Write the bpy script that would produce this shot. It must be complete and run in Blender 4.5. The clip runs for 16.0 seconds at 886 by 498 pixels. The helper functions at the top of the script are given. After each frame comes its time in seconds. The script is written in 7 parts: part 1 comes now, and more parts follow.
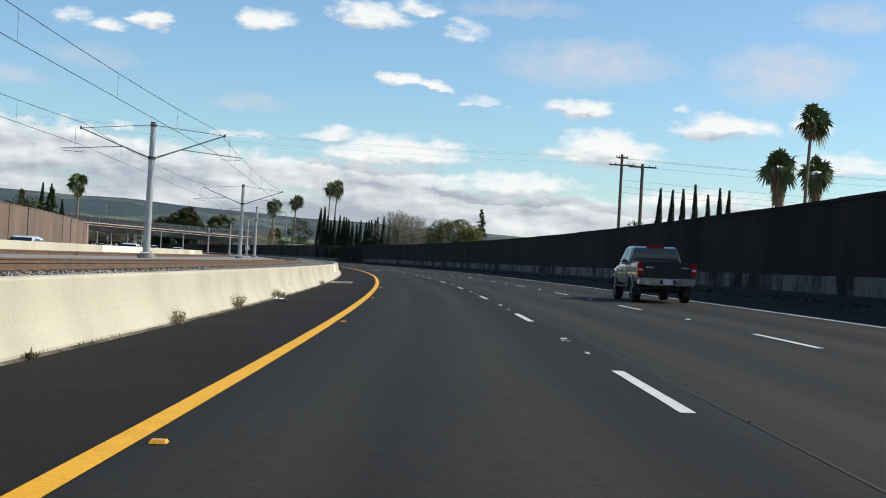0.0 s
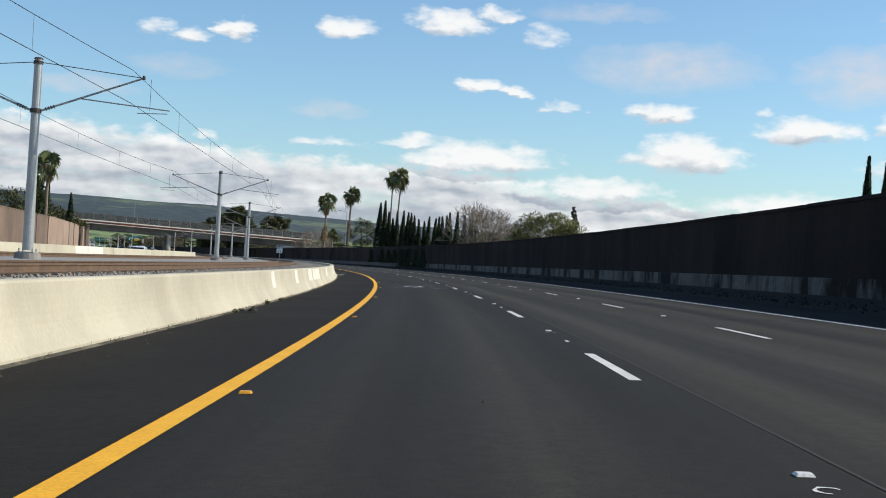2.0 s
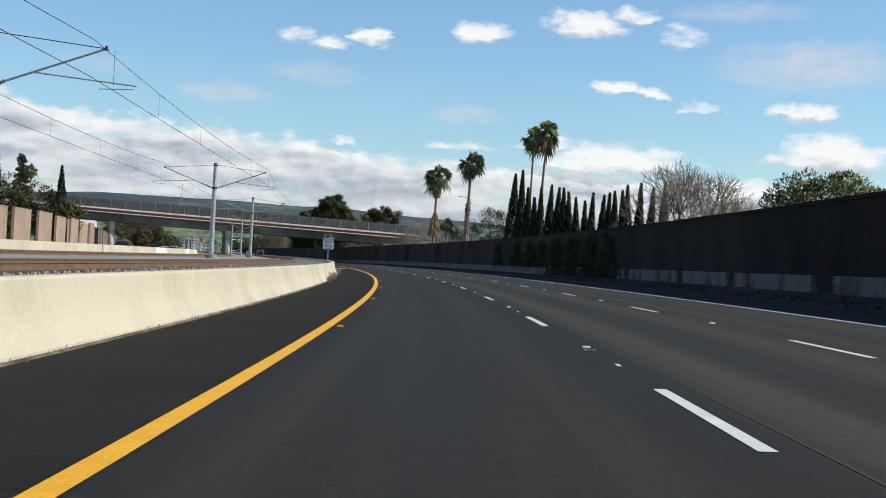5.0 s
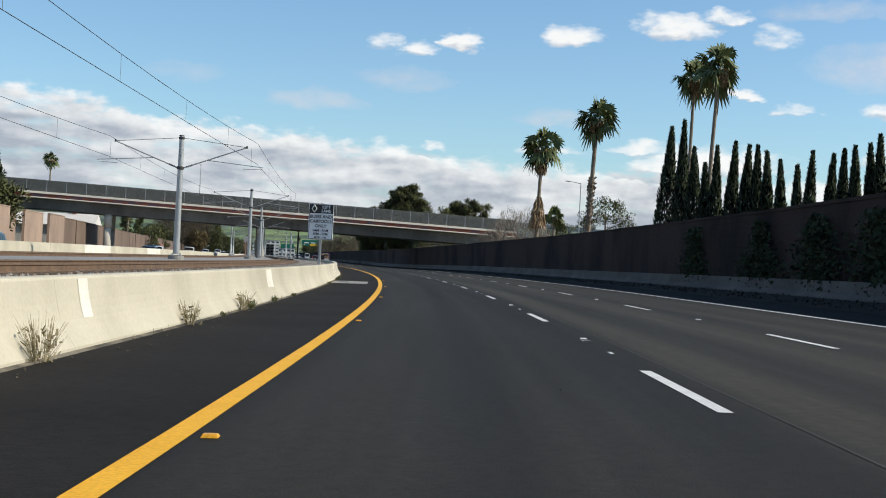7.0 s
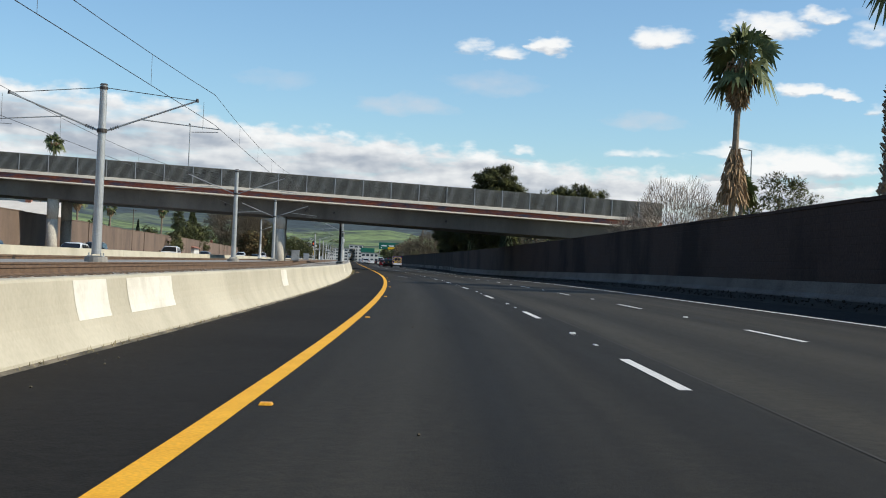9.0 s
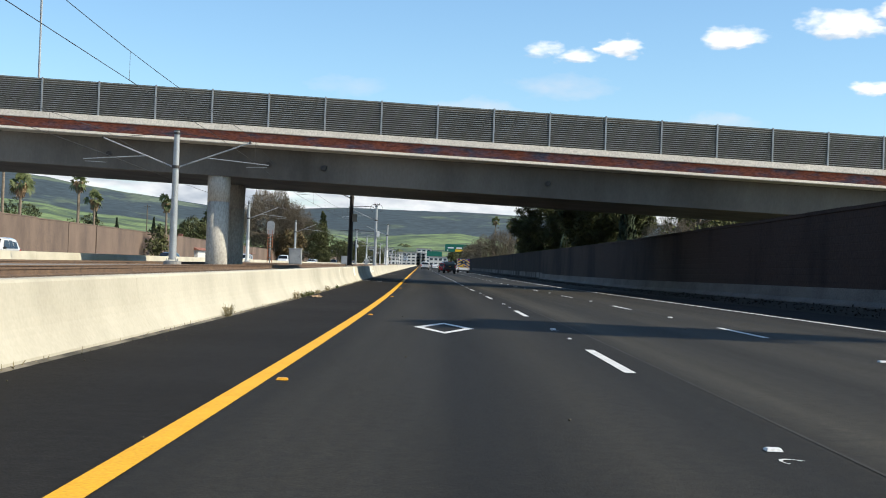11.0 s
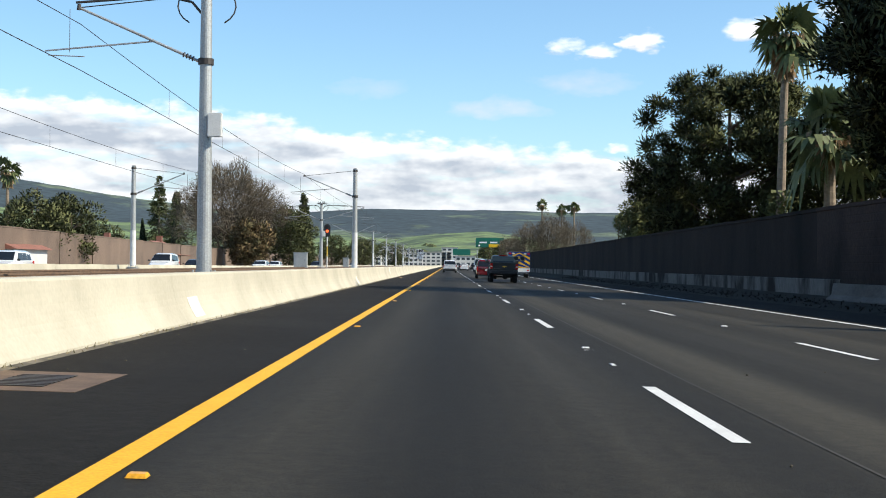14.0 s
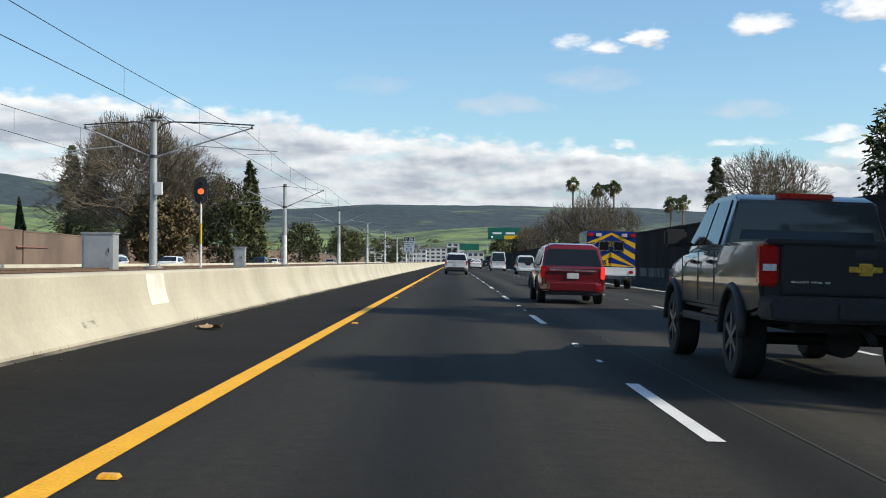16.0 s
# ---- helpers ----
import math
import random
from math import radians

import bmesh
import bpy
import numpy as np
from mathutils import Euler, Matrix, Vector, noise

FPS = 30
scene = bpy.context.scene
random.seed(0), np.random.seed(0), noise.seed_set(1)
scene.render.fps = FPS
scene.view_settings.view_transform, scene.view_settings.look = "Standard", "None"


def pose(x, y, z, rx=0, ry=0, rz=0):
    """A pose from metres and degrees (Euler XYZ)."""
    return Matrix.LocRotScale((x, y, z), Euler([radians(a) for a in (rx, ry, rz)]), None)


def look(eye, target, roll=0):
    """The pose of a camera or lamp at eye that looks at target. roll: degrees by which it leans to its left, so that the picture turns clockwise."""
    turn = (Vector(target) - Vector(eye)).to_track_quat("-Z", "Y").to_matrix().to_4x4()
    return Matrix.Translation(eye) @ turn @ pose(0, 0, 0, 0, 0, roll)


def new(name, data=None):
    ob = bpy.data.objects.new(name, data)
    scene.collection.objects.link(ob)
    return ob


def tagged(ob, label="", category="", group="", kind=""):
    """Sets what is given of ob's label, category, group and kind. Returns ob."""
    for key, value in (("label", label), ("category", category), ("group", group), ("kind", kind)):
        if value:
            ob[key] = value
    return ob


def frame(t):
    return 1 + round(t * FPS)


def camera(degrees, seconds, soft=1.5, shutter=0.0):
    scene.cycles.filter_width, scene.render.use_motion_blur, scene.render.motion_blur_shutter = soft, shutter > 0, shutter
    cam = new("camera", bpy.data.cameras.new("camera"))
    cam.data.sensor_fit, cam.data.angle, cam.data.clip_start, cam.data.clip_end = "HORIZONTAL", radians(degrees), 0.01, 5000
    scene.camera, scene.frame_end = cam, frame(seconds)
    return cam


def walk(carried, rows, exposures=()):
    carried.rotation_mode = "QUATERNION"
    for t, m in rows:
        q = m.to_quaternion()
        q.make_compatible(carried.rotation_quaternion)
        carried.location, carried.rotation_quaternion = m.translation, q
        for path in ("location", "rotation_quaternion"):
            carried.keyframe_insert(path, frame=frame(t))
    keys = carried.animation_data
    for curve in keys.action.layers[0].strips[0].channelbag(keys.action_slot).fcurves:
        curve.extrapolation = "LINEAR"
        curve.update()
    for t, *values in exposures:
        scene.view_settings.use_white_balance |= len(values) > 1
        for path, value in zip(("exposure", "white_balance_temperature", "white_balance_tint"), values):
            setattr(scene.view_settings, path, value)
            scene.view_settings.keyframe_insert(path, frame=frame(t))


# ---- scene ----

# ---------- the line of the freeway ----------
# s runs along the yellow edge line, u to its right, h up from the (banked) paving
STEP = 0.5
S_GRID = np.arange(-150.0, 2600.5, STEP)
CURVE_S = [-60, 0, 120, 240, 320, 370, 420, 460, 500, 4000]
CURVE_K = [0.000823, 0.000823, 0.001009, 0.000993, 0.001007, 0.000699, 0.000437, 0, 0, 0]
_k = np.interp(S_GRID, CURVE_S, CURVE_K)
HEADING = np.concatenate([[0], np.cumsum((_k[1:] + _k[:-1]) / 2 * STEP)])
HEADING += -0.39546 - np.interp(0, S_GRID, HEADING)
_mid = (HEADING[1:] + HEADING[:-1]) / 2
ROAD_X = np.concatenate([[0], np.cumsum(-np.sin(_mid) * STEP)])
ROAD_Y = np.concatenate([[0], np.cumsum(np.cos(_mid) * STEP)])
ROAD_X -= np.interp(0, S_GRID, ROAD_X)
ROAD_Y -= np.interp(0, S_GRID, ROAD_Y)


def heading(s):
    return float(np.interp(s, S_GRID, HEADING))


def bank(s):
    return radians(float(np.interp(s, [-150, 0, 150, 320, 400, 480, 520], [1.47, 1.47, 1.4, 0.85, 0.3, -1.2, -1.42])))


def road(s, u, h=0.0):
    a = heading(s)
    return Vector((float(np.interp(s, S_GRID, ROAD_X)) + u * math.cos(a),
                   float(np.interp(s, S_GRID, ROAD_Y)) + u * math.sin(a), u * math.tan(bank(s)) + h))


def road_pose(s, u, h=0.0, turn=0.0, lean=True):
    """A pose at s, u, h whose y axis points along the road; turn: degrees to the left."""
    return (Matrix.Translation(road(s, u, h)) @ Matrix.Rotation(heading(s) + radians(turn), 4, "Z")
            @ (Matrix.Rotation(-bank(s), 4, "Y") if lean else Matrix.Identity(4)))


# ---------- camera ----------
cam = camera(38.5, 16.0, soft=1.0, shutter=0.0)
SPEED_T, SPEED_V = [0, 4, 8, 11.5, 14, 16], [34.894, 35.938, 35.185, 36.077, 35.720, 37.657]
_t = np.linspace(0, 16, 1601)
_v = np.interp(_t, SPEED_T, SPEED_V)
_d = np.concatenate([[0], np.cumsum((_v[1:] + _v[:-1]) / 2 * 0.01)])
# seconds, yaw, pitch, roll
TURNS = [(0, -22.40, 0.67, 3.12), (0.5, -21.41, 0.66, 3.10), (1, -20.52, 0.70, 3.11), (1.5, -19.67, 0.64, 3.10),
         (2, -18.78, 0.76, 3.07), (2.5, -17.82, 0.74, 3.04), (3, -16.87, 0.66, 3.05), (3.5, -15.87, 0.65, 3.00),
         (4, -14.77, 0.64, 3.02), (4.5, -13.70, 0.63, 2.98), (5, -12.64, 0.62, 2.94), (5.5, -11.60, 0.61, 2.91),
         (6, -10.55, 0.60, 2.87), (6.5, -9.52, 0.60, 2.83), (7, -8.57, 0.64, 2.78), (7.5, -7.70, 0.64, 2.71),
         (8, -6.69, 0.63, 2.63), (8.5, -5.67, 0.66, 2.54), (9, -4.52, 0.67, 2.45), (9.5, -3.60, 0.68, 2.37),
         (10, -2.75, 0.70, 2.28), (10.5, -1.97, 0.72, 2.17), (11, -1.30, 0.74, 2.05), (11.5, -0.76, 0.76, 1.93),
         (12, -0.35, 0.74, 1.65), (12.5, -0.05, 0.65, 1.35), (13, 0.01, 0.65, 1.05), (13.5, 0, 0.53, 0.73),
         (14, -0.12, 0.73, 0.46), (14.5, 0, 0.71, 0.27), (15, 0.05, 0.66, 0.22), (15.5, 0.10, 0.68, 0.22),
         (16, 0.15, 0.57, 0.22)]
rows = []
for t, yaw, pitch, roll in TURNS:
    eye = road(float(np.interp(t, _t, _d) + np.interp(t, [0, 4, 8, 9, 11.5, 13, 16], [0, 0, 0, 0.85, 0.55, 0.5, 0.45])), float(np.interp(t, [0, 0.5, 1.5, 2.5, 3.5, 7, 8, 9, 11.5, 12.5, 14.5, 15.5, 16],
                [1.78, 1.73, 1.72, 1.77, 1.86, 1.56, 1.46, 1.48, 1.69, 1.69, 1.70, 1.78, 1.83])), 1.05)
    y, p = radians(yaw), radians(pitch)
    rows.append((t, look(eye, eye + Vector((-math.sin(y) * math.cos(p), math.cos(y) * math.cos(p), math.sin(p))), roll)))
walk(cam, rows, [(0, 0.0), (9.8, 0.0), (11.3, 0.42), (12.0, 0.52), (12.6, 0.58), (13.0, 0.26), (13.5, 0.36), (14.3, 0.40), (15.0, 0.12), (15.4, 0.08), (16.0, 0.10)])

# ---------- light ----------
SUN_FROM = Vector((1.24, -0.33, 1.0)).normalized()
sun = new("sun", bpy.data.lights.new("sun", "SUN"))
sun.data.energy, sun.data.angle, sun.data.color = 4.9, radians(0.6), (1.0, 0.92, 0.77)
sun.matrix_world = look((0, 0, 60), Vector((0, 0, 60)) - SUN_FROM)

# cumulus over the road: azimuth (left of the far straight), height, half width, half height, weight
PUFFS = [(-5.5, 9.7, 1.0, 0.42, .75), (-7.2, 9.4, 1.1, 0.45, .85), (-9.0, 9.9, 0.85, 0.58, 1.15), (-14.0, 10.3, 1.6, 0.68, 1.0),
         (-18.5, 10.8, 1.9, 0.8, 1.15), (-20.7, 11.3, 1.2, 0.42, .9), (-22.9, 10.4, 0.8, 0.65, .45), (-20.0, 8.1, 1.15, 0.42, 1.1),
         (-21.6, 7.9, 0.85, 0.3, .9), (-23.9, 7.4, 1.0, 0.36, .6), (-28.3, 7.2, 1.75, 0.56, 1.1), (-32.6, 7.4, 0.6, 0.3, .6),
         (-34.6, 6.5, 2.4, 0.8, 1.2), (-38.1, 6.8, 1.0, 0.6, .8), (-29.4, 5.3, 2.7, 1.2, 1.3), (-17.2, 5.5, 1.6, 0.36, .8)]
ROWS = [(-13.2, 5.2, 1.4, 0.34, .6), (-20.1, 4.8, 4.0, 0.95, 1.2), (-25.7, 3.6, 3.1, 0.8, 1.0), (-33.5, 3.3, 4.0, 0.7, .8),
        (-39.5, 5.0, 2.6, 0.8, .8), (-8.0, 5.2, 0.5, 0.3, .6), (27.0, 8.2, 5.0, 1.2, 1.0)]
# thin grey veils between them
VEILS = [(-28.5, 9.2, 4.8, 1.3, .85), (-25.3, 11.5, 3.4, 0.5, .5), (-37.1, 8.9, 3.6, 1.5, .95), (-39.6, 11.4, 2.0, 0.9, .7), (-13.2, 6.65, 2.2, 0.5, .65),
         (-2.6, 7.0, 2.6, 0.55, .6), (-6.5, 8.15, 2.6, 0.62, .45), (3.2, 7.9, 1.9, 0.45, .3)]
# the long bank above the hills: azimuth, height of its top
BANK = [(45, 8.0), (20, 7.2), (14, 7.0), (9.5, 6.6), (5.5, 6.0), (2, 5.6), (-1, 5.55), (-4, 5.2), (-8, 4.9), (-11, 4.4), (-15, 4.5), (-19, 4.5), (-24, 3.7), (-28, 3.3), (-45, 3.3)]
world = bpy.data.worlds.new("sky")
scene.world = world
world.use_nodes = True
wn, wl = world.node_tree.nodes, world.node_tree.links
wn.clear()


def wmath(op, a, b=None, c=None):
    n = wn.new("ShaderNodeMath")
    n.operation = op
    for i, v in enumerate((a, b, c)):
        if v is None:
            continue
        if isinstance(v, (int, float)):
            n.inputs[i].default_value = v
        else:
            wl.new(v, n.inputs[i])
    return n.outputs[0]


def wnoise(vector, scale, detail, rough):
    n = wn.new("ShaderNodeTexNoise")
    n.inputs["Scale"].default_value, n.inputs["Detail"].default_value, n.inputs["Roughness"].default_value = scale, detail, rough
    wl.new(vector, n.inputs["Vector"])
    return n.outputs["Fac"]


sky = wn.new("ShaderNodeTexSky")
sky.sky_type, sky.sun_disc = "NISHITA", False
sky.sun_elevation = math.asin(SUN_FROM.z)
sky.sun_rotation = math.atan2(SUN_FROM.x, SUN_FROM.y)
sky.air_density, sky.dust_density, sky.ozone_density = 1.0, 0.6, 2.0
direction = wn.new("ShaderNodeTexCoord").outputs["Generated"]
split = wn.new("ShaderNodeSeparateXYZ")
wl.new(direction, split.inputs[0])
az = wmath("MULTIPLY", wmath("ARCTAN2", wmath("MULTIPLY", split.outputs[0], -1), split.outputs[1]), 180 / math.pi)
el = wmath("MULTIPLY", wmath("ARCSINE", split.outputs[2]), 180 / math.pi)


def wpair(x, y):
    n = wn.new("ShaderNodeCombineXYZ")
    for i, v in enumerate((x, y)):
        wl.new(v, n.inputs[i])
    return n.outputs[0]


def wstep(value, lo, hi, out_lo=0.0, out_hi=1.0):
    n = wn.new("ShaderNodeMapRange")
    n.interpolation_type = "SMOOTHSTEP"
    for i, v in enumerate((lo, hi, out_lo, out_hi)):
        n.inputs[i + 1].default_value = v
    wl.new(value, n.inputs[0])
    return n.outputs[0]


def wclamp(value, lo, hi):
    return wmath("MINIMUM", wmath("MAXIMUM", value, lo), hi)


flat = wpair(az, wmath("MULTIPLY", el, 2.0))
# ragged outlines: the sky's coordinates are bent at two scales
bent = []
for scale, detail in ((0.55, 3), (2.2, 4)):
    n = wn.new("ShaderNodeTexNoise")
    n.inputs["Scale"].default_value, n.inputs["Detail"].default_value = scale, detail
    wl.new(flat, n.inputs["Vector"])
    c = wn.new("ShaderNodeSeparateXYZ")
    wl.new(n.outputs["Color"], c.inputs[0])
    bent.append(c.outputs)
az_b = wmath("ADD", az, wmath("ADD", wmath("MULTIPLY_ADD", bent[0][0], 2.4, -1.2), wmath("MULTIPLY_ADD", bent[1][0], 0.5, -0.25)))
el_b = wmath("ADD", el, wmath("ADD", wmath("MULTIPLY_ADD", bent[0][1], 0.9, -0.45), wmath("MULTIPLY_ADD", bent[1][1], 0.3, -0.15)))
puff = wnoise(flat, 0.95, 6, 0.5)
billow = wnoise(flat, 0.34, 4, 0.5)
lit = wn.new("ShaderNodeVectorMath")
lit.operation = "ADD"
lit.inputs[1].default_value = (-0.3, 0.55, 0)
wl.new(flat, lit.inputs[0])
puff_above = wnoise(lit.outputs[0], 0.95, 6, 0.5)
billow_above = wnoise(lit.outputs[0], 0.34, 4, 0.5)


def cloud_field(clouds, az_, el_, base):
    total = None
    for a, e, w, hgt, weight in clouds:
        dx = wmath("MULTIPLY_ADD", az_, 1 / w, -a / w)
        dy = wmath("MULTIPLY_ADD", el_, 1 / hgt, -e / hgt)
        dy = wmath("MAXIMUM", dy, wmath("MULTIPLY", dy, -base))          # flat bases, billowing tops
        one = wmath("MULTIPLY_ADD", wmath("MULTIPLY_ADD", dx, dx, wmath("MULTIPLY", dy, dy)), -weight, weight)
        total = one if total is None else wmath("SMOOTH_MAX", total, one, 0.3)
    return total


top_at = wn.new("ShaderNodeValToRGB")
while len(top_at.color_ramp.elements) < len(BANK):
    top_at.color_ramp.elements.new(0.5)
for knot, (a, e) in zip(top_at.color_ramp.elements, sorted(BANK)):
    knot.position, knot.color = (a + 45) / 90, (e / 10, e / 10, e / 10, 1)
wl.new(wmath("MULTIPLY_ADD", az, 1 / 90, 0.5), top_at.inputs[0])
bank_top = wmath("MULTIPLY", top_at.outputs[0], 10.0)
bank_in = wmath("SUBTRACT", wmath("ADD", bank_top, 0.15), el_b)                    # degrees below the bank's top
field = wmath("MAXIMUM", cloud_field(PUFFS + ROWS, az_b, el_b, 1.7), -0.7)
above = wmath("MAXIMUM", cloud_field(PUFFS + ROWS, wmath("ADD", az_b, -0.12), wmath("ADD", el_b, 0.25), 1.7), -0.7)
cumulus = wmath("ADD", wmath("MULTIPLY", field, 0.60), wmath("MULTIPLY_ADD", puff, 1.2, -0.60))
bank_cover = wmath("ADD", wclamp(wmath("MULTIPLY", bank_in, 0.65), -0.8, 0.55), wmath("MULTIPLY_ADD", puff, 1.1, -0.55))
# the bank is made of rows: gaps of pale sky between them, low down
gap = wnoise(wpair(wmath("MULTIPLY", az, 0.55), wmath("MULTIPLY", el, 2.4)), 0.5, 5, 0.55)
opaque = wmath("MULTIPLY", wstep(bank_cover, -0.10, 0.38), wstep(gap, 0.66, 0.50, 0.55, 0.97))
cover = wmath("MAXIMUM", wmath("MULTIPLY", wstep(cumulus, -0.14, 0.66), 0.97), opaque)
slope = wclamp(wmath("SUBTRACT", field, above), -0.35, 0.5)
rim = wstep(bank_in, 1.3, 0.1, 0.0, 0.34)                                     # sunlit heads along the bank's top
belly = wmath("MULTIPLY", wstep(wnoise(wpair(wmath("MULTIPLY", az, 0.30), wmath("MULTIPLY", el, 1.7)), 0.5, 3, 0.45), 0.40, 0.60), wstep(bank_in, 0.4, 1.3, 0.0, 0.50))
relief = wmath("ADD", wmath("ADD", 0.58, wmath("MULTIPLY", slope, 1.4)), wmath("ADD", wmath("MULTIPLY", wmath("SUBTRACT", billow, billow_above), 1.9), wmath("MULTIPLY", wmath("SUBTRACT", puff, puff_above), 0.40)))
relief = wclamp(wmath("SUBTRACT", wmath("ADD", relief, rim), belly), 0.0, 1.0)
shade = wn.new("ShaderNodeMix")
shade.data_type = "RGBA"
shade.inputs[6].default_value, shade.inputs[7].default_value = (3.1, 3.45, 4.0, 1), (7.1, 7.15, 7.1, 1)
wl.new(relief, shade.inputs[0])
# thin veils
thin = wmath("MAXIMUM", cloud_field(VEILS, az_b, el_b, 1.1), 0.0)
veil = wmath("MULTIPLY", wclamp(thin, 0.0, 1.0), wmath("MULTIPLY_ADD", puff, 1.3, 0.0))
veiled = wn.new("ShaderNodeMix")
veiled.data_type = "RGBA"
veiled.inputs[7].default_value = (5.2, 5.2, 5.5, 1)
wl.new(wclamp(veil, 0.0, 0.75), veiled.inputs[0])
mix = wn.new("ShaderNodeMix")
mix.data_type = "RGBA"
wl.new(cover, mix.inputs[0])
tint = wn.new("ShaderNodeVectorMath")
tint.operation = "MULTIPLY"
tint.inputs[1].default_value = (0.84, 1.02, 1.10)
wl.new(sky.outputs[0], tint.inputs[0])
wl.new(tint.outputs[0], veiled.inputs[6])
wl.new(veiled.outputs[2], mix.inputs[6])
wl.new(shade.outputs[2], mix.inputs[7])
back = wn.new("ShaderNodeBackground")
back.inputs[1].default_value = 0.135
wl.new(mix.outputs[2], back.inputs[0])
wl.new(back.outputs[0], wn.new("ShaderNodeOutputWorld").inputs[0])


# ---------- materials ----------
def material(name, colour, rough=0.8, other=None, scale=2.0, fine=40.0, bump=0.15, metal=0.0, vary=0.0, stretch=None, spec=0.5, threshold=(0.35, 0.7), fine_amount=0.25, coords="Object", bump_far=0.02, fine_own=False):
    """Two colours mixed by broad noise, darkened and roughened by fine noise, with fine relief."""
    m = bpy.data.materials.new(name)
    m.use_nodes = True
    n, l = m.node_tree.nodes, m.node_tree.links
    b = n["Principled BSDF"]
    b.inputs["Metallic"].default_value = metal
    b.inputs["Specular IOR Level"].default_value = spec
    other = other or tuple(c * 0.75 for c in colour)
    tc = n.new("ShaderNodeTexCoord")
    src = tc.outputs[coords]
    if stretch:
        mp = n.new("ShaderNodeMapping")
        mp.inputs["Scale"].default_value = stretch
        l.new(src, mp.inputs[0])
        src = mp.outputs[0]

    def noise_node(sc, detail):
        t = n.new("ShaderNodeTexNoise")
        t.inputs["Scale"].default_value, t.inputs["Detail"].default_value, t.inputs["Roughness"].default_value = sc, detail, 0.6
        l.new(src, t.inputs["Vector"])
        return t.outputs["Fac"]

    big = noise_node(scale, 6)
    if fine_own:
        src = tc.outputs["Object"]
    small = noise_node(fine, 3)
    r = n.new("ShaderNodeMapRange")
    r.inputs[1].default_value, r.inputs[2].default_value = threshold
    l.new(big, r.inputs[0])
    mx = n.new("ShaderNodeMix")
    mx.data_type = "RGBA"
    mx.inputs[6].default_value, mx.inputs[7].default_value = (*colour, 1), (*other, 1)
    l.new(r.outputs[0], mx.inputs[0])
    mul = n.new("ShaderNodeMix")
    mul.data_type, mul.blend_type = "RGBA", "MULTIPLY"
    mul.inputs[0].default_value = 1.0
    g = n.new("ShaderNodeMapRange")
    g.inputs[1].default_value, g.inputs[2].default_value = 0.3, 0.7
    g.inputs[3].default_value, g.inputs[4].default_value = 1 - fine_amount, 1 + fine_amount
    l.new(small, g.inputs[0])
    l.new(mx.outputs[2], mul.inputs[6])
    l.new(g.outputs[0], mul.inputs[7])
    out = mul.outputs[2]
    if vary:
        oi = n.new("ShaderNodeObjectInfo")
        v = n.new("ShaderNodeMapRange")
        v.inputs[3].default_value, v.inputs[4].default_value = 1 - vary, 1 + vary
        l.new(oi.outputs["Random"], v.inputs[0])
        m2 = n.new("ShaderNodeMix")
        m2.data_type, m2.blend_type = "RGBA", "MULTIPLY"
        m2.inputs[0].default_value = 1.0
        l.new(out, m2.inputs[6])
        l.new(v.outputs[0], m2.inputs[7])
        out = m2.outputs[2]
    l.new(out, b.inputs["Base Color"])
    rr = n.new("ShaderNodeMapRange")
    rr.inputs[3].default_value, rr.inputs[4].default_value = max(0.03, rough - 0.12), min(1, rough + 0.1)
    l.new(big, rr.inputs[0])
    l.new(rr.outputs[0], b.inputs["Roughness"])
    if bump:
        bp = n.new("ShaderNodeBump")
        bp.inputs["Strength"].default_value, bp.inputs["Distance"].default_value = bump, bump_far
        l.new(small, bp.inputs["Height"])
        l.new(bp.outputs[0], b.inputs["Normal"])
    return m


def glow(name, colour, strength):
    m = bpy.data.materials.new(name)
    m.use_nodes = True
    b = m.node_tree.nodes["Principled BSDF"]
    b.inputs["Base Color"].default_value = (*colour, 1)
    b.inputs["Emission Color"].default_value = (*colour, 1)
    b.inputs["Emission Strength"].default_value = strength
    b.inputs["Roughness"].default_value = 0.3
    return m


M_ASPHALT = material("asphalt", (0.0258, 0.0226, 0.0158), 0.85, (0.0184, 0.0162, 0.0114), 1.1, 60, 0.25, fine_amount=0.35, spec=0.22, coords="UV", stretch=(1.0, 0.035, 1.0), fine_own=True)
M_ASPHALT_OLD = material("shoulder asphalt", (0.0190, 0.0170, 0.0142), 0.95, (0.0130, 0.0117, 0.0098), 0.25, 50, 0.3, fine_amount=0.35, spec=0.12)
# darker copy of the shoulder asphalt: the wall's shade deepened in its colour
M_SHADED_SHOULDER = material("shade-darkened shoulder asphalt", (0.0125, 0.0112, 0.0098), 0.95, (0.0085, 0.0077, 0.0068), 0.25, 50, 0.3, fine_amount=0.35, spec=0.12)
M_OPPOSITE = material("grey concrete paving", (0.26, 0.25, 0.23), 0.85, (0.21, 0.20, 0.185), 0.2, 30, 0.1)
M_JOINT = material("worn paving joint", (0.034, 0.031, 0.024), 0.95, (0.023, 0.0205, 0.0150), 0.25, 30, 0.2, threshold=(0.40, 0.58))
M_YELLOW = material("yellow road paint", (0.80, 0.405, 0.005), 0.7, (0.72, 0.35, 0.004), 2, 40, 0.15, fine_amount=0.15)
M_WHITE_PAINT = material("white road paint", (0.66, 0.65, 0.61), 0.7, (0.55, 0.54, 0.51), 2, 40, 0.15, fine_amount=0.12)
M_CONCRETE = material("pale barrier concrete", (0.50, 0.46, 0.355), 0.9, (0.39, 0.355, 0.27), 0.35, 18, 0.05, fine_amount=0.06, threshold=(0.42, 0.66))
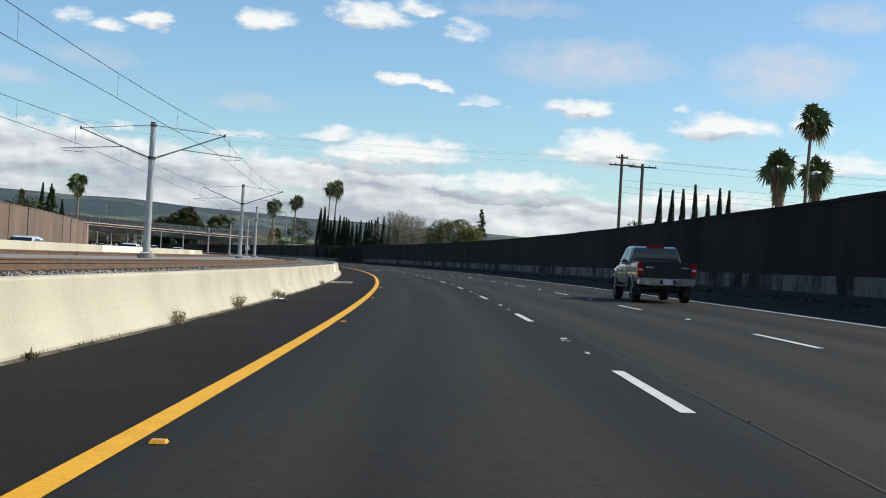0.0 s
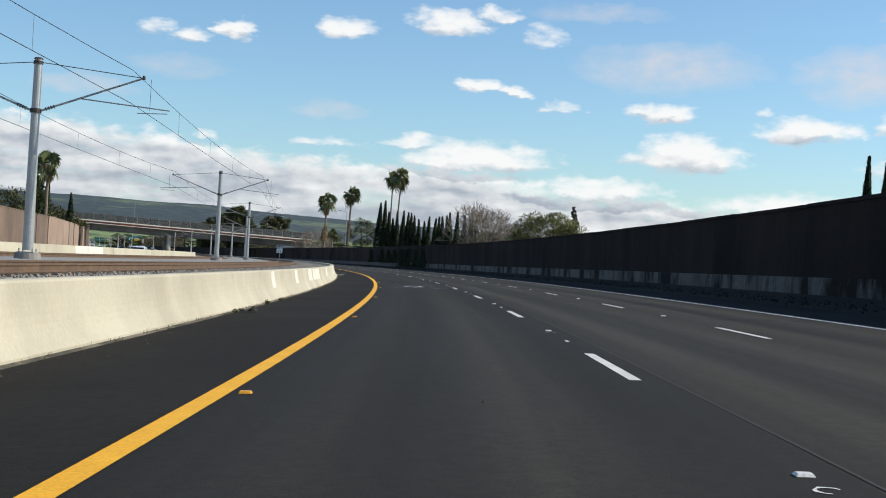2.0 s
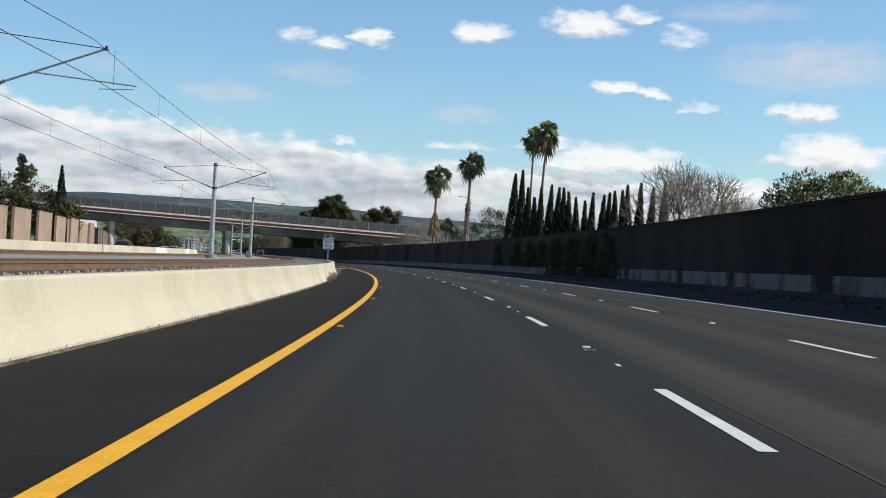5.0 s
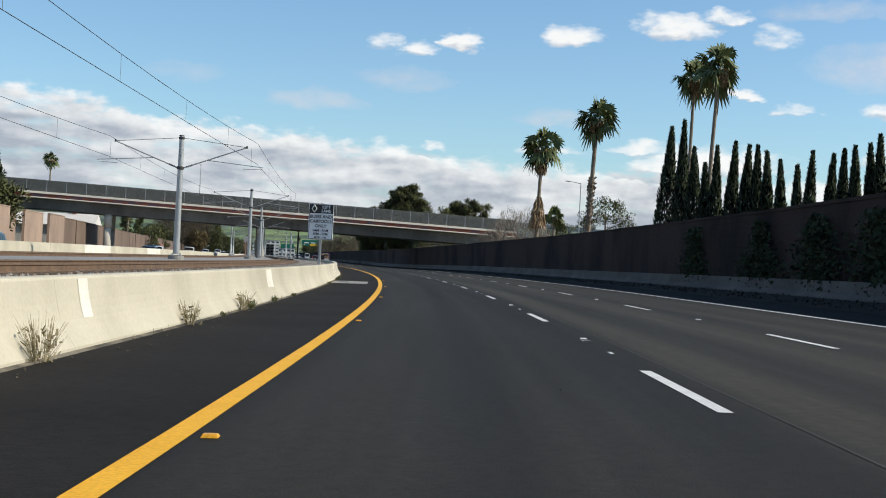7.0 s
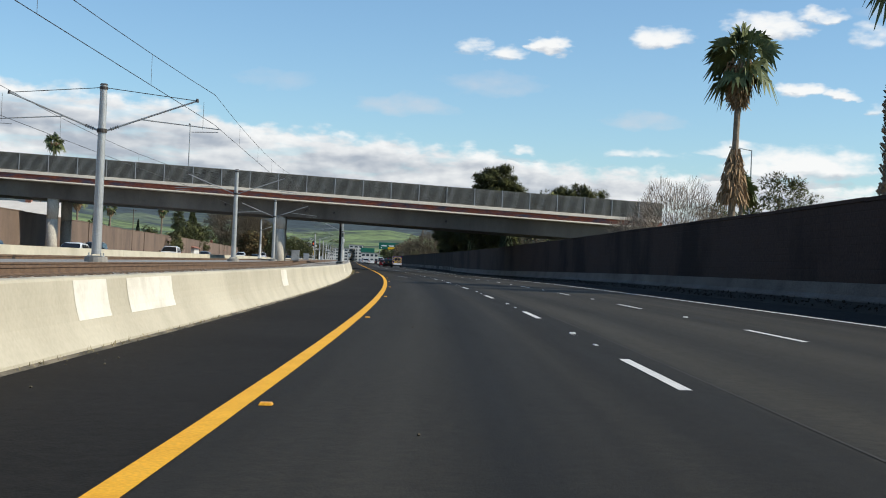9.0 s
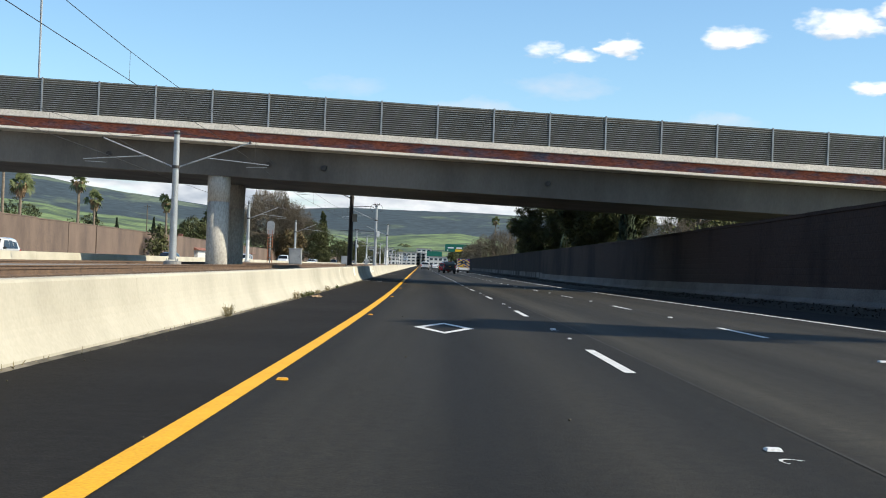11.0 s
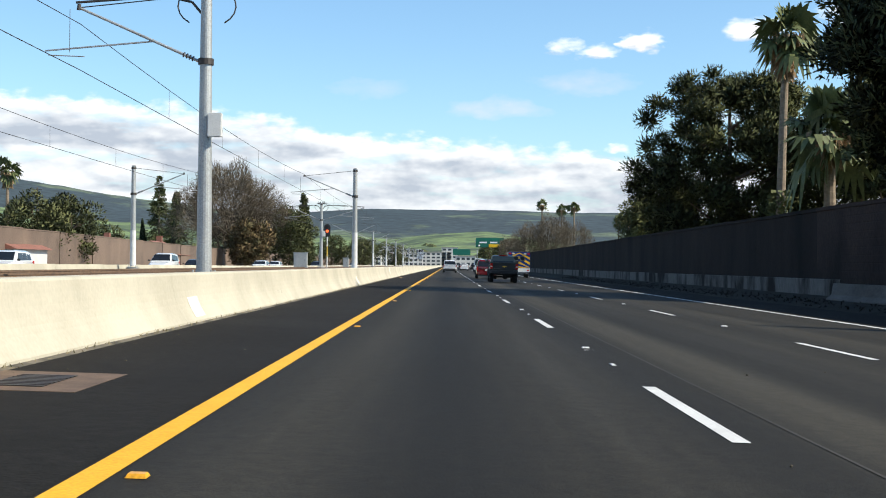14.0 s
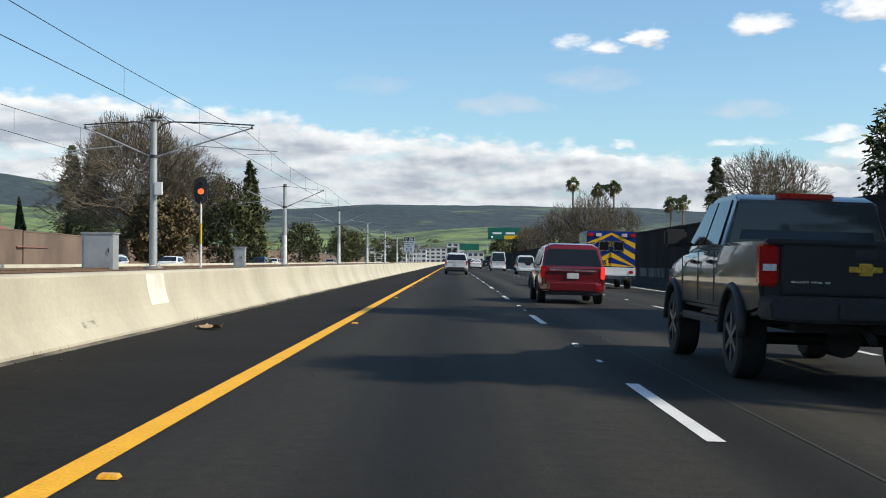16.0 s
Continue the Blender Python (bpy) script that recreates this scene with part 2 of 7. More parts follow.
M_PATCH = material("pale patch paint", (0.70, 0.67, 0.58), 0.85, (0.57, 0.535, 0.445), 1.1, 18, 0.05, fine_amount=0.06, threshold=(0.46, 0.66))
M_GREY_CONCRETE = material("grey concrete", (0.30, 0.285, 0.255), 0.9, (0.22, 0.21, 0.19), 0.5, 18, 0.15, fine_amount=0.15)
# weathered wall blocks; both colours lowered to deepen the shade on the road side
M_DARK_BLOCK = material("shade-darkened weathered block", (0.024, 0.0165, 0.0130), 0.97, (0.0075, 0.0060, 0.0050), 0.30, 14, 0.3, fine_amount=0.3, stretch=(1, 1, 0.32), spec=0.2, threshold=(0.36, 0.66))
M_BROWN_BLOCK = material("shade-darkened brown weathered block", (0.042, 0.0275, 0.0225), 0.97, (0.0150, 0.0108, 0.0092), 0.16, 14, 0.3, fine_amount=0.3, stretch=(1, 1, 0.6), spec=0.2, threshold=(0.46, 0.60))
M_BALLAST = material("ballast stone", (0.29, 0.27, 0.24), 0.95, (0.16, 0.147, 0.13), 6, 22, 0.6, fine_amount=0.5)
M_RAIL = material("rusty rail steel", (0.17, 0.105, 0.060), 0.75, (0.095, 0.062, 0.042), 3, 40, 0.1, metal=0.15)
M_SLEEPER = material("rust-stained concrete sleeper", (0.18, 0.130, 0.088), 0.95, (0.11, 0.078, 0.052), 2, 20, 0.3)
M_TAN_WALL = material("tan block wall", (0.33, 0.235, 0.172), 0.95, (0.23, 0.165, 0.124), 0.22, 14, 0.2, vary=0.08)
M_BROWN_WALL = material("brown stained block wall", (0.185, 0.128, 0.092), 0.95, (0.105, 0.074, 0.056), 0.22, 14, 0.2, vary=0.08, stretch=(1, 1, 0.5))
M_STEEL = material("galvanised steel", (0.42, 0.43, 0.42), 0.5, (0.33, 0.34, 0.335), 1.5, 30, 0.05, metal=0.45)
M_POLE_WHITE = material("chalky white paint", (0.66, 0.66, 0.63), 0.7, (0.52, 0.52, 0.50), 2.5, 30, 0.05, fine_amount=0.1)
M_DARK_STEEL = material("dark brown steel", (0.06, 0.052, 0.047), 0.6, (0.04, 0.035, 0.032), 1.5, 30, 0.05, metal=0.3)
M_WIRE = material("dark copper wire", (0.07, 0.065, 0.06), 0.6, metal=0.4)
# leaf mould and soil, taken down to near black for the shade they lie in
M_LITTER = material("shade-darkened leaf mould", (0.026, 0.022, 0.016), 0.97, (0.012, 0.011, 0.008), 0.5, 8, 0.4, spec=0.2)
M_DIRT = material("dry soil and weeds", (0.10, 0.080, 0.055), 0.95, (0.05, 0.045, 0.028), 0.5, 8, 0.4)
M_DUST = material("pale road dust", (0.17, 0.145, 0.105), 0.97, (0.045, 0.040, 0.028), 0.9, 9, 0.4, threshold=(0.42, 0.60))
M_GROUND = material("suburban ground", (0.12, 0.115, 0.07), 0.95, (0.075, 0.085, 0.04), 0.02, 1.0, 0.2)
M_OVER_CONCRETE = material("overpass concrete", (0.47, 0.435, 0.37), 0.9, (0.37, 0.34, 0.29), 0.3, 12, 0.1, stretch=(1, 1, 0.4))
# stain blotches over a base much darker than the lips, parapets and piers
M_OVER_SOFFIT = material("dark stained soffit concrete", (0.185, 0.167, 0.143), 0.9, (0.082, 0.073, 0.063), 0.22, 10, 0.1, fine_amount=0.08, stretch=(1, 1, 0.4))
M_RED_BAND = material("rust and blue mosaic band", (0.34, 0.092, 0.048), 0.85, (0.125, 0.105, 0.135), 1.3, 9, 0.3, stretch=(0.5, 1, 1.6), threshold=(0.46, 0.66), fine_amount=0.45)
M_BARK = material("bark", (0.16, 0.12, 0.085), 0.95, (0.09, 0.068, 0.05), 3, 12, 0.6, stretch=(1, 1, 0.25))
M_PALM_BARK = material("grey-tan palm bark", (0.27, 0.21, 0.15), 0.95, (0.15, 0.115, 0.08), 3, 12, 0.6, stretch=(1, 1, 2.0))
M_FROND = material("palm frond", (0.12, 0.14, 0.045), 0.7, (0.07, 0.09, 0.028), 1.5, 10, 0.1)
M_THATCH = material("dead palm fronds", (0.36, 0.24, 0.13), 0.95, (0.24, 0.16, 0.09), 2, 14, 0.4)
M_STRAW = material("dry olive straw", (0.30, 0.25, 0.14), 0.95, (0.17, 0.145, 0.075), 3, 14, 0.2)
M_SCUFF = material("grey tyre scuff", (0.22, 0.20, 0.16), 0.9, (0.46, 0.425, 0.33), 3.0, 30, 0.1, stretch=(1, 1, 3.0), threshold=(0.38, 0.50))
M_CYPRESS = material("cypress foliage", (0.032, 0.050, 0.020), 0.9, (0.018, 0.030, 0.013), 1.0, 6, 0.4)
M_PINE = material("pine foliage", (0.088, 0.098, 0.028), 0.9, (0.030, 0.040, 0.013), 0.6, 5, 0.4)
M_LEAF = material("broadleaf foliage", (0.110, 0.118, 0.038), 0.85, (0.055, 0.068, 0.022), 0.6, 5, 0.4)
M_PEPPER = material("yellow-green feathery foliage", (0.165, 0.175, 0.055), 0.85, (0.085, 0.098, 0.030), 0.6, 5, 0.4)
M_AUTUMN = material("brown and olive leaves", (0.17, 0.115, 0.05), 0.9, (0.075, 0.072, 0.028), 0.5, 5, 0.4, threshold=(0.42, 0.6))
M_TWIG_PALE = material("pale winter twigs", (0.30, 0.25, 0.20), 0.95, (0.20, 0.165, 0.13), 1, 6, 0.3)
M_TWIG = material("bare winter twigs", (0.150, 0.120, 0.082), 0.95, (0.085, 0.070, 0.048), 1, 6, 0.3)
M_HILL = material("green hillside", (0.150, 0.205, 0.070), 0.95, (0.038, 0.060, 0.032), 0.0085, 0.06, 0.0, fine_amount=0.45, threshold=(0.45, 0.58))
# the slate-blue base carries distance haze and cloud shade; green patches are grass
M_FAR_HILL = material("haze-tinted wooded hills", (0.030, 0.046, 0.052), 0.95, (0.100, 0.130, 0.080), 0.0036, 0.035, 0.0, fine_amount=0.45, threshold=(0.54, 0.62), stretch=(1, 1, 2.2))


def streaks(m, across, along, amount, grain, grain_amount):
    """Lengthwise wheel-track streaks and coarse grain over a material's colour."""
    n, l = m.node_tree.nodes, m.node_tree.links
    b = n["Principled BSDF"]
    src = b.inputs["Base Color"].links[0].from_socket
    tc = n.new("ShaderNodeTexCoord")
    for out, scale, stretch_by, amt in (("UV", across, (1.0, along, 1.0), amount), ("Object", grain, (1, 1, 1), grain_amount)):
        mp = n.new("ShaderNodeMapping")
        mp.inputs["Scale"].default_value = stretch_by
        l.new(tc.outputs[out], mp.inputs[0])
        t = n.new("ShaderNodeTexNoise")
        t.inputs["Scale"].default_value, t.inputs["Detail"].default_value = scale, 4
        l.new(mp.outputs[0], t.inputs["Vector"])
        r = n.new("ShaderNodeMapRange")
        r.inputs[1].default_value, r.inputs[2].default_value = 0.3, 0.7
        r.inputs[3].default_value, r.inputs[4].default_value = 1 - amt, 1 + amt
        l.new(t.outputs["Fac"], r.inputs[0])
        mx = n.new("ShaderNodeMix")
        mx.data_type, mx.blend_type = "RGBA", "MULTIPLY"
        mx.inputs[0].default_value = 1.0
        l.new(src, mx.inputs[6])
        l.new(r.outputs[0], mx.inputs[7])
        src = mx.outputs[2]
    l.new(src, b.inputs["Base Color"])


def wheel_paths(m, amount):
    """Polished wheel paths, two to a lane, paler than the paving between them."""
    n, l = m.node_tree.nodes, m.node_tree.links
    b = n["Principled BSDF"]
    src = b.inputs["Base Color"].links[0].from_socket
    tc, sp = n.new("ShaderNodeTexCoord"), n.new("ShaderNodeSeparateXYZ")
    l.new(tc.outputs["UV"], sp.inputs[0])
    last = sp.outputs[0]
    for op, value in (("MULTIPLY_ADD", 2 * math.pi / 1.83), ("SINE", None), ("MULTIPLY_ADD", amount)):
        k = n.new("ShaderNodeMath")
        k.operation = op
        l.new(last, k.inputs[0])
        if value is not None:
            k.inputs[1].default_value = value
            k.inputs[2].default_value = -1.4 if value > 1 else 1.0
        last = k.outputs[0]
    mx = n.new("ShaderNodeMix")
    mx.data_type, mx.blend_type = "RGBA", "MULTIPLY"
    mx.inputs[0].default_value = 1.0
    # the lane beside the median was paved later and is darker
    pull = n.new("ShaderNodeMapRange")
    pull.inputs[1].default_value, pull.inputs[2].default_value, pull.inputs[3].default_value, pull.inputs[4].default_value = 3.9, 4.15, 0.86, 1.14
    l.new(sp.outputs[0], pull.inputs[0])
    both = n.new("ShaderNodeMath")
    both.operation = "MULTIPLY"
    l.new(last, both.inputs[0])
    l.new(pull.outputs[0], both.inputs[1])
    l.new(src, mx.inputs[6])
    l.new(both.outputs[0], mx.inputs[7])
    l.new(mx.outputs[2], b.inputs["Base Color"])


streaks(M_ASPHALT, 0.75, 0.003, 0.55, 9.0, 0.22)
wheel_paths(M_ASPHALT, 0.26)
streaks(M_ASPHALT_OLD, 0.6, 0.05, 0.0, 7.0, 0.22)


# ---------- mesh helpers ----------
def mesh_object(name, bm, mat, parent=None, smooth=False):
    me = bpy.data.meshes.new(name)
    if smooth:
        for f in bm.faces:
            f.smooth = True
    bm.to_mesh(me)
    bm.free()
    if mat:
        me.materials.append(mat)
    ob = new(name, me)
    if parent:
        ob.parent = parent
    return ob


def part(name, bm, mat, parent, label="", smooth=False):
    return tagged(mesh_object(name, bm, mat, parent, smooth), label)


def raw(name, verts, faces, mat, parent=None, smooth=False):
    me = bpy.data.meshes.new(name)
    me.from_pydata([tuple(v) for v in verts], [], faces)
    if smooth:
        me.polygons.foreach_set("use_smooth", [True] * len(me.polygons))
    me.update()
    if mat:
        me.materials.append(mat)
    ob = new(name, me)
    if parent:
        ob.parent = parent
    return ob


def thing(name, m, label, category, group="", kind=""):
    """An Empty at the base of a thing, that parents its parts."""
    ob = new(name)
    ob.empty_display_size = 0.2
    ob.matrix_world = m
    return tagged(ob, label, category, group, kind)


def sweep_data(profile, s0, s1, step, closed=False, shift=None):
    """Verts and faces of a profile [(u, h)] carried along the road. shift(s) moves it sideways."""
    count = max(2, int(math.ceil((s1 - s0) / step)) + 1)
    verts, faces = [], []
    for s in np.linspace(s0, s1, count):
        du = shift(s) if shift else 0.0
        verts += [road(s, u + du, h) for u, h in profile]
    k = len(profile)
    for i in range(count - 1):
        for j in range(k if closed else k - 1):
            a, b = i * k + j, i * k + (j + 1) % k
            faces.append((a, b, b + k, a + k))
    if closed:
        faces.append(tuple(range(k))[::-1])
        faces.append(tuple(range((count - 1) * k, count * k)))
    return verts, faces


def sweep(name, profile, s0, s1, step, mat, parent=None, closed=False, shift=None, smooth=False):
    v, f = sweep_data(profile, s0, s1, step, closed, shift)
    ob = raw(name, v, f, mat, parent, smooth)
    bm = bmesh.new()
    bm.from_mesh(ob.data)
    bmesh.ops.recalc_face_normals(bm, faces=bm.faces)
    bm.to_mesh(ob.data)
    bm.free()
    return ob


def box(bm, x0, y0, z0, x1, y1, z1, m=None, bevel=0.0):
    r = bmesh.ops.create_cube(bm, size=1)
    vs = r["verts"]
    bmesh.ops.transform(bm, verts=vs, matrix=Matrix.LocRotScale(((x0 + x1) / 2, (y0 + y1) / 2, (z0 + z1) / 2), None, (x1 - x0, y1 - y0, z1 - z0)))
    if bevel:
        es = list({e for v in vs for e in v.link_edges})
        r2 = bmesh.ops.bevel(bm, geom=es, offset=bevel, segments=2, affect="EDGES", clamp_overlap=True)
        vs = list({v for f in r2["faces"] for v in f.verts} | {v for v in vs if v.is_valid})
    if m is not None:
        bmesh.ops.transform(bm, verts=vs, matrix=m)
    return vs


def tube(bm, a, b, r0, r1=None, sides=10, caps=True):
    a, b = Vector(a), Vector(b)
    d = b - a
    r = bmesh.ops.create_cone(bm, cap_ends=caps, segments=sides, radius1=r0, radius2=r0 if r1 is None else r1, depth=d.length)
    bmesh.ops.transform(bm, verts=r["verts"], matrix=Matrix.Translation((a + b) / 2) @ d.to_track_quat("Z", "Y").to_matrix().to_4x4())
    return r["verts"]


def line_data(points, radius, sides=5):
    """Verts and faces of a thin tube through points."""
    verts, faces = [], []
    n = len(points)
    for i, p in enumerate(points):
        d = (points[min(i + 1, n - 1)] - points[max(i - 1, 0)]).normalized()
        x = d.cross(Vector((0, 0, 1)))
        x = x.normalized() if x.length > 1e-4 else Vector((1, 0, 0))
        y = x.cross(d)
        rr = radius[i] if isinstance(radius, (list, tuple)) else radius
        for k in range(sides):
            a = 2 * math.pi * k / sides
            verts.append(p + (x * math.cos(a) + y * math.sin(a)) * rr)
    for i in range(n - 1):
        for k in range(sides):
            a, b = i * sides + k, i * sides + (k + 1) % sides
            faces.append((a, b, b + sides, a + sides))
    return verts, faces


def add_data(store, v, f):
    o = len(store[0])
    store[0].extend(v)
    store[1].extend(tuple(i + o for i in q) for q in f)


# ---------- ground and paving ----------
bm = bmesh.new()
bmesh.ops.create_grid(bm, x_segments=24, y_segments=24, size=4200)
ground = tagged(mesh_object("ground", bm, M_GROUND), "flat suburban ground with dry grass reaching the hills", "ground", kind="structure")
ground.location = (0, 900, -1.9)

S0, S1 = -40.0, 1500.0
LANE_1, LANE_2, EDGE = 3.56, 7.27, 11.04
WALL_U = 16.0
roadway = tagged(sweep("road", [(-2.3, 0), (0.0, 0), (3.7, 0), (7.4, 0), (11.3, 0), (14.2, 0.0)], S0, S1, 4, M_ASPHALT), "dark grey asphalt freeway with painted lanes", "road", kind="structure")
verge = tagged(sweep("ground_verge", [(14.2, -0.01), (14.9, 0.12), (WALL_U + 0.1, 0.40)], S0, S1, 4, M_LITTER), "dirt strip with leaf litter, darkened for the shade under the sound wall", "ground", kind="structure")


shoulder = tagged(sweep("shoulder", [(-2.26, 0.003), (-0.07, 0.003)], S0, S1, 4, M_ASPHALT_OLD), "darker asphalt shoulder beside the barrier", "shoulder", kind="structure")
shoulder_2 = tagged(sweep("shoulder_right", [(11.35, 0.003), (14.2, 0.003)], S0, S1, 4, M_SHADED_SHOULDER), "asphalt shoulder along the sound wall, coloured darker for its shade", "shoulder", kind="structure")


def lay_uv(ob, us):
    """Texture coordinates that follow the road: u across, s along."""
    k = len(us)
    layer = ob.data.uv_layers.new(name="along")
    total = len(ob.data.vertices) // k
    ss = np.linspace(S0, S1, total)
    for lp in ob.data.loops:
        i, j = divmod(lp.vertex_index, k)
        layer.data[lp.index].uv = (us[j], ss[i])


lay_uv(roadway, (-2.3, 0.0, 3.7, 7.4, 11.3, 14.2))


def lane_1(s):
    """The first lane line wanders a little."""
    return float(np.interp(s, [0, 45, 113, 150, 240, 270, 400, 435, 455, 480, 525, 580], [3.64, 3.66, 3.66, 3.65, 3.68, 3.70, 3.61, 3.56, 3.51, 3.54, 3.54, 3.43]))


def dash_shift(s):
    return float(np.interp(s, [412, 432, 462, 480], [0, 0.45, 0.45, 0]))


def stripe(name, u, width, s0, s1, mat, parent, step=4.0, h=0.005):
    return sweep(name, [(u - width / 2, h), (u + width / 2, h)], s0, s1, step, mat, parent)


tagged(stripe("yellow_edge_line", 0.03, 0.17, S0, S1, M_YELLOW, roadway), "solid yellow painted edge line")
tagged(stripe("white_edge_line", EDGE, 0.17, S0, S1, M_WHITE_PAINT, roadway), "solid white painted edge line")
for lane in (LANE_1, LANE_2):
    off = 13.0 if lane == LANE_1 else 21.6
    at = lane_1 if lane == LANE_1 else (lambda s: LANE_2)
    k = -3
    while off + 14.63 * k < 900:
        s_end = off + 14.63 * k
        s_end += dash_shift(s_end)
        stripe("lane_dash", at(s_end), 0.12, s_end - 3.66, s_end, M_WHITE_PAINT, roadway, 1.9)
        k += 1


for a, b, u in ((-30, 210, 3.98), (235, 640, 4.02)):
    stripe("paving_joint", u, 0.025, a, b, M_JOINT, roadway, 4.0, 0.0035)


# ---------- median barrier ----------
def level(s, u, z):
    """A point at s, u with its height above the datum."""
    p = road(s, u)
    return Vector((p.x, p.y, z))


def level_sweep(name, profile, s0, s1, step, mat, parent=None, closed=False, shift=None):
    """Like sweep, but the profile is [(u, z)] with z from the datum."""
    count = max(2, int(math.ceil((s1 - s0) / step)) + 1)
    verts, faces, k = [], [], len(profile)
    for s in np.linspace(s0, s1, count):
        du = shift(s) if shift else 0.0
        verts += [level(s, u + du, z) for u, z in profile]
    for i in range(count - 1):
        for j in range(k if closed else k - 1):
            a, b = i * k + j, i * k + (j + 1) % k
            faces.append((a, b, b + k, a + k))
    if closed:
        faces.append(tuple(range(k))[::-1])
        faces.append(tuple(range((count - 1) * k, count * k)))
    ob = raw(name, verts, faces, mat, parent)
    bm = bmesh.new()
    bm.from_mesh(ob.data)
    bmesh.ops.recalc_face_normals(bm, faces=bm.faces)
    bm.to_mesh(ob.data)
    bm.free()
    return ob


FLARE = [(-2.25, 0.05), (-2.285, 0.10), (-2.33, 0.17), (-2.375, 0.245), (-2.41, 0.32), (-2.44, 0.41), (-2.465, 0.51), (-2.487, 0.63), (-2.505, 0.755)]
BARRIER = [(-2.25, 0.0)] + FLARE + [(-2.52, 0.78), (-2.545, 0.79), (-2.735, 0.79), (-2.77, 0.765), (-2.80, 0.0)]
barrier = tagged(new("median_barrier"), "pale cast concrete freeway barrier with a flared foot and repaired patches", "barrier", kind="structure")
s = S0
while s < 1500:
    length = 9.15 if s < 660 else 42.0
    sweep("barrier_section", BARRIER, s, s + length - 0.004, 2.3, M_CONCRETE, barrier, closed=True)
    s += length
# dusty foot of the barrier, and pale repainted patches on its face
sweep("dust_strip", [(-2.17, 0.004), (-2.21, 0.010), (-2.26, 0.024)], S0, 700, 3.0, M_DUST, barrier)
for s, w, low in ((72.7, 5.4, 0), (104.5, 0.9, 0), (112.0, 1.1, 0), (118.4, 2.1, 0), (121.2, 5.0, 0), (133.6, 1.6, 0), (147.6, 3.3, 0), (262.8, 0.4, 0), (279.8, 1.2, 0), (318.5, 0.9, 0), (322.0, 1.0, 0), (333.8, 1.4, 0), (336.2, 2.8, 0),
                  (354.0, 1.5, 0), (398, 1.5, 0), (447, .2, 0), (458.3, 1.7, 0), (480.2, 2.6, 0), (483.6, 0.9, 0), (485.6, 0.7, 0), (519, .8, 1), (556, .6, 1), (590.0, 1.1, 0)):
    prof = [(u + 0.004, h) for u, h in (FLARE[4:] if not low else FLARE[1:6])]
    sweep("repair_patch", prof, s, s + w, 0.6, M_PATCH, barrier)

# tyre scuffs
for s, w, k in ((38.5, 0.9, 3), (317.4, 0.9, 4), (326.4, 0.6, 5), (529.4, 0.8, 3), (586.5, 0.5, 2)):
    sweep("tyre_scuff", [(u + 0.005, h) for u, h in FLARE[k:k + 2]], s, s + w, 0.6, M_SCUFF, barrier)

# drain aprons of pale concrete on the left shoulder
for s0, s1, u0 in ((508.4, 510.0, -1.1), (58.3, 62.6, -1.15), (183.0, 185.0, -1.2), (305.1, 310.7, -0.55), (463.2, 465.0, -1.1),):
    dr = thing("drain_inlet", road_pose((s0 + s1) / 2, -1.6), "rusty iron drain cover set in the shoulder" if 508 < s0 < 509 else "pale concrete drain apron with a dark grate", "drain")
    w = (s1 - s0) / 2
    bm = bmesh.new()
    box(bm, -0.62, -w, -0.05, u0 + 1.6, w, 0.006, bevel=0.004)
    part("apron", bm, M_RAIL if 508 < s0 < 509 else M_GREY_CONCRETE, dr)
    bm = bmesh.new()
    for i in range(9):
        box(bm, -0.30, -0.5 + i * 0.11, 0.005, 0.16, -0.44 + i * 0.11, 0.016)
    part("grate", bm, M_DARK_STEEL, dr, "rusty iron grate")


# ---------- light rail ----------
def near_track(s):
    return float(np.interp(s, [-40, 330, 400, 440, 480], [-6.8, -6.6, -7.2, -8.0, -8.2]))


def far_track(s):
    return float(np.interp(s, [-40, 330, 440], [-14.9, -14.7, -13.2]))


BED = 0.50
tagged(level_sweep("trackbed_ground", [(-2.78, 0.42), (-3.4, BED), (-8.6, BED + 0.02), (-9.3, 0.58), (-12.6, 0.58), (-13.2, BED + 0.02), (-17.0, BED), (-17.9, 0.45)], S0, S1, 4, M_BALLAST), "grey crushed stone track bed", "trackbed", kind="structure")
tagged(level_sweep("median_paving", [(-9.2, 0.585), (-9.25, 0.61), (-12.7, 0.61), (-12.75, 0.585)], S0, 470, 4, M_OPPOSITE), "pale gravel strip between the tracks", "paving", kind="structure")
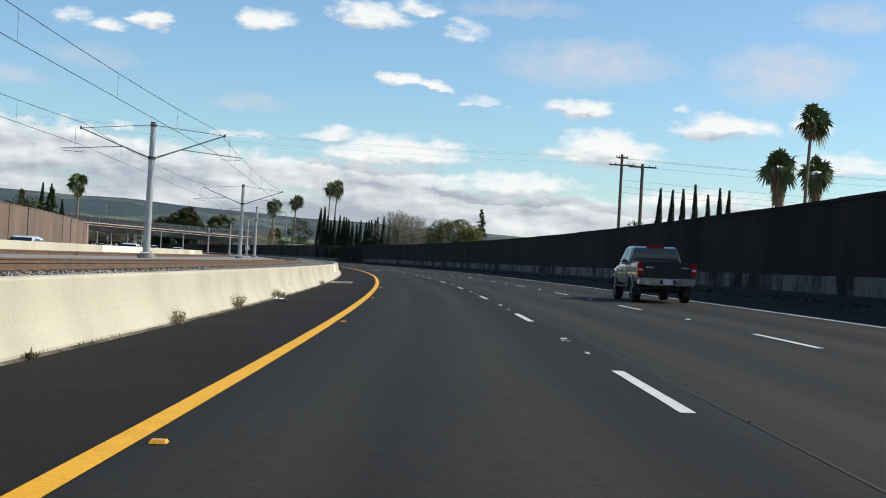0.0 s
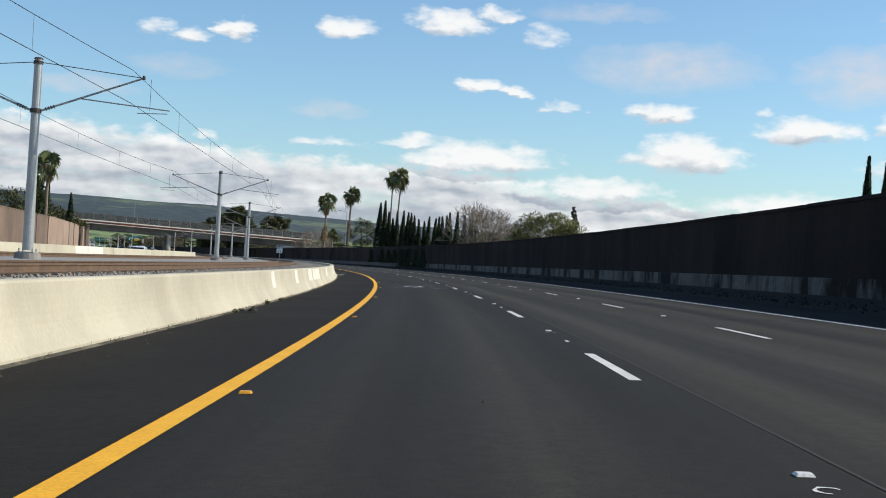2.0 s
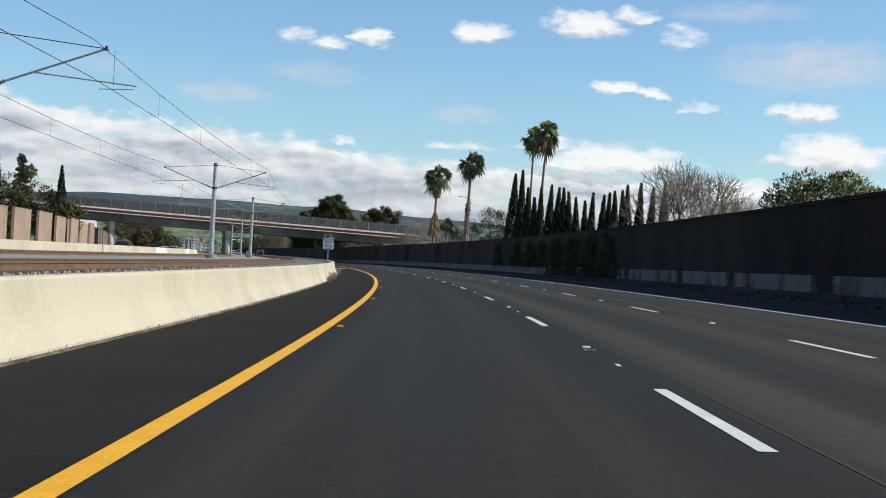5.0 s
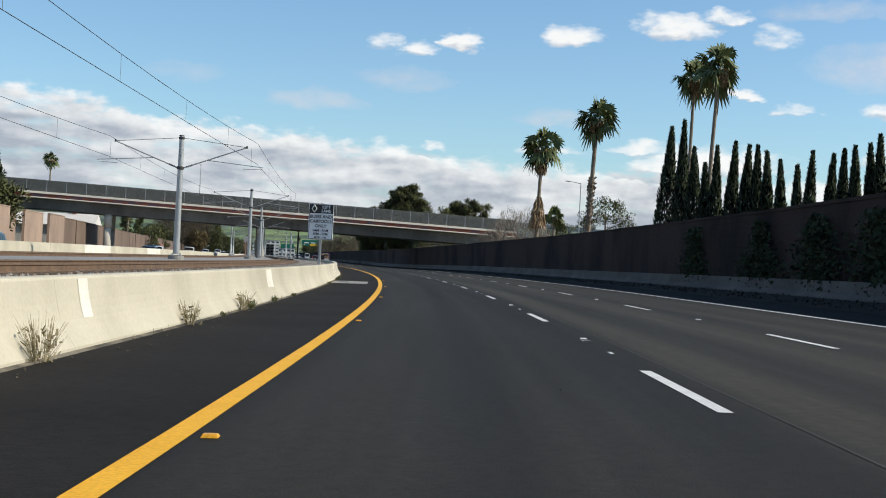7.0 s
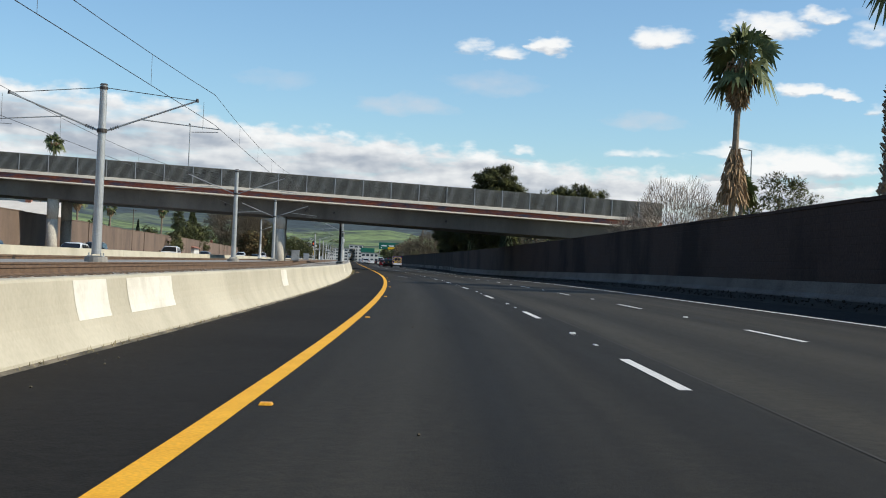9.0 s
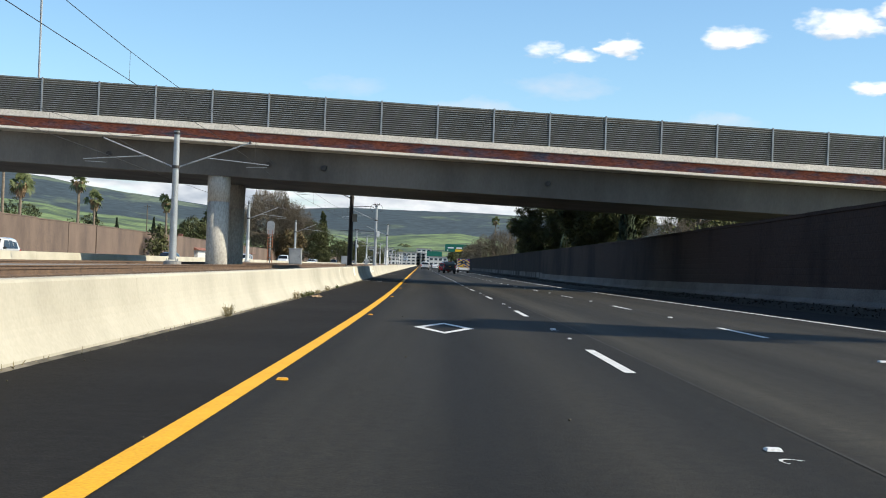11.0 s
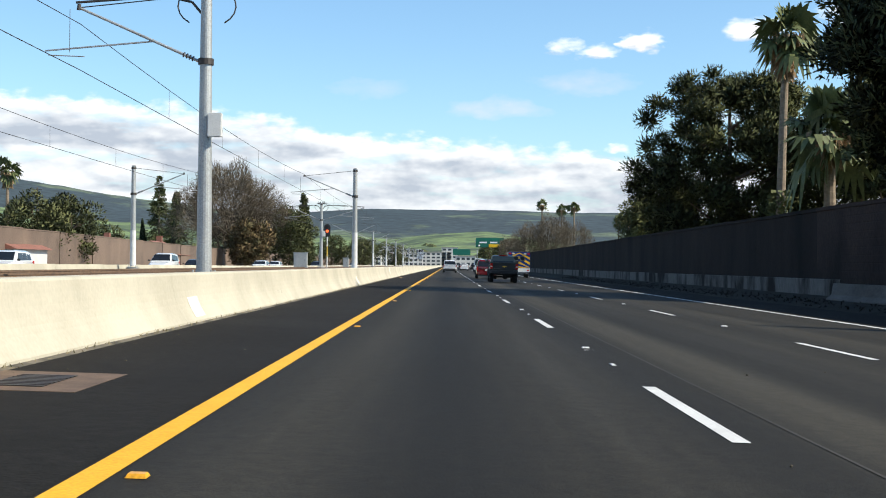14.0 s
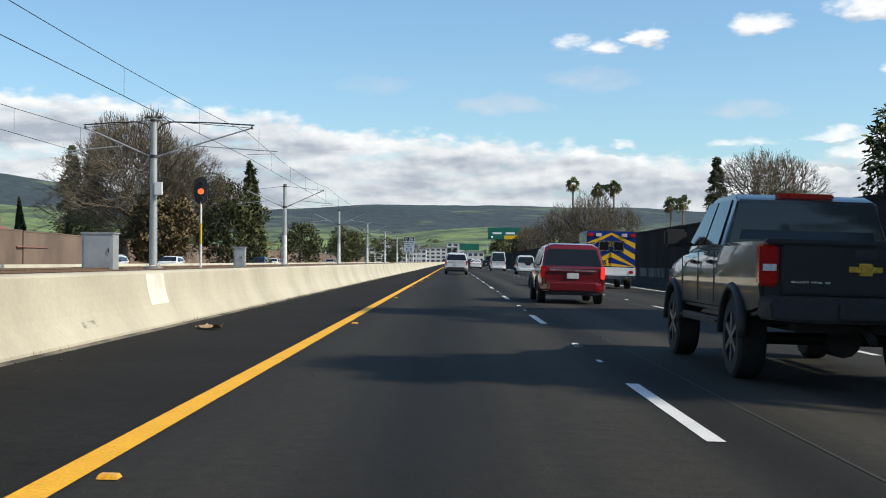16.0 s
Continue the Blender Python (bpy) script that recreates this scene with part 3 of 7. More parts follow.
for name, line in (("near", near_track), ("far", far_track)):
    track = tagged(new("railway_track"), "rusty light rail track with concrete sleepers on ballast", "railway track", "light rail tracks")
    for side in (-0.752, 0.752):
        prof = [(side - 0.07, BED + 0.05), (side - 0.07, BED + 0.065), (side - 0.012, BED + 0.085), (side - 0.012, BED + 0.17), (side - 0.036, BED + 0.18), (side - 0.036, BED + 0.215),
                (side + 0.036, BED + 0.215), (side + 0.036, BED + 0.18), (side + 0.012, BED + 0.17), (side + 0.012, BED + 0.085), (side + 0.07, BED + 0.065), (side + 0.07, BED + 0.05)]
        level_sweep("rail", prof, S0, 1200, 5, M_RAIL, track, closed=True, shift=line)
    ties = ([], [])
    cube = [(-1.25, -.12, 0), (1.25, -.12, 0), (1.25, .12, 0), (-1.25, .12, 0), (-1.22, -.09, .1), (1.22, -.09, .1), (1.22, .09, .1), (-1.22, .09, .1)]
    quads = [(0, 1, 5, 4), (1, 2, 6, 5), (2, 3, 7, 6), (3, 0, 4, 7), (4, 5, 6, 7)]
    for s in np.arange(0, 640, 0.72):
        m = Matrix.Translation(level(s, line(s), BED - 0.045)) @ Matrix.Rotation(heading(s), 4, "Z")
        add_data(ties, [m @ Vector(c) for c in cube], quads)
    tagged(raw("sleeper", ties[0], ties[1], M_SLEEPER, track), "rust-stained concrete sleepers", kind="stuff")
# loose ballast stones on the slope nearest the camera
stones = ([], [])
oct_v = [(1, 0, 0), (0, 1, 0), (-1, 0, 0), (0, -1, 0), (0, 0, .8), (0, 0, -.6)]
oct_f = [(0, 1, 4), (1, 2, 4), (2, 3, 4), (3, 0, 4), (1, 0, 5), (2, 1, 5), (3, 2, 5), (0, 3, 5)]
rng = random.Random(5)
for i in range(15000):
    s, u = rng.uniform(8, 420), rng.uniform(-5.6, -2.86)
    m = Matrix.Translation(level(s, u, 0.44 + 0.07 * min(1, (-2.8 - u) / 0.6) + rng.uniform(0, 0.03))) @ Euler((rng.uniform(0, 6), rng.uniform(0, 6), 0)).to_matrix().to_4x4()
    r = rng.uniform(0.025, 0.06)
    add_data(stones, [m @ (Vector(c) * r) for c in oct_v], oct_f)
tagged(raw("ballast_stones", stones[0], stones[1], M_BALLAST), "loose grey ballast stones beside the track", "ballast", kind="stuff")

far_barrier = tagged(new("far_barrier"), "pale concrete barrier along the opposite carriageway", "barrier", kind="structure")
s = S0
i = 0
while s < 1500:
    length = 9.0 if s < 800 else 70
    top = float(np.interp(s, [0, 330, 420, 520, 620], [1.10, 1.16, 1.05, 0.98, 0.80]))
    level_sweep("barrier_section", [(-17.9, -0.3), (-17.9, 0.3), (-18.1, 0.55), (-18.16, top), (-18.40, top), (-18.46, 0.55), (-18.65, 0.3), (-18.65, -0.3)], s, s + length - 0.02, 4.5, M_PATCH if i in (14, 15, 21, 37, 41, 44) else M_CONCRETE, far_barrier, closed=True)
    s += length
    i += 1
tagged(level_sweep("opposite_road", [(-18.6, -0.05), (-37.2, -0.15)], S0, S1, 6, M_OPPOSITE), "grey opposite carriageway", "road", kind="structure")

far_wall = tagged(new("far_wall"), "tan and brown block sound wall along the opposite side", "sound wall", kind="structure")
s, i = S0, 0
while s < 1150:
    length = 12.0
    top = float(np.interp(s, [0, 150, 300, 360, 440, 480, 520, 600, 700, 900], [5.2, 5.2, 5.0, 4.9, 4.9, 4.7, 4.4, 4.2, 3.6, 3.2]))
    wob = (0, .12, .05, -.06)[i % 4] + (0.9 * (i % 3) if 330 < s < 430 else 0.0)
    level_sweep("wall_panel", [(-39 + wob, -1.5), (-39 + wob, top), (-38.95 + wob, top + 0.02), (-38.95 + wob, top + 0.14), (-39.32 + wob, top + 0.14), (-39.3 + wob, -1.5)], s, s + length - 0.05, 6, M_TAN_WALL if 250 < s < 440 else M_BROWN_WALL, far_wall, closed=True)
    s += length
    i += 1

# ---------- sound wall on the near side ----------
sound_wall = tagged(new("sound_wall"), "tall weathered block sound wall in shade-darkened colours with a pale stained foot", "sound wall", kind="structure")
M_STAIN = material("pale lime wash", (0.135, 0.130, 0.120), 0.97, (0.016, 0.013, 0.011), 0.42, 9, 0.2, stretch=(1, 1, 0.42), threshold=(0.47, 0.60), spec=0.2)
M_FOOT = material("dirty kerb concrete", (0.120, 0.108, 0.094), 0.95, (0.060, 0.053, 0.046), 0.3, 9, 0.2, stretch=(1, 1, 2))
s, i = S0, 0
while s < 1100:
    length = 4.9 if s < 700 else 39.0
    top = 3.72 + 0.012 * math.sin(i * 1.7)
    prof = [(WALL_U, -0.5), (WALL_U, top - 0.14), (WALL_U - 0.05, top - 0.13), (WALL_U - 0.05, top), (WALL_U + 0.30, top), (WALL_U + 0.30, -0.5)]
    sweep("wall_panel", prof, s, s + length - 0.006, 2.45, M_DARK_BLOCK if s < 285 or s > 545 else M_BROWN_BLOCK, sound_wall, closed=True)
    s += length
    i += 1
for a, b in ((S0, 285), (545, 760)):
    sweep("stained_foot", [(WALL_U - 0.004, 0.2), (WALL_U - 0.03, 0.24), (WALL_U - 0.03, 0.98), (WALL_U - 0.004, 1.0)], a, b, 4, M_STAIN, sound_wall)
sweep("foot_barrier", [(WALL_U - 0.55, -0.1), (WALL_U - 0.53, 0.30), (WALL_U - 0.35, 0.45), (WALL_U - 0.28, 0.86), (WALL_U - 0.10, 0.86), (WALL_U - 0.03, -0.1)], 285, 545, 4, M_FOOT, sound_wall, closed=True)
# shallow block courses on the brown stretch
for k in range(9):
    h = 1.05 + 0.28 * k
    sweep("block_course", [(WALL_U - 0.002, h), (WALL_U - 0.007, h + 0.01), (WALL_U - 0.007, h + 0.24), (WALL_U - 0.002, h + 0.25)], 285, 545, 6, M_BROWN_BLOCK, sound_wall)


# ---------- overpass ----------
OVER_FAR = 463.4
over = tagged(new("overpass"), "grey concrete road overpass with a red band and slatted screen", "overpass", kind="structure")
OY0, OY1 = 451.6, OVER_FAR


def deck_z(x):
    return -0.031 * (x - 84.0)


def deck_strip(name, ys_zs, x0, x1, mat, closed=True, step=8.0):
    """A profile [(y, z)] carried along the overpass."""
    n = int((x1 - x0) / step) + 2
    verts, faces, k = [], [], len(ys_zs)
    for x in np.linspace(x0, x1, n):
        arch = deck_z(x) - 0.00012 * (x - 40) ** 2 * (1 if x < 40 else 0)
        verts += [Vector((x, y, z + arch)) for y, z in ys_zs]
    for i in range(n - 1):
        for j in range(k if closed else k - 1):
            a, b = i * k + j, i * k + (j + 1) % k
            faces.append((a, b, b + k, a + k))
    if closed:
        faces += [tuple(range(k))[::-1], tuple(range((n - 1) * k, n * k))]
    ob = raw(name, verts, faces, mat, over)
    bm = bmesh.new()
    bm.from_mesh(ob.data)
    bmesh.ops.recalc_face_normals(bm, faces=bm.faces)
    bm.to_mesh(ob.data)
    bm.free()
    return ob


X0, X1 = -70, 114.5
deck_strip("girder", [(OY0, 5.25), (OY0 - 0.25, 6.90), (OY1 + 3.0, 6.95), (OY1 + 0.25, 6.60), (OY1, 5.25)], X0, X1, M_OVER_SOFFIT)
for y0, sign in ((OY0 - 0.25, 1), (OY1 + 2.4, -1)):
    o = -sign
    deck_strip("lower_lip", [(y0, 6.92), (y0 + o * 1.08, 6.98), (y0 + o * 1.08, 7.02), (y0 + o * 0.92, 7.15), (y0, 7.15)], X0, X1, M_OVER_CONCRETE)
    deck_strip("red_band", [(y0, 7.154), (y0 + o * 0.86, 7.154), (y0 + o * 0.86, 7.68), (y0, 7.68)], X0, X1, M_RED_BAND)
    deck_strip("parapet", [(y0, 7.684), (y0 + o * 1.08, 7.684), (y0 + o * 1.08, 7.72), (y0 + o * 0.88, 8.05), (y0, 8.05)], X0, X1, M_OVER_CONCRETE)
deck_strip("deck_paving", [(OY0 - 0.2, 7.2), (OY1 + 2.4, 7.2)], X0, X1 + 40, M_ASPHALT, closed=False)
M_RAILING = material("weathered aluminium rail", (0.30, 0.30, 0.28), 0.6, (0.22, 0.22, 0.20), 2, 20, 0.05, metal=0.2)
M_SLAT = material("olive screen mesh", (0.080, 0.077, 0.060), 0.95, (0.055, 0.053, 0.042), 0.4, 20, 0.05, spec=0.2)
for y in (OY0 - 0.85, OY1 + 3.0):
    x = 86.8 - 3.13 * 50
    while x < X0:
        x += 3.13
    near = y < OY0
    while x < X1 + 0.5:
        bm = bmesh.new()
        box(bm, -0.045, -0.045, 8.0, 0.045, 0.045, 9.98, bevel=0.008)
        post = part("screen_post", bm, M_STEEL, over)
        post.location = (x, y, deck_z(x) - 0.00012 * (x - 40) ** 2 * (1 if x < 40 else 0))
        x += 3.13
    for i in range(16 if near else 8):
        z = 8.16 + i * (0.115 if near else 0.23)
        w = 0.020 if near else 0.112
        deck_strip("slat", [(y - 0.012, z - w), (y - 0.012, z + w), (y + 0.012, z + w), (y + 0.012, z - w)], X0, X1, M_RAILING if near else M_SLAT, step=16)
# dark mesh sheet behind the near rails
deck_strip("screen_mesh", [(OY0 - 0.76, 8.05), (OY0 - 0.76, 9.94), (OY0 - 0.74, 9.94), (OY0 - 0.74, 8.05)], X0, X1, M_SLAT, step=8)
# piers
for x in (71.0, 46.0, 20.0):
    bm = bmesh.new()
    tube(bm, (0, 0, -1.2), (0, 0, 4.2), 0.62, 0.62, 28)
    tube(bm, (0, 0, 4.2), (0, 0, 5.6 + deck_z(x)), 0.62, 0.66, 28)
    p = part("pier", bm, M_OVER_CONCRETE, over, "round concrete pier", True)
    p.location = (x + 0.45, 452.35, 0)
    p2 = bpy.data.objects.new("pier", p.data)
    scene.collection.objects.link(p2)
    p2.parent, p2.location = over, (x + 0.2, 460.6, 0)
bm = bmesh.new()
box(bm, 106.0, OY0 - 0.3, -1.0, 118.0, OY1 + 0.3, 5.35 + deck_z(103), bevel=0.05)
part("abutment", bm, M_OVER_CONCRETE, over)
# round drain hoods on the girder face
for x in (65.4, 74.3, 77.4, 90.0):
    bm = bmesh.new()
    tube(bm, (x, OY0 - 0.18, 6.05 + deck_z(x)), (x, OY0 - 0.30, 6.05 + deck_z(x)), 0.16, 0.14, 12)
    part("drain_hood", bm, M_DARK_STEEL, over)
# tall lamp on the deck
bm = bmesh.new()
tube(bm, (0, 0, 0), (0, 0, 7.5), 0.08, 0.05)
lamp = thing("street_lamp", Matrix.Translation((61.0, OY0 + 1, 7.9)), "slim grey street lamp on the overpass", "street lamp")
part("pole", bm, M_STEEL, lamp)
bm = bmesh.new()
box(bm, -0.1, -0.9, 7.45, 0.1, 0.05, 7.56, bevel=0.03)
part("lamp_head", bm, M_STEEL, lamp)


# ---------- overhead line ----------
def catenary_pole(s, u, height, arms, base=0.58, label="galvanised steel overhead line pole with bracket arms", top_gear=False, steel=None, painted=False):
    """arms: signed reaches to the right (+) and left (-)."""
    p = thing("catenary_pole", Matrix.Translation(level(s, u, base)) @ Matrix.Rotation(heading(s), 4, "Z"), label, "line pole", "overhead line poles")
    h = height
    bm = bmesh.new()
    tube(bm, (0, 0, 0.3), (0.0, 0, h), 0.175, 0.125, 18)
    part("mast", bm, steel or M_STEEL, p)
    bm = bmesh.new()
    tube(bm, (0, 0, 0.0), (0, 0, 0.22), 0.42, 0.40, 16)
    part("footing", bm, M_GREY_CONCRETE, p, "round concrete footing")
    bm = bmesh.new()
    box(bm, -0.27, -0.27, 0.22, 0.27, 0.27, 0.26, bevel=0.01)
    for a in range(4):
        x, y = 0.21 * (1 if a % 2 else -1), 0.21 * (1 if a > 1 else -1)
        tube(bm, (x, y, 0.26), (x, y, 0.36), 0.025, 0.025, 6)
    part("base_plate", bm, M_STEEL, p)
    bm = bmesh.new()
    tube(bm, (0, 0, h), (0, 0, h + 0.05), 0.15, 0.11, 14)
    tube(bm, (0, 0, h - 1.72), (0, 0, h - 1.58), 0.18, 0.18, 14)
    tube(bm, (0, 0, h - 0.16), (0, 0, h - 0.06), 0.15, 0.15, 14)
    tagged(part("collar", bm, M_DARK_STEEL, p), kind="stuff")
    for r in arms:
        sg = 1 if r > 0 else -1
        arm = bmesh.new()
        tip = Vector((r * 0.84, 0, h - 0.42))
        tube(arm, (sg * 0.13, 0, h - 1.65), tip, 0.035, 0.03, 8)
        arm_ob = part("bracket_arm", arm, M_STEEL, p)
        tie = bmesh.new()
        tube(tie, (sg * 0.1, 0, h - 0.1), tip, 0.014, 0.014, 5)
        part("tie_rod", tie, M_WIRE, p)
        st = bmesh.new()
        a0 = Vector((sg * 0.13, 0, h - 1.65)).lerp(tip, 0.38)
        tube(st, a0, (r * 1.06, 0, h - 1.42), 0.022, 0.02, 6)
        tube(st, (r * 0.80, 0, h - 1.55), (r * 1.04, 0, h - 1.52), 0.014, 0.014, 5)
        part("steady_arm", st, M_STEEL, p)
        ins = bmesh.new()
        for k in range(4):
            q = Vector((sg * 0.13, 0, h - 1.65)).lerp(tip, 0.06 + 0.025 * k)
            tube(ins, q - Vector((0.008 * sg, 0, 0.003)), q + Vector((0.008 * sg, 0, 0.003)), 0.065, 0.065, 8)
        tube(ins, tip + Vector((0, 0, -0.05)), tip + Vector((0, 0, 0.08)), 0.06, 0.04, 8)
        tagged(part("insulator", ins, M_DARK_STEEL, p), kind="stuff")
        dp = bmesh.new()
        tube(dp, (r * 0.90, 0, h - 0.45), (r * 0.90, 0, h - 1.45), 0.007, 0.007, 4)
        part("dropper", dp, M_WIRE, p)
    if painted:
        bm = bmesh.new()
        tube(bm, (0, 0, 0.31), (0, 0, 2.45), 0.181, 0.164, 18)
        part("painted_base", bm, M_POLE_WHITE, p, "white painted lower mast")
    if top_gear:
        for r in arms:
            sg = 1 if r > 0 else -1
            jb = bmesh.new()
            pts = [Vector((sg * 0.1, 0.1, h - 0.55)), Vector((sg * 0.35, 0.1, h - 0.25)), Vector((sg * 0.8, 0.05, h - 0.16)), Vector((r * 0.5, 0, h - 0.2)), Vector((r * 0.86, 0, h - 0.3))]
            for q0, q1 in zip(pts, pts[1:]):
                tube(jb, q0, q1, 0.03, 0.03, 6)
            part("jumper_cable", jb, M_DARK_STEEL, p, "thick black jumper cable")
        bx = bmesh.new()
        box(bx, 0.10, -0.30, h * 0.5, 0.42, -0.12, h * 0.5 + 0.55, bevel=0.015)
        part("junction_box", bx, M_POLE_WHITE, p, "pale junction box")
        g = bmesh.new()
        box(g, -0.35, -0.05, h - 0.02, 0.35, 0.05, h + 0.06)
        for k in (-0.28, -0.1, 0.1, 0.28):
            tube(g, (k, 0, h + 0.05), (k, 0, h + 0.22), 0.03, 0.02, 6)
        for sgn in (-1, 1):
            pts = [Vector((sgn * (0.12 + 0.55 * math.sin(a)), 0.05, h - 0.35 + 0.45 * math.cos(a))) for a in np.linspace(0.0, 2.6, 9)]
            for q0, q1 in zip(pts, pts[1:]):
                tube(g, q0, q1, 0.018, 0.018, 5)
        part("terminal_gear", g, M_DARK_STEEL, p, "dark cable terminals and looped leads")
    return p


POLES = [(9.3, -10.9, 6.4), (60.3, -10.9, 6.4), (111, -10.9, 6.4), (162, -10.9, 6.4), (213, -10.9, 6.4), (264, -10.8, 6.4), (314.7, -10.5, 6.4), (366, -10.3, 6.4), (409, -10.4, 6.4), (449.5, -10.3, 6.2)]
for s, u, h in POLES:
    catenary_pole(s, u, h, (4.0, -4.0))
for s in (479.0,):
    catenary_pole(s, -3.85, 6.6, (-3.6,), 0.55, "tall dark steel overhead line pole beside the overpass", True, M_DARK_STEEL)
catenary_pole(528, -3.9, 6.8, (-3.5,), 0.5, "galvanised overhead line pole with cable terminals on top", True)
catenary_pole(576, -3.95, 6.3, (-3.7,), 0.5, painted=True)
catenary_pole(626.3, -11.0, 6.6, (5.0, -3.5), 0.5, "galvanised overhead line pole with cable terminals on top", True)
for s in (667, 712, 758, 806, 856, 910, 970, 1035):
    catenary_pole(s, -10.8, 6.2, (3.4, -3.4), 0.5, painted=True)
for s, u in ((520.6, -16.6), (575, -17.2)):
    catenary_pole(s, u, 6.3, (3.6,), 0.5, painted=True)


def wire(name, points, radius, label, group="overhead wires"):
    v, f = line_data(points, radius, 4)
    return tagged(raw(name, v, f, M_WIRE), label, "wire", group)


NODES = [s for s, _, _ in POLES] + [478.0, 528.0, 576.0, 626.3, 667, 712, 758, 806, 856, 910, 970, 1035]


def near_wire(s):
    return float(np.interp(s, [0, 215, 264, 314.7, 366, 409, 449.5, 479, 528, 576, 626, 667], [-7.9, -7.9, -7.3, -6.6, -6.3, -6.6, -7.0, -7.4, -6.8, -7.1, -7.0, -7.6]))


def far_wire(s):
    return float(np.interp(s, [0, 320, 480, 560, 640], [-14.15, -14.15, -13.6, -13.5, -13.5]))


for line in (near_wire, far_wire):
    mess, cont = [], []
    for a, b in zip(NODES, NODES[1:]):
        for k in range(10):
            f = k / 10
            sag = 4 * f * (1 - f)
            top_ = float(np.interp(a + (b - a) * f, [0, 440, 480], [6.80, 6.80, 6.50]))
            # a taut wire runs straight between supports
            p = level(a, line(a), top_).lerp(level(b, line(b), top_), f)
            mess.append(p - Vector((0, 0, 0.32 * sag)))
            cont.append(p - Vector((0, 0, 1.06 + 0.02 * sag)))
    wire("messenger_wire", mess, 0.011, "thin dark messenger wire above the track")
    wire("contact_wire", cont, 0.011, "thin dark contact wire above the track")
    drop = ([], [])
    for i in range(0, len(mess)):
        if i % 10 in (2, 4, 6, 8) and i < 170:
            v, f = line_data([mess[i], cont[i]], 0.006, 3)
            add_data(drop, v, f)
    tagged(raw("dropper_wires", drop[0], drop[1], M_WIRE), "thin droppers between messenger and contact wire", "wire", kind="stuff")

# ---------- trackside things ----------
def cabinet(s, u, w, d, h, z=0.55):
    c = thing("signal_cabinet", Matrix.Translation(level(s, u, z)) @ Matrix.Rotation(heading(s), 4, "Z"), "grey steel signal cabinet beside the track", "cabinet", "signal cabinets")
    bm = bmesh.new()
    box(bm, -w / 2, -d / 2, 0.08, w / 2, d / 2, h, bevel=0.02)
    part("body", bm, M_STEEL, c)
    bm = bmesh.new()
    box(bm, -w / 2 - 0.05, -d / 2 - 0.05, h, w / 2 + 0.05, d / 2 + 0.05, h + 0.06, bevel=0.01)
    part("roof", bm, M_STEEL, c)
    bm = bmesh.new()
    box(bm, -w / 2 + 0.08, -d / 2 - 0.025, 0.2, w / 2 - 0.08, -d / 2 + 0.01, h - 0.1, bevel=0.008)
    door = part("door", bm, M_STEEL, c)
    bm = bmesh.new()
    box(bm, w / 2 - 0.2, -d / 2 - 0.06, h * 0.5, w / 2 - 0.16, -d / 2 - 0.02, h * 0.62)
    part("handle", bm, M_DARK_STEEL, door)
    bm = bmesh.new()
    box(bm, -w / 2 - 0.1, -d / 2 - 0.1, -0.1, w / 2 + 0.1, d / 2 + 0.1, 0.085, bevel=0.01)
    part("plinth", bm, M_GREY_CONCRETE, c)


cabinet(509.4, -10.6, 1.15, 0.8, 1.55)
cabinet(625.0, -12.9, 1.3, 0.9, 1.6, 0.5)
cabinet(640.0, -9.6, 0.6, 0.5, 1.2, 0.5)

M_SIGNAL_ON = glow("lit amber signal", (1.0, 0.13, 0.03), 1.5)
M_BLACK = material("matt black", (0.018, 0.018, 0.019), 0.6, (0.012, 0.012, 0.012), 3, 40, 0.05)
M_YELLOW_STEEL = material("yellow painted steel", (0.62, 0.40, 0.04), 0.5)
M_RED_STRIPE = material("faded orange paint", (0.42, 0.15, 0.07), 0.6)


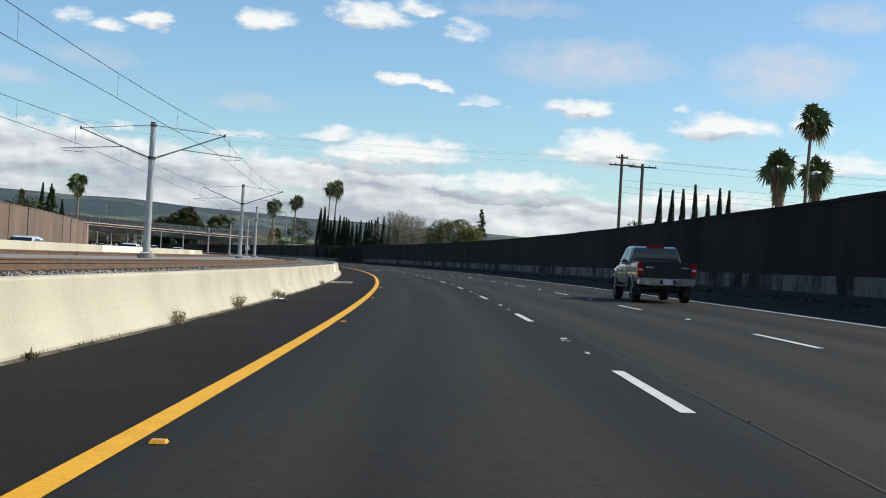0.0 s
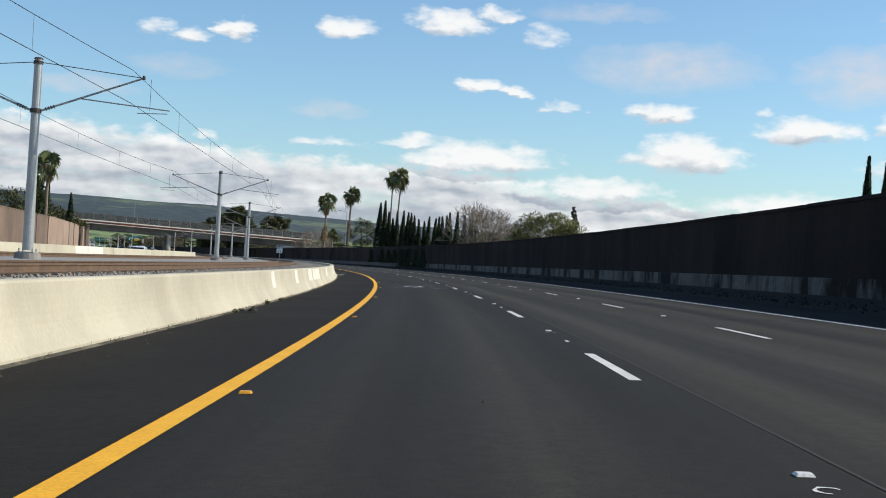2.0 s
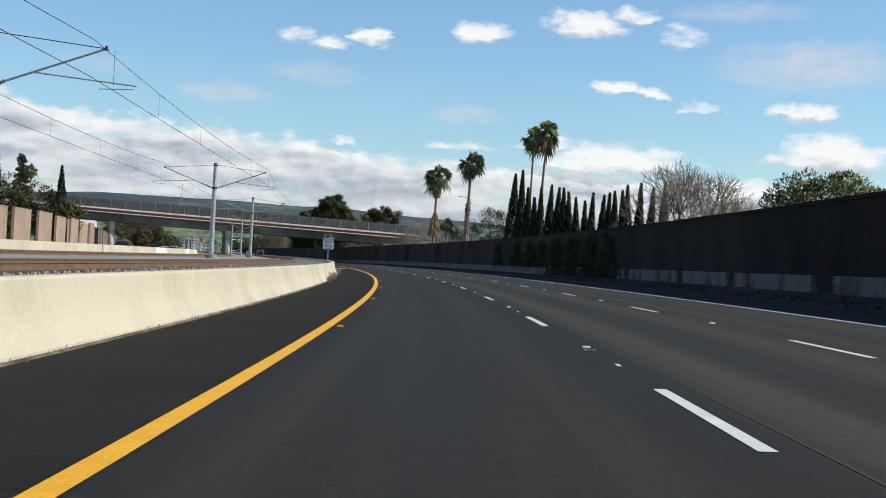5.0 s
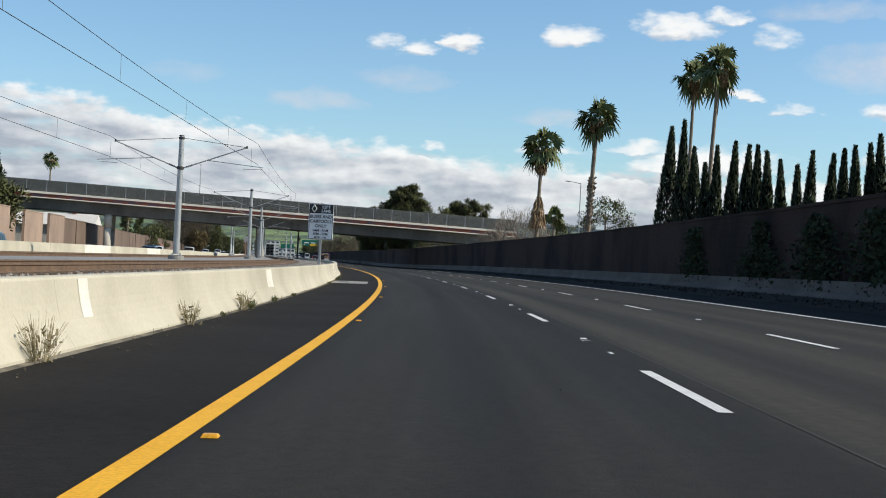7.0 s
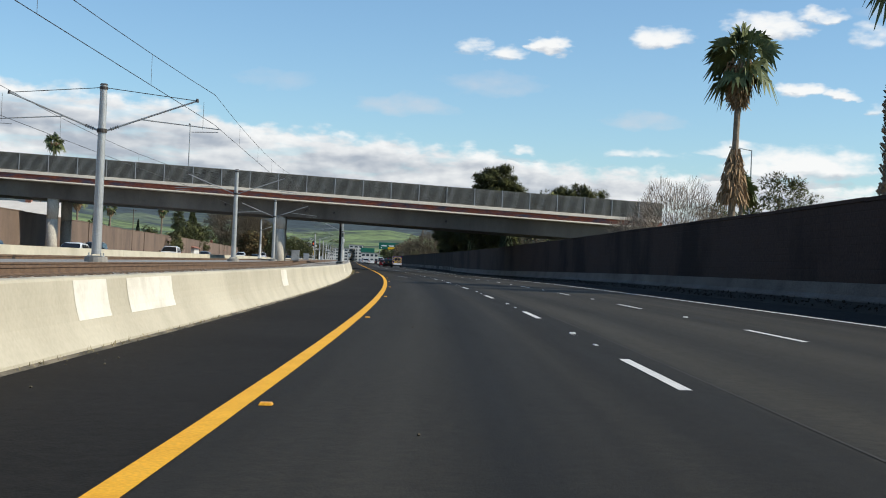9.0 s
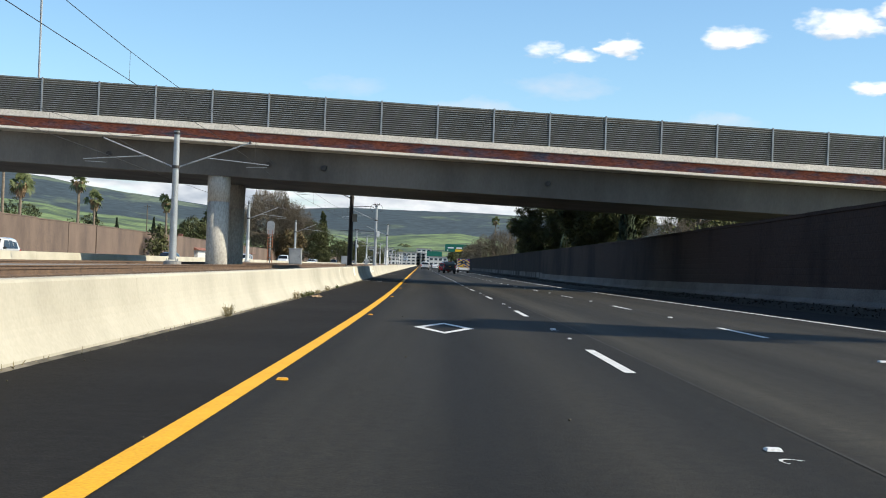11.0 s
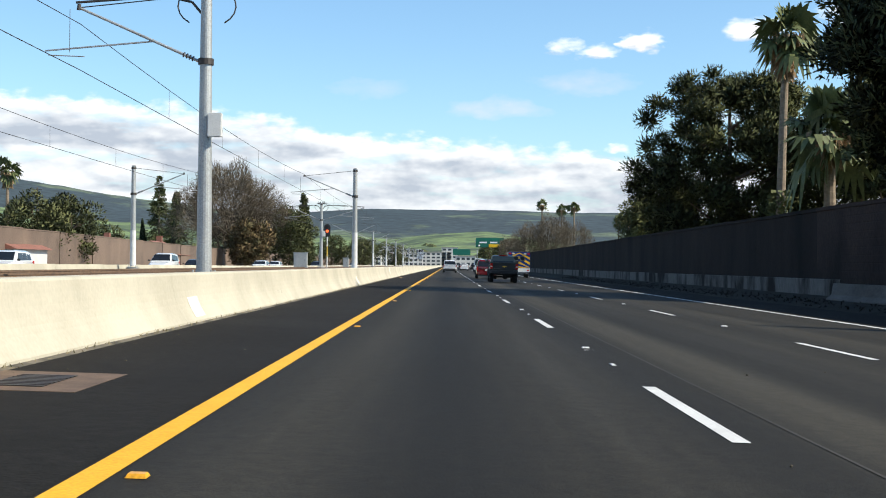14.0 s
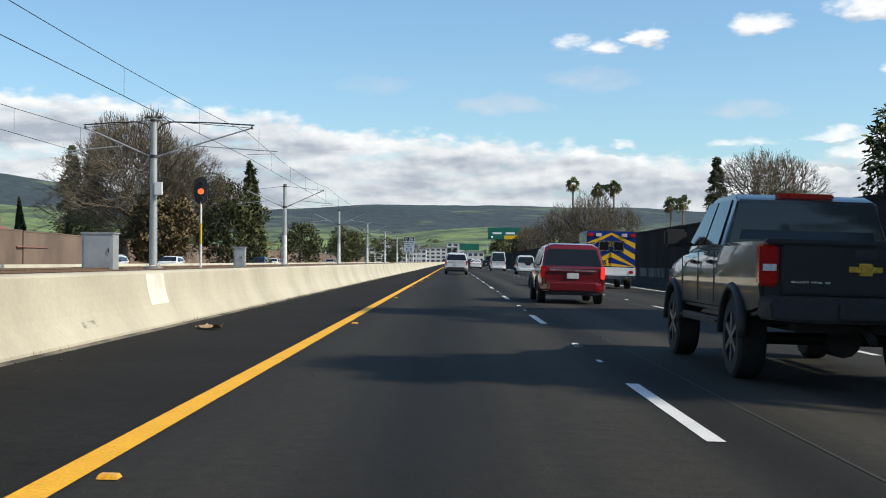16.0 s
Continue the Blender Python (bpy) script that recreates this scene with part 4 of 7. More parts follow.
def rail_signal(s, u, turn, h, lit_on, ladder, z=0.5):
    g = thing("railway_signal", Matrix.Translation(level(s, u, z)) @ Matrix.Rotation(heading(s) + radians(turn), 4, "Z"), "railway signal on a post with an oval head", "railway signal", "railway signals")
    bm = bmesh.new()
    tube(bm, (0, 0, 0), (0, 0, h), 0.06, 0.055, 10)
    part("post", bm, M_STEEL if ladder else M_WHITE_PAINT, g)
    bm = bmesh.new()
    prof = [Vector((0.36 * math.cos(a), 0, 0.36 * math.sin(a) + (0.42 if math.sin(a) >= 0 else -0.30))) for a in np.linspace(0, 2 * math.pi, 29)[:-1]]
    front = [bm.verts.new(p + Vector((0, -0.05, h + 0.3))) for p in prof]
    rear = [bm.verts.new(p + Vector((0, 0.05, h + 0.3))) for p in prof]
    bm.faces.new(front)
    bm.faces.new(rear[::-1])
    for i in range(len(prof)):
        j = (i + 1) % len(prof)
        bm.faces.new((front[j], front[i], rear[i], rear[j]))
    bmesh.ops.recalc_face_normals(bm, faces=bm.faces)
    part("backboard", bm, M_BLACK if not ladder else M_STEEL, g)
    for k, dz in enumerate((0.62, 0.22, -0.18)):
        bm = bmesh.new()
        tube(bm, (0, -0.05, h + dz + 0.1), (0, -0.11, h + dz + 0.1), 0.16, 0.16, 16)
        lens = part("lens", bm, M_SIGNAL_ON if (lit_on and k == 1) else M_BLACK, g)
        bm = bmesh.new()
        for a in np.linspace(0.1, math.pi - 0.1, 8):
            box(bm, 0.13 * math.cos(a) - 0.02, -0.3, h + dz + 0.1 + 0.13 * math.sin(a) - 0.01, 0.13 * math.cos(a) + 0.02, -0.05, h + dz + 0.1 + 0.13 * math.sin(a) + 0.01)
        part("hood", bm, M_BLACK, lens)
    if ladder:
        bm = bmesh.new()
        for x in (-0.22, 0.22):
            tube(bm, (x, 0.12, 0.1), (x, 0.12, h + 0.2), 0.025, 0.025, 6)
        for z2 in np.arange(0.4, h, 0.32):
            tube(bm, (-0.22, 0.12, z2), (0.22, 0.12, z2), 0.02, 0.02, 6)
        part("ladder", bm, M_RED_STRIPE, g, "rust-orange ladder")
    else:
        bm = bmesh.new()
        tube(bm, (0, 0, 1.4), (0, 0, 2.5), 0.066, 0.066, 10)
        part("sleeve", bm, M_YELLOW_STEEL, g, "yellow band")


rail_signal(513.7, -13.5, 180, 3.2, False, True)
rail_signal(640.0, -11.7, 0, 3.9, True, False)


def lettering(body, size, mat, parent, at, name="lettering"):
    """Flat raised text turned into a mesh, facing -y."""
    c = bpy.data.curves.new(name, "FONT")
    c.body, c.size, c.extrude, c.align_x, c.align_y = body, size, 0.002, "CENTER", "CENTER"
    c.offset = size * 0.022
    t = bpy.data.objects.new(name, c)
    me = bpy.data.meshes.new_from_object(t)
    bpy.data.objects.remove(t)
    me.materials.append(mat)
    ob = new(name, me)
    ob.parent = parent
    ob.matrix_local = Matrix.Translation(at) @ Matrix.Rotation(radians(90), 4, "X")
    return ob


M_SIGN_WHITE = material("white reflective sheet", (0.86, 0.86, 0.84), 0.40, (0.80, 0.80, 0.78), 2, 30, 0.0, fine_amount=0.04)
M_SIGN_BLACK = material("black sign sheet", (0.012, 0.013, 0.015), 0.4, (0.01, 0.01, 0.012), 2, 30, 0.0)
M_SIGN_GREEN = material("green sign sheet", (0.004, 0.13, 0.085), 0.4, (0.004, 0.11, 0.075), 1, 20, 0.0, fine_amount=0.05)
M_SIGN_YELLOW = material("yellow sign sheet", (0.75, 0.45, 0.01), 0.4, (0.7, 0.41, 0.01), 1, 20, 0.0, fine_amount=0.05)


def carpool_sign(s, u, readable):
    g = thing("carpool_lane_sign", road_pose(s, u, 0.70, -10, False), "white carpool lane sign with a black heading on a steel post", "road sign", "carpool lane signs")
    bm = bmesh.new()
    box(bm, -0.045, 0.02, 0, 0.045, 0.11, 2.75, bevel=0.006)
    part("post", bm, M_STEEL, g)
    bm = bmesh.new()
    box(bm, -0.54, -0.02, 1.17, 0.54, 0.015, 2.70, bevel=0.008)
    panel = part("panel", bm, M_SIGN_WHITE, g)
    bm = bmesh.new()
    box(bm, -0.525, -0.026, 2.30, 0.525, -0.018, 2.685, bevel=0.002)
    part("heading", bm, M_SIGN_BLACK, panel)
    bm = bmesh.new()
    for a, b in (((-0.30, 2.66), (-0.20, 2.49)), ((-0.20, 2.49), (-0.30, 2.33)), ((-0.30, 2.33), (-0.40, 2.49)), ((-0.40, 2.49), (-0.30, 2.66))):
        tube(bm, (a[0], -0.03, a[1]), (b[0], -0.03, b[1]), 0.017, 0.017, 6)
    part("diamond_mark", bm, M_SIGN_WHITE, panel)
    if readable:
        for text, size, z, x, mt in (("LEFT", 0.17, 2.57, 0.22, M_SIGN_WHITE), ("LANE", 0.17, 2.40, 0.22, M_SIGN_WHITE), ("BUSES AND", 0.185, 2.15, 0, M_SIGN_BLACK), ("CARPOOLS", 0.185, 1.95, 0, M_SIGN_BLACK),
                                     ("ONLY", 0.185, 1.75, 0, M_SIGN_BLACK), ("5AM - 9AM", 0.145, 1.56, 0, M_SIGN_BLACK), ("3PM - 7PM", 0.145, 1.41, 0, M_SIGN_BLACK), ("MON - FRI", 0.115, 1.26, 0, M_SIGN_BLACK)):
            lettering(text, size, mt, panel, (x, -0.031, z))
    bm = bmesh.new()
    for x in (-0.515, 0.495):
        box(bm, x, -0.024, 1.19, x + 0.02, -0.018, 2.30)
    box(bm, -0.515, -0.024, 1.19, 0.515, -0.018, 1.21)
    part("border", bm, M_SIGN_BLACK, panel)


carpool_sign(303.1, -2.64, True)
carpool_sign(700, -2.64, True)

# overhead guide sign far ahead
g = thing("overhead_guide_sign", road_pose(880, 14.3, 0, 0, False), "green overhead guide sign with a yellow exit panel", "road sign")
bm = bmesh.new()
tube(bm, (6.5, 0.6, -0.6), (6.5, 0.6, 9.0), 0.3, 0.25, 12)
part("column", bm, M_STEEL, g)
bm = bmesh.new()
for z in (7.2, 8.9):
    tube(bm, (-4.5, 0.6, z), (6.5, 0.6, z), 0.09, 0.09, 8)
for k in range(11):
    tube(bm, (-4.5 + k, 0.6, 7.2 if k % 2 else 8.9), (-3.5 + k, 0.6, 8.9 if k % 2 else 7.2), 0.05, 0.05, 6)
part("gantry", bm, M_STEEL, g)
bm = bmesh.new()
box(bm, -4.1, 0.3, 6.8, 4.3, 0.42, 9.7, bevel=0.05)
panel = part("panel", bm, M_SIGN_GREEN, g)
bm = bmesh.new()
box(bm, -0.2, 0.24, 6.85, 4.2, 0.30, 7.75, bevel=0.02)
part("exit_panel", bm, M_SIGN_YELLOW, g, "yellow exit panel")
for x, w, z in ((-1.9, 2.2, 8.3), (1.3, 2.2, 8.3)):
    bm = bmesh.new()
    box(bm, x - w / 2, 0.27, z - 0.22, x + w / 2, 0.30, z + 0.22)
    part("legend_bar", bm, M_SIGN_WHITE, panel)
bm = bmesh.new()
tube(bm, (-3.3, 0.29, 7.3), (-2.9, 0.29, 7.3), 0.25, 0.25, 10)
part("shield", bm, M_SIGN_WHITE, panel)
g2 = thing("overhead_guide_sign", road_pose(1150, 9.0, 0, 0, False), "small distant green overhead sign", "road sign")
bm = bmesh.new()
box(bm, -4.5, 0, 6.5, 4.5, 0.15, 9.5, bevel=0.05)
part("panel", bm, M_SIGN_GREEN, g2)
bm = bmesh.new()
for x in (-8, 8):
    tube(bm, (x, 0.4, -0.5), (x, 0.4, 9), 0.25, 0.25, 10)
tube(bm, (-8, 0.4, 8), (8, 0.4, 8), 0.15, 0.15, 8)
part("gantry", bm, M_STEEL, g2)


# utility poles behind the near wall
def utility_pole(x, y, top, arms, label="weathered wooden utility pole with cross arms"):
    p = thing("utility_pole", Matrix.Translation((x, y, -1.0)) @ Matrix.Rotation(radians(-22 + 90 - 90), 4, "Z"), label, "utility pole", "utility poles")
    bm = bmesh.new()
    tube(bm, (0, 0, -1.0), (0, 0, top + 1.0), 0.17, 0.12, 10)
    part("post", bm, M_BARK, p)
    for dz, w in arms:
        bm = bmesh.new()
        box(bm, -w / 2, -0.06, top + 1 - dz - 0.06, w / 2, 0.06, top + 1 - dz + 0.06)
        arm = part("cross_arm", bm, M_BARK, p)
        bm = bmesh.new()
        for k in (-0.48, -0.25, 0.25, 0.48):
            tube(bm, (k * w, 0, top + 1 - dz + 0.06), (k * w, 0, top + 1 - dz + 0.2), 0.04, 0.025, 7)
        tagged(part("insulator", bm, M_GREY_CONCRETE, arm), kind="stuff")
    return p


utility_pole(58.7, 97.3, 11.65, ((0.30, 1.0), (0.95, 2.2)))
utility_pole(54.8, 87.3, 9.95, ((0.25, 2.2),))
for z, off in ((11.1, -0.9), (11.1, 0.9), (10.5, -0.4), (9.2, 0.2), (8.6, 0.2), (8.1, 0.3)):
    pts = []
    a, b = Vector((58.7 + off * 0.9, 97.3 + off * 0.4, z + 0.2)), Vector((128, 62 + off, z + 2.0))
    for k in range(15):
        f = k / 14
        pts.append(a.lerp(b, f) - Vector((0, 0, 6.5 * f * (1 - f))))
    wire("power_line", pts, 0.008, "thin dark power line between utility poles", "power lines")
for z, off in ((11.1, -0.9), (11.1, 0.9), (10.5, -0.4)):
    a, b = Vector((58.7 + off * 0.9, 97.3 + off * 0.4, z + 0.2)), Vector((-38, 105 + off, z + 2))
    pts = [a.lerp(b, k / 14) - Vector((0, 0, 6 * (k / 14) * (1 - k / 14))) for k in range(15)]
    wire("power_line", pts, 0.004, "thin dark power line crossing above the freeway", "power lines")
for s, u, top in ((568, -62, 15.5), (640, -66, 14), (720, -70, 14)):
    q = road(s, u)
    utility_pole(q.x, q.y, top, ((0.4, 2.0),), "tall dark wooden utility pole behind the far wall")
for s, u in ((475.4, 47),):
    q = road(s, u)
    lamp = thing("street_lamp", Matrix.Translation((q.x, q.y, -1.5)), "slim grey street lamp with a short arm", "street lamp")
    bm = bmesh.new()
    tube(bm, (0, 0, -0.5), (0, 0, 18.4), 0.13, 0.08, 8)
    tube(bm, (0, 0, 18.35), (-2.2, 0, 18.7), 0.06, 0.05, 6)
    part("pole", bm, M_STEEL, lamp)
    bm = bmesh.new()
    box(bm, -2.9, -0.15, 18.6, -2.0, 0.15, 18.76, bevel=0.04)
    part("lamp_head", bm, M_STEEL, lamp)


# ---------- trees ----------
def quads_object(name, co, mat, parent, normals=None):
    """co: (n, 4, 3) corners of n quads, as one mesh."""
    n = len(co)
    me = bpy.data.meshes.new(name)
    me.vertices.add(n * 4)
    me.vertices.foreach_set("co", np.ascontiguousarray(co, dtype=np.float32).ravel())
    me.loops.add(n * 4)
    me.loops.foreach_set("vertex_index", np.arange(n * 4, dtype=np.int32))
    me.polygons.add(n)
    me.polygons.foreach_set("loop_start", np.arange(0, n * 4, 4, dtype=np.int32))
    me.update(calc_edges=True)
    if normals is not None:
        me.polygons.foreach_set("use_smooth", [True] * n)
        nn = normals / (np.linalg.norm(normals, axis=1, keepdims=True) + 1e-9)
        me.normals_split_custom_set(np.repeat(nn, 4, axis=0))
    me.materials.append(mat)
    ob = new(name, me)
    ob.parent = parent
    return ob


def leaf_quads(rs, centre, way, length, width, taper=0.25):
    """Small folded leaves at centre (n, 3) that point along way (n, 3)."""
    n = len(centre)
    way = way / (np.linalg.norm(way, axis=1, keepdims=True) + 1e-9)
    side = np.cross(way, rs.normal(size=(n, 3)))
    side /= np.linalg.norm(side, axis=1, keepdims=True) + 1e-9
    ln = (length * rs.uniform(0.6, 1.3, n))[:, None]
    wd = (width * rs.uniform(0.6, 1.3, n))[:, None]
    a = centre - side * wd * 0.5
    b = centre + side * wd * 0.5
    c = centre + way * ln + side * wd * taper
    d = centre + way * ln - side * wd * taper
    return np.stack([a, b, c, d], axis=1)


def sphere_dirs(rs, n):
    v = rs.normal(size=(n, 3))
    return v / np.linalg.norm(v, axis=1, keepdims=True)


def branch_mesh(parent, mat, rs, height, radius, limbs, reach, start=0.35, lean=(0, 0), name="trunk", droop=0.0):
    store = ([], [])
    pts = [Vector((lean[0] * (k / 8) ** 1.5 * height, lean[1] * (k / 8) ** 1.5 * height, -0.6 + (height + 0.6) * k / 8)) for k in range(9)]
    add_data(store, *line_data(pts, [radius * (1 - 0.75 * k / 8) for k in range(9)], 8))
    for i in range(limbs):
        f = start + (1 - start) * rs.uniform(0, 0.95)
        base = pts[min(8, int(f * 8))]
        a = rs.uniform(0, 2 * math.pi)
        L = reach * rs.uniform(0.6, 1.0) * (1.2 - 0.5 * f)
        q = [base + Vector((math.cos(a) * L * k / 4, math.sin(a) * L * k / 4, L * 0.45 * k / 4 - droop * L * (k / 4) ** 2)) for k in range(5)]
        add_data(store, *line_data(q, [radius * 0.4 * (1 - 0.8 * k / 4) for k in range(5)], 5))
    return raw(name, store[0], store[1], mat, parent)


def lobed_tree(kind, label, x, y, base, top, rx, ry, crown_low, lobes, lobe_r, per_lobe, leaf, mat, seed, bark=None, up=0.5, gap=0.0, group=""):
    """A trunk with limbs and a crown of uneven leafy lobes with gaps between them."""
    rs = np.random.RandomState(seed)
    if leaf >= 0.4:
        leaf, per_lobe = leaf * 0.66, int(per_lobe * 2.0)
    t = thing(kind, Matrix.Translation((x, y, base)), label, "tree", group)
    h = top - base
    branch_mesh(t, bark or M_BARK, rs, h * 0.82, max(0.12, h * 0.022), 12, min(rx, ry) * 0.8)
    zc, zr = (crown_low + h) / 2, (h - crown_low) / 2
    d = sphere_dirs(rs, lobes)
    rad = rs.uniform(0.30, 1.0, lobes) ** 0.45
    cen = d * rad[:, None] * np.array([rx, ry, zr]) * (1 - 0.55 * lobe_r / max(rx, zr)) + np.array([0, 0, zc])
    size = lobe_r * rs.uniform(0.6, 1.25, lobes)
    pieces, turned = [], []
    mid = np.array([0, 0, zc])
    for c, r in zip(cen, size):
        n = int(per_lobe * (1.7 if kind == "pine" else 1.0) * (r / lobe_r) ** 2)
        v = sphere_dirs(rs, n)
        p = c + v * r * np.array([1, 1, 0.75]) * rs.uniform(0.25 if kind == "pine" else 0.55, 1.0, (n, 1))
        pieces.append(leaf_quads(rs, p, v + np.array([0, 0, up]) + rs.normal(size=(n, 3)) * 0.35, leaf, leaf * (0.32 if kind == "pine" else 0.55)))
        out = (c - mid) / np.array([rx, ry, zr])
        turned.append(v + 0.45 * out + rs.normal(size=(n, 3)) * 0.35)
        if kind == "pine":
            k = 150
            v = sphere_dirs(rs, k)
            pieces.append(leaf_quads(rs, c + v * r * rs.uniform(0.0, 0.6, (k, 1)), v + rs.normal(size=(k, 3)) * 0.6, r * 0.22, r * 0.12))
            turned.append(v + 0.45 * out)
    quads_object("crown", np.concatenate(pieces), mat, t, np.concatenate(turned))
    return t


def cypress(x, y, base, top, width, seed, mat=None, group="cypress row"):
    rs = np.random.RandomState(seed)
    t = thing("cypress", Matrix.Translation((x, y, base)), "narrow dark green Italian cypress behind the wall", "tree", group)
    h = top - base
    store = ([], [])
    add_data(store, *line_data([Vector((0, 0, -0.5)), Vector((0, 0, h * 0.5)), Vector((0, 0, h * 0.9))], [0.15, 0.09, 0.03], 6))
    raw("trunk", store[0], store[1], M_BARK, t)
    n = int(5200 * max(0.6, h / 12))
    f = rs.uniform(0, 1, n) ** 0.85
    prof = np.clip(np.where(f < 0.4, (f / 0.4 + 0.05) ** 0.45, ((1.0 - f) / 0.6) ** 0.95), 0.015, 1)
    a = rs.uniform(0, 2 * math.pi, n)
    wob = 1 + 0.12 * np.sin(a * 3 + seed + f * 17) * np.sin(f * 29 + seed)
    width *= 1.02
    r = width / 2 * prof * wob * rs.uniform(0.72, 1.05, n)
    p = np.stack([np.cos(a) * r + 0.25 * np.sin(seed) * f ** 3, np.sin(a) * r, f * h * 0.985], axis=1)
    w = np.stack([np.cos(a) * 0.35, np.sin(a) * 0.35, np.full(n, 1.0)], axis=1) + rs.normal(size=(n, 3)) * 0.18
    quads_object("crown", leaf_quads(rs, p, w, 0.34, 0.14, 0.12), mat or M_CYPRESS, t, np.stack([np.cos(a), np.sin(a), 0.25 + 0 * a], axis=1) + rs.normal(size=(n, 3)) * 0.15)
    return t


def conifer(x, y, base, top, width, seed, label="dark green spired conifer"):
    rs = np.random.RandomState(seed)
    t = thing("conifer", Matrix.Translation((x, y, base)), label, "tree", "conifers")
    h = top - base
    branch_mesh(t, M_BARK, rs, h * 0.95, h * 0.015, 4, width * 0.3)
    pieces = []
    for k in range(230):
        f = rs.uniform(0.06, 0.99)
        a = rs.uniform(0, 2 * math.pi)
        L = width / 2 * (1 - f) ** 0.85 * rs.uniform(0.6, 1.1) + 0.15
        n = int(30 + 40 * (1 - f))
        g = rs.uniform(0.1, 1, n)
        p = np.stack([np.cos(a) * L * g, np.sin(a) * L * g, f * h - 0.28 * L * g + rs.normal(size=n) * 0.12], axis=1) + rs.normal(size=(n, 3)) * 0.18 * L / max(width / 2, 1) * 2
        w = np.stack([np.full(n, math.cos(a)), np.full(n, math.sin(a)), np.full(n, -0.15)], axis=1) + rs.normal(size=(n, 3)) * 0.5
        pieces.append(leaf_quads(rs, p, w, 0.46, 0.19))
    quads_object("crown", np.concatenate(pieces), M_PINE, t)
    return t


def bare_tree(x, y, base, top, width, seed, label="leafless winter tree with a fine crown of twigs", depth=6, mat=None, trunk_h=0.25):
    rs = np.random.RandomState(seed)
    t = thing("bare_tree", Matrix.Translation((x, y, base)), label, "tree", "bare trees")
    h = top - base
    store, twigs = ([], []), ([], [])
    count = [0]

    def grow(p, d, L, r, k):
        if k == 0 or count[0] > 9000:
            return
        count[0] += 1
        q = p + d * L
        thick = 1.0 if k > 3 else 1.3
        mid = p.lerp(q, 0.5) + Vector(rs.normal(size=3)) * L * 0.05
        add_data(store if k > 3 else twigs, *line_data([p, mid, q], [r * thick, r * 0.85 * thick, r * 0.7 * thick], 5 if k > 3 else 3))
        for _ in range(3 if k > 3 else 4):
            e = (d + Vector(rs.normal(size=3)) * 0.46 + Vector((0, 0, 0.10))).normalized()
            grow(q, e, L * rs.uniform(0.68, 0.86), r * 0.62, k - 1)

    L0 = h * trunk_h
    p0 = Vector((0, 0, -0.5))
    add_data(store, *line_data([p0, Vector((0, 0, L0))], [h * 0.02, h * 0.016], 7))
    for i in range(4):
        a = i * 1.57 + rs.uniform(0, 1)
        grow(Vector((0, 0, L0)), Vector((math.cos(a) * width / h, math.sin(a) * width / h, 1.0)).normalized(), h * 0.22, h * 0.011, depth)
    raw("trunk", store[0], store[1], M_BARK, t)
    raw("crown", twigs[0], twigs[1], mat or M_TWIG, t)
    n = int(1000 * depth * min(2.2, (width / 8) ** 2))
    v = sphere_dirs(rs, n)
    mid, zr = np.array([0, 0, h * 0.60]), h * 0.40
    v *= rs.uniform(0.25, 1.0, (n, 1)) ** 0.5
    q = mid + v * np.array([width * 0.52, width * 0.52, zr]) * (1 + 0.12 * np.sin(v[:, :1] * 9 + seed))
    twig = quads_object("twig", leaf_quads(rs, q, v + np.array([0, 0, 0.7]) + rs.normal(size=(n, 3)) * 0.35, h * 0.050, h * 0.0028, 0.3), mat or M_TWIG, t)
    tagged(twig, kind="stuff")
    return t


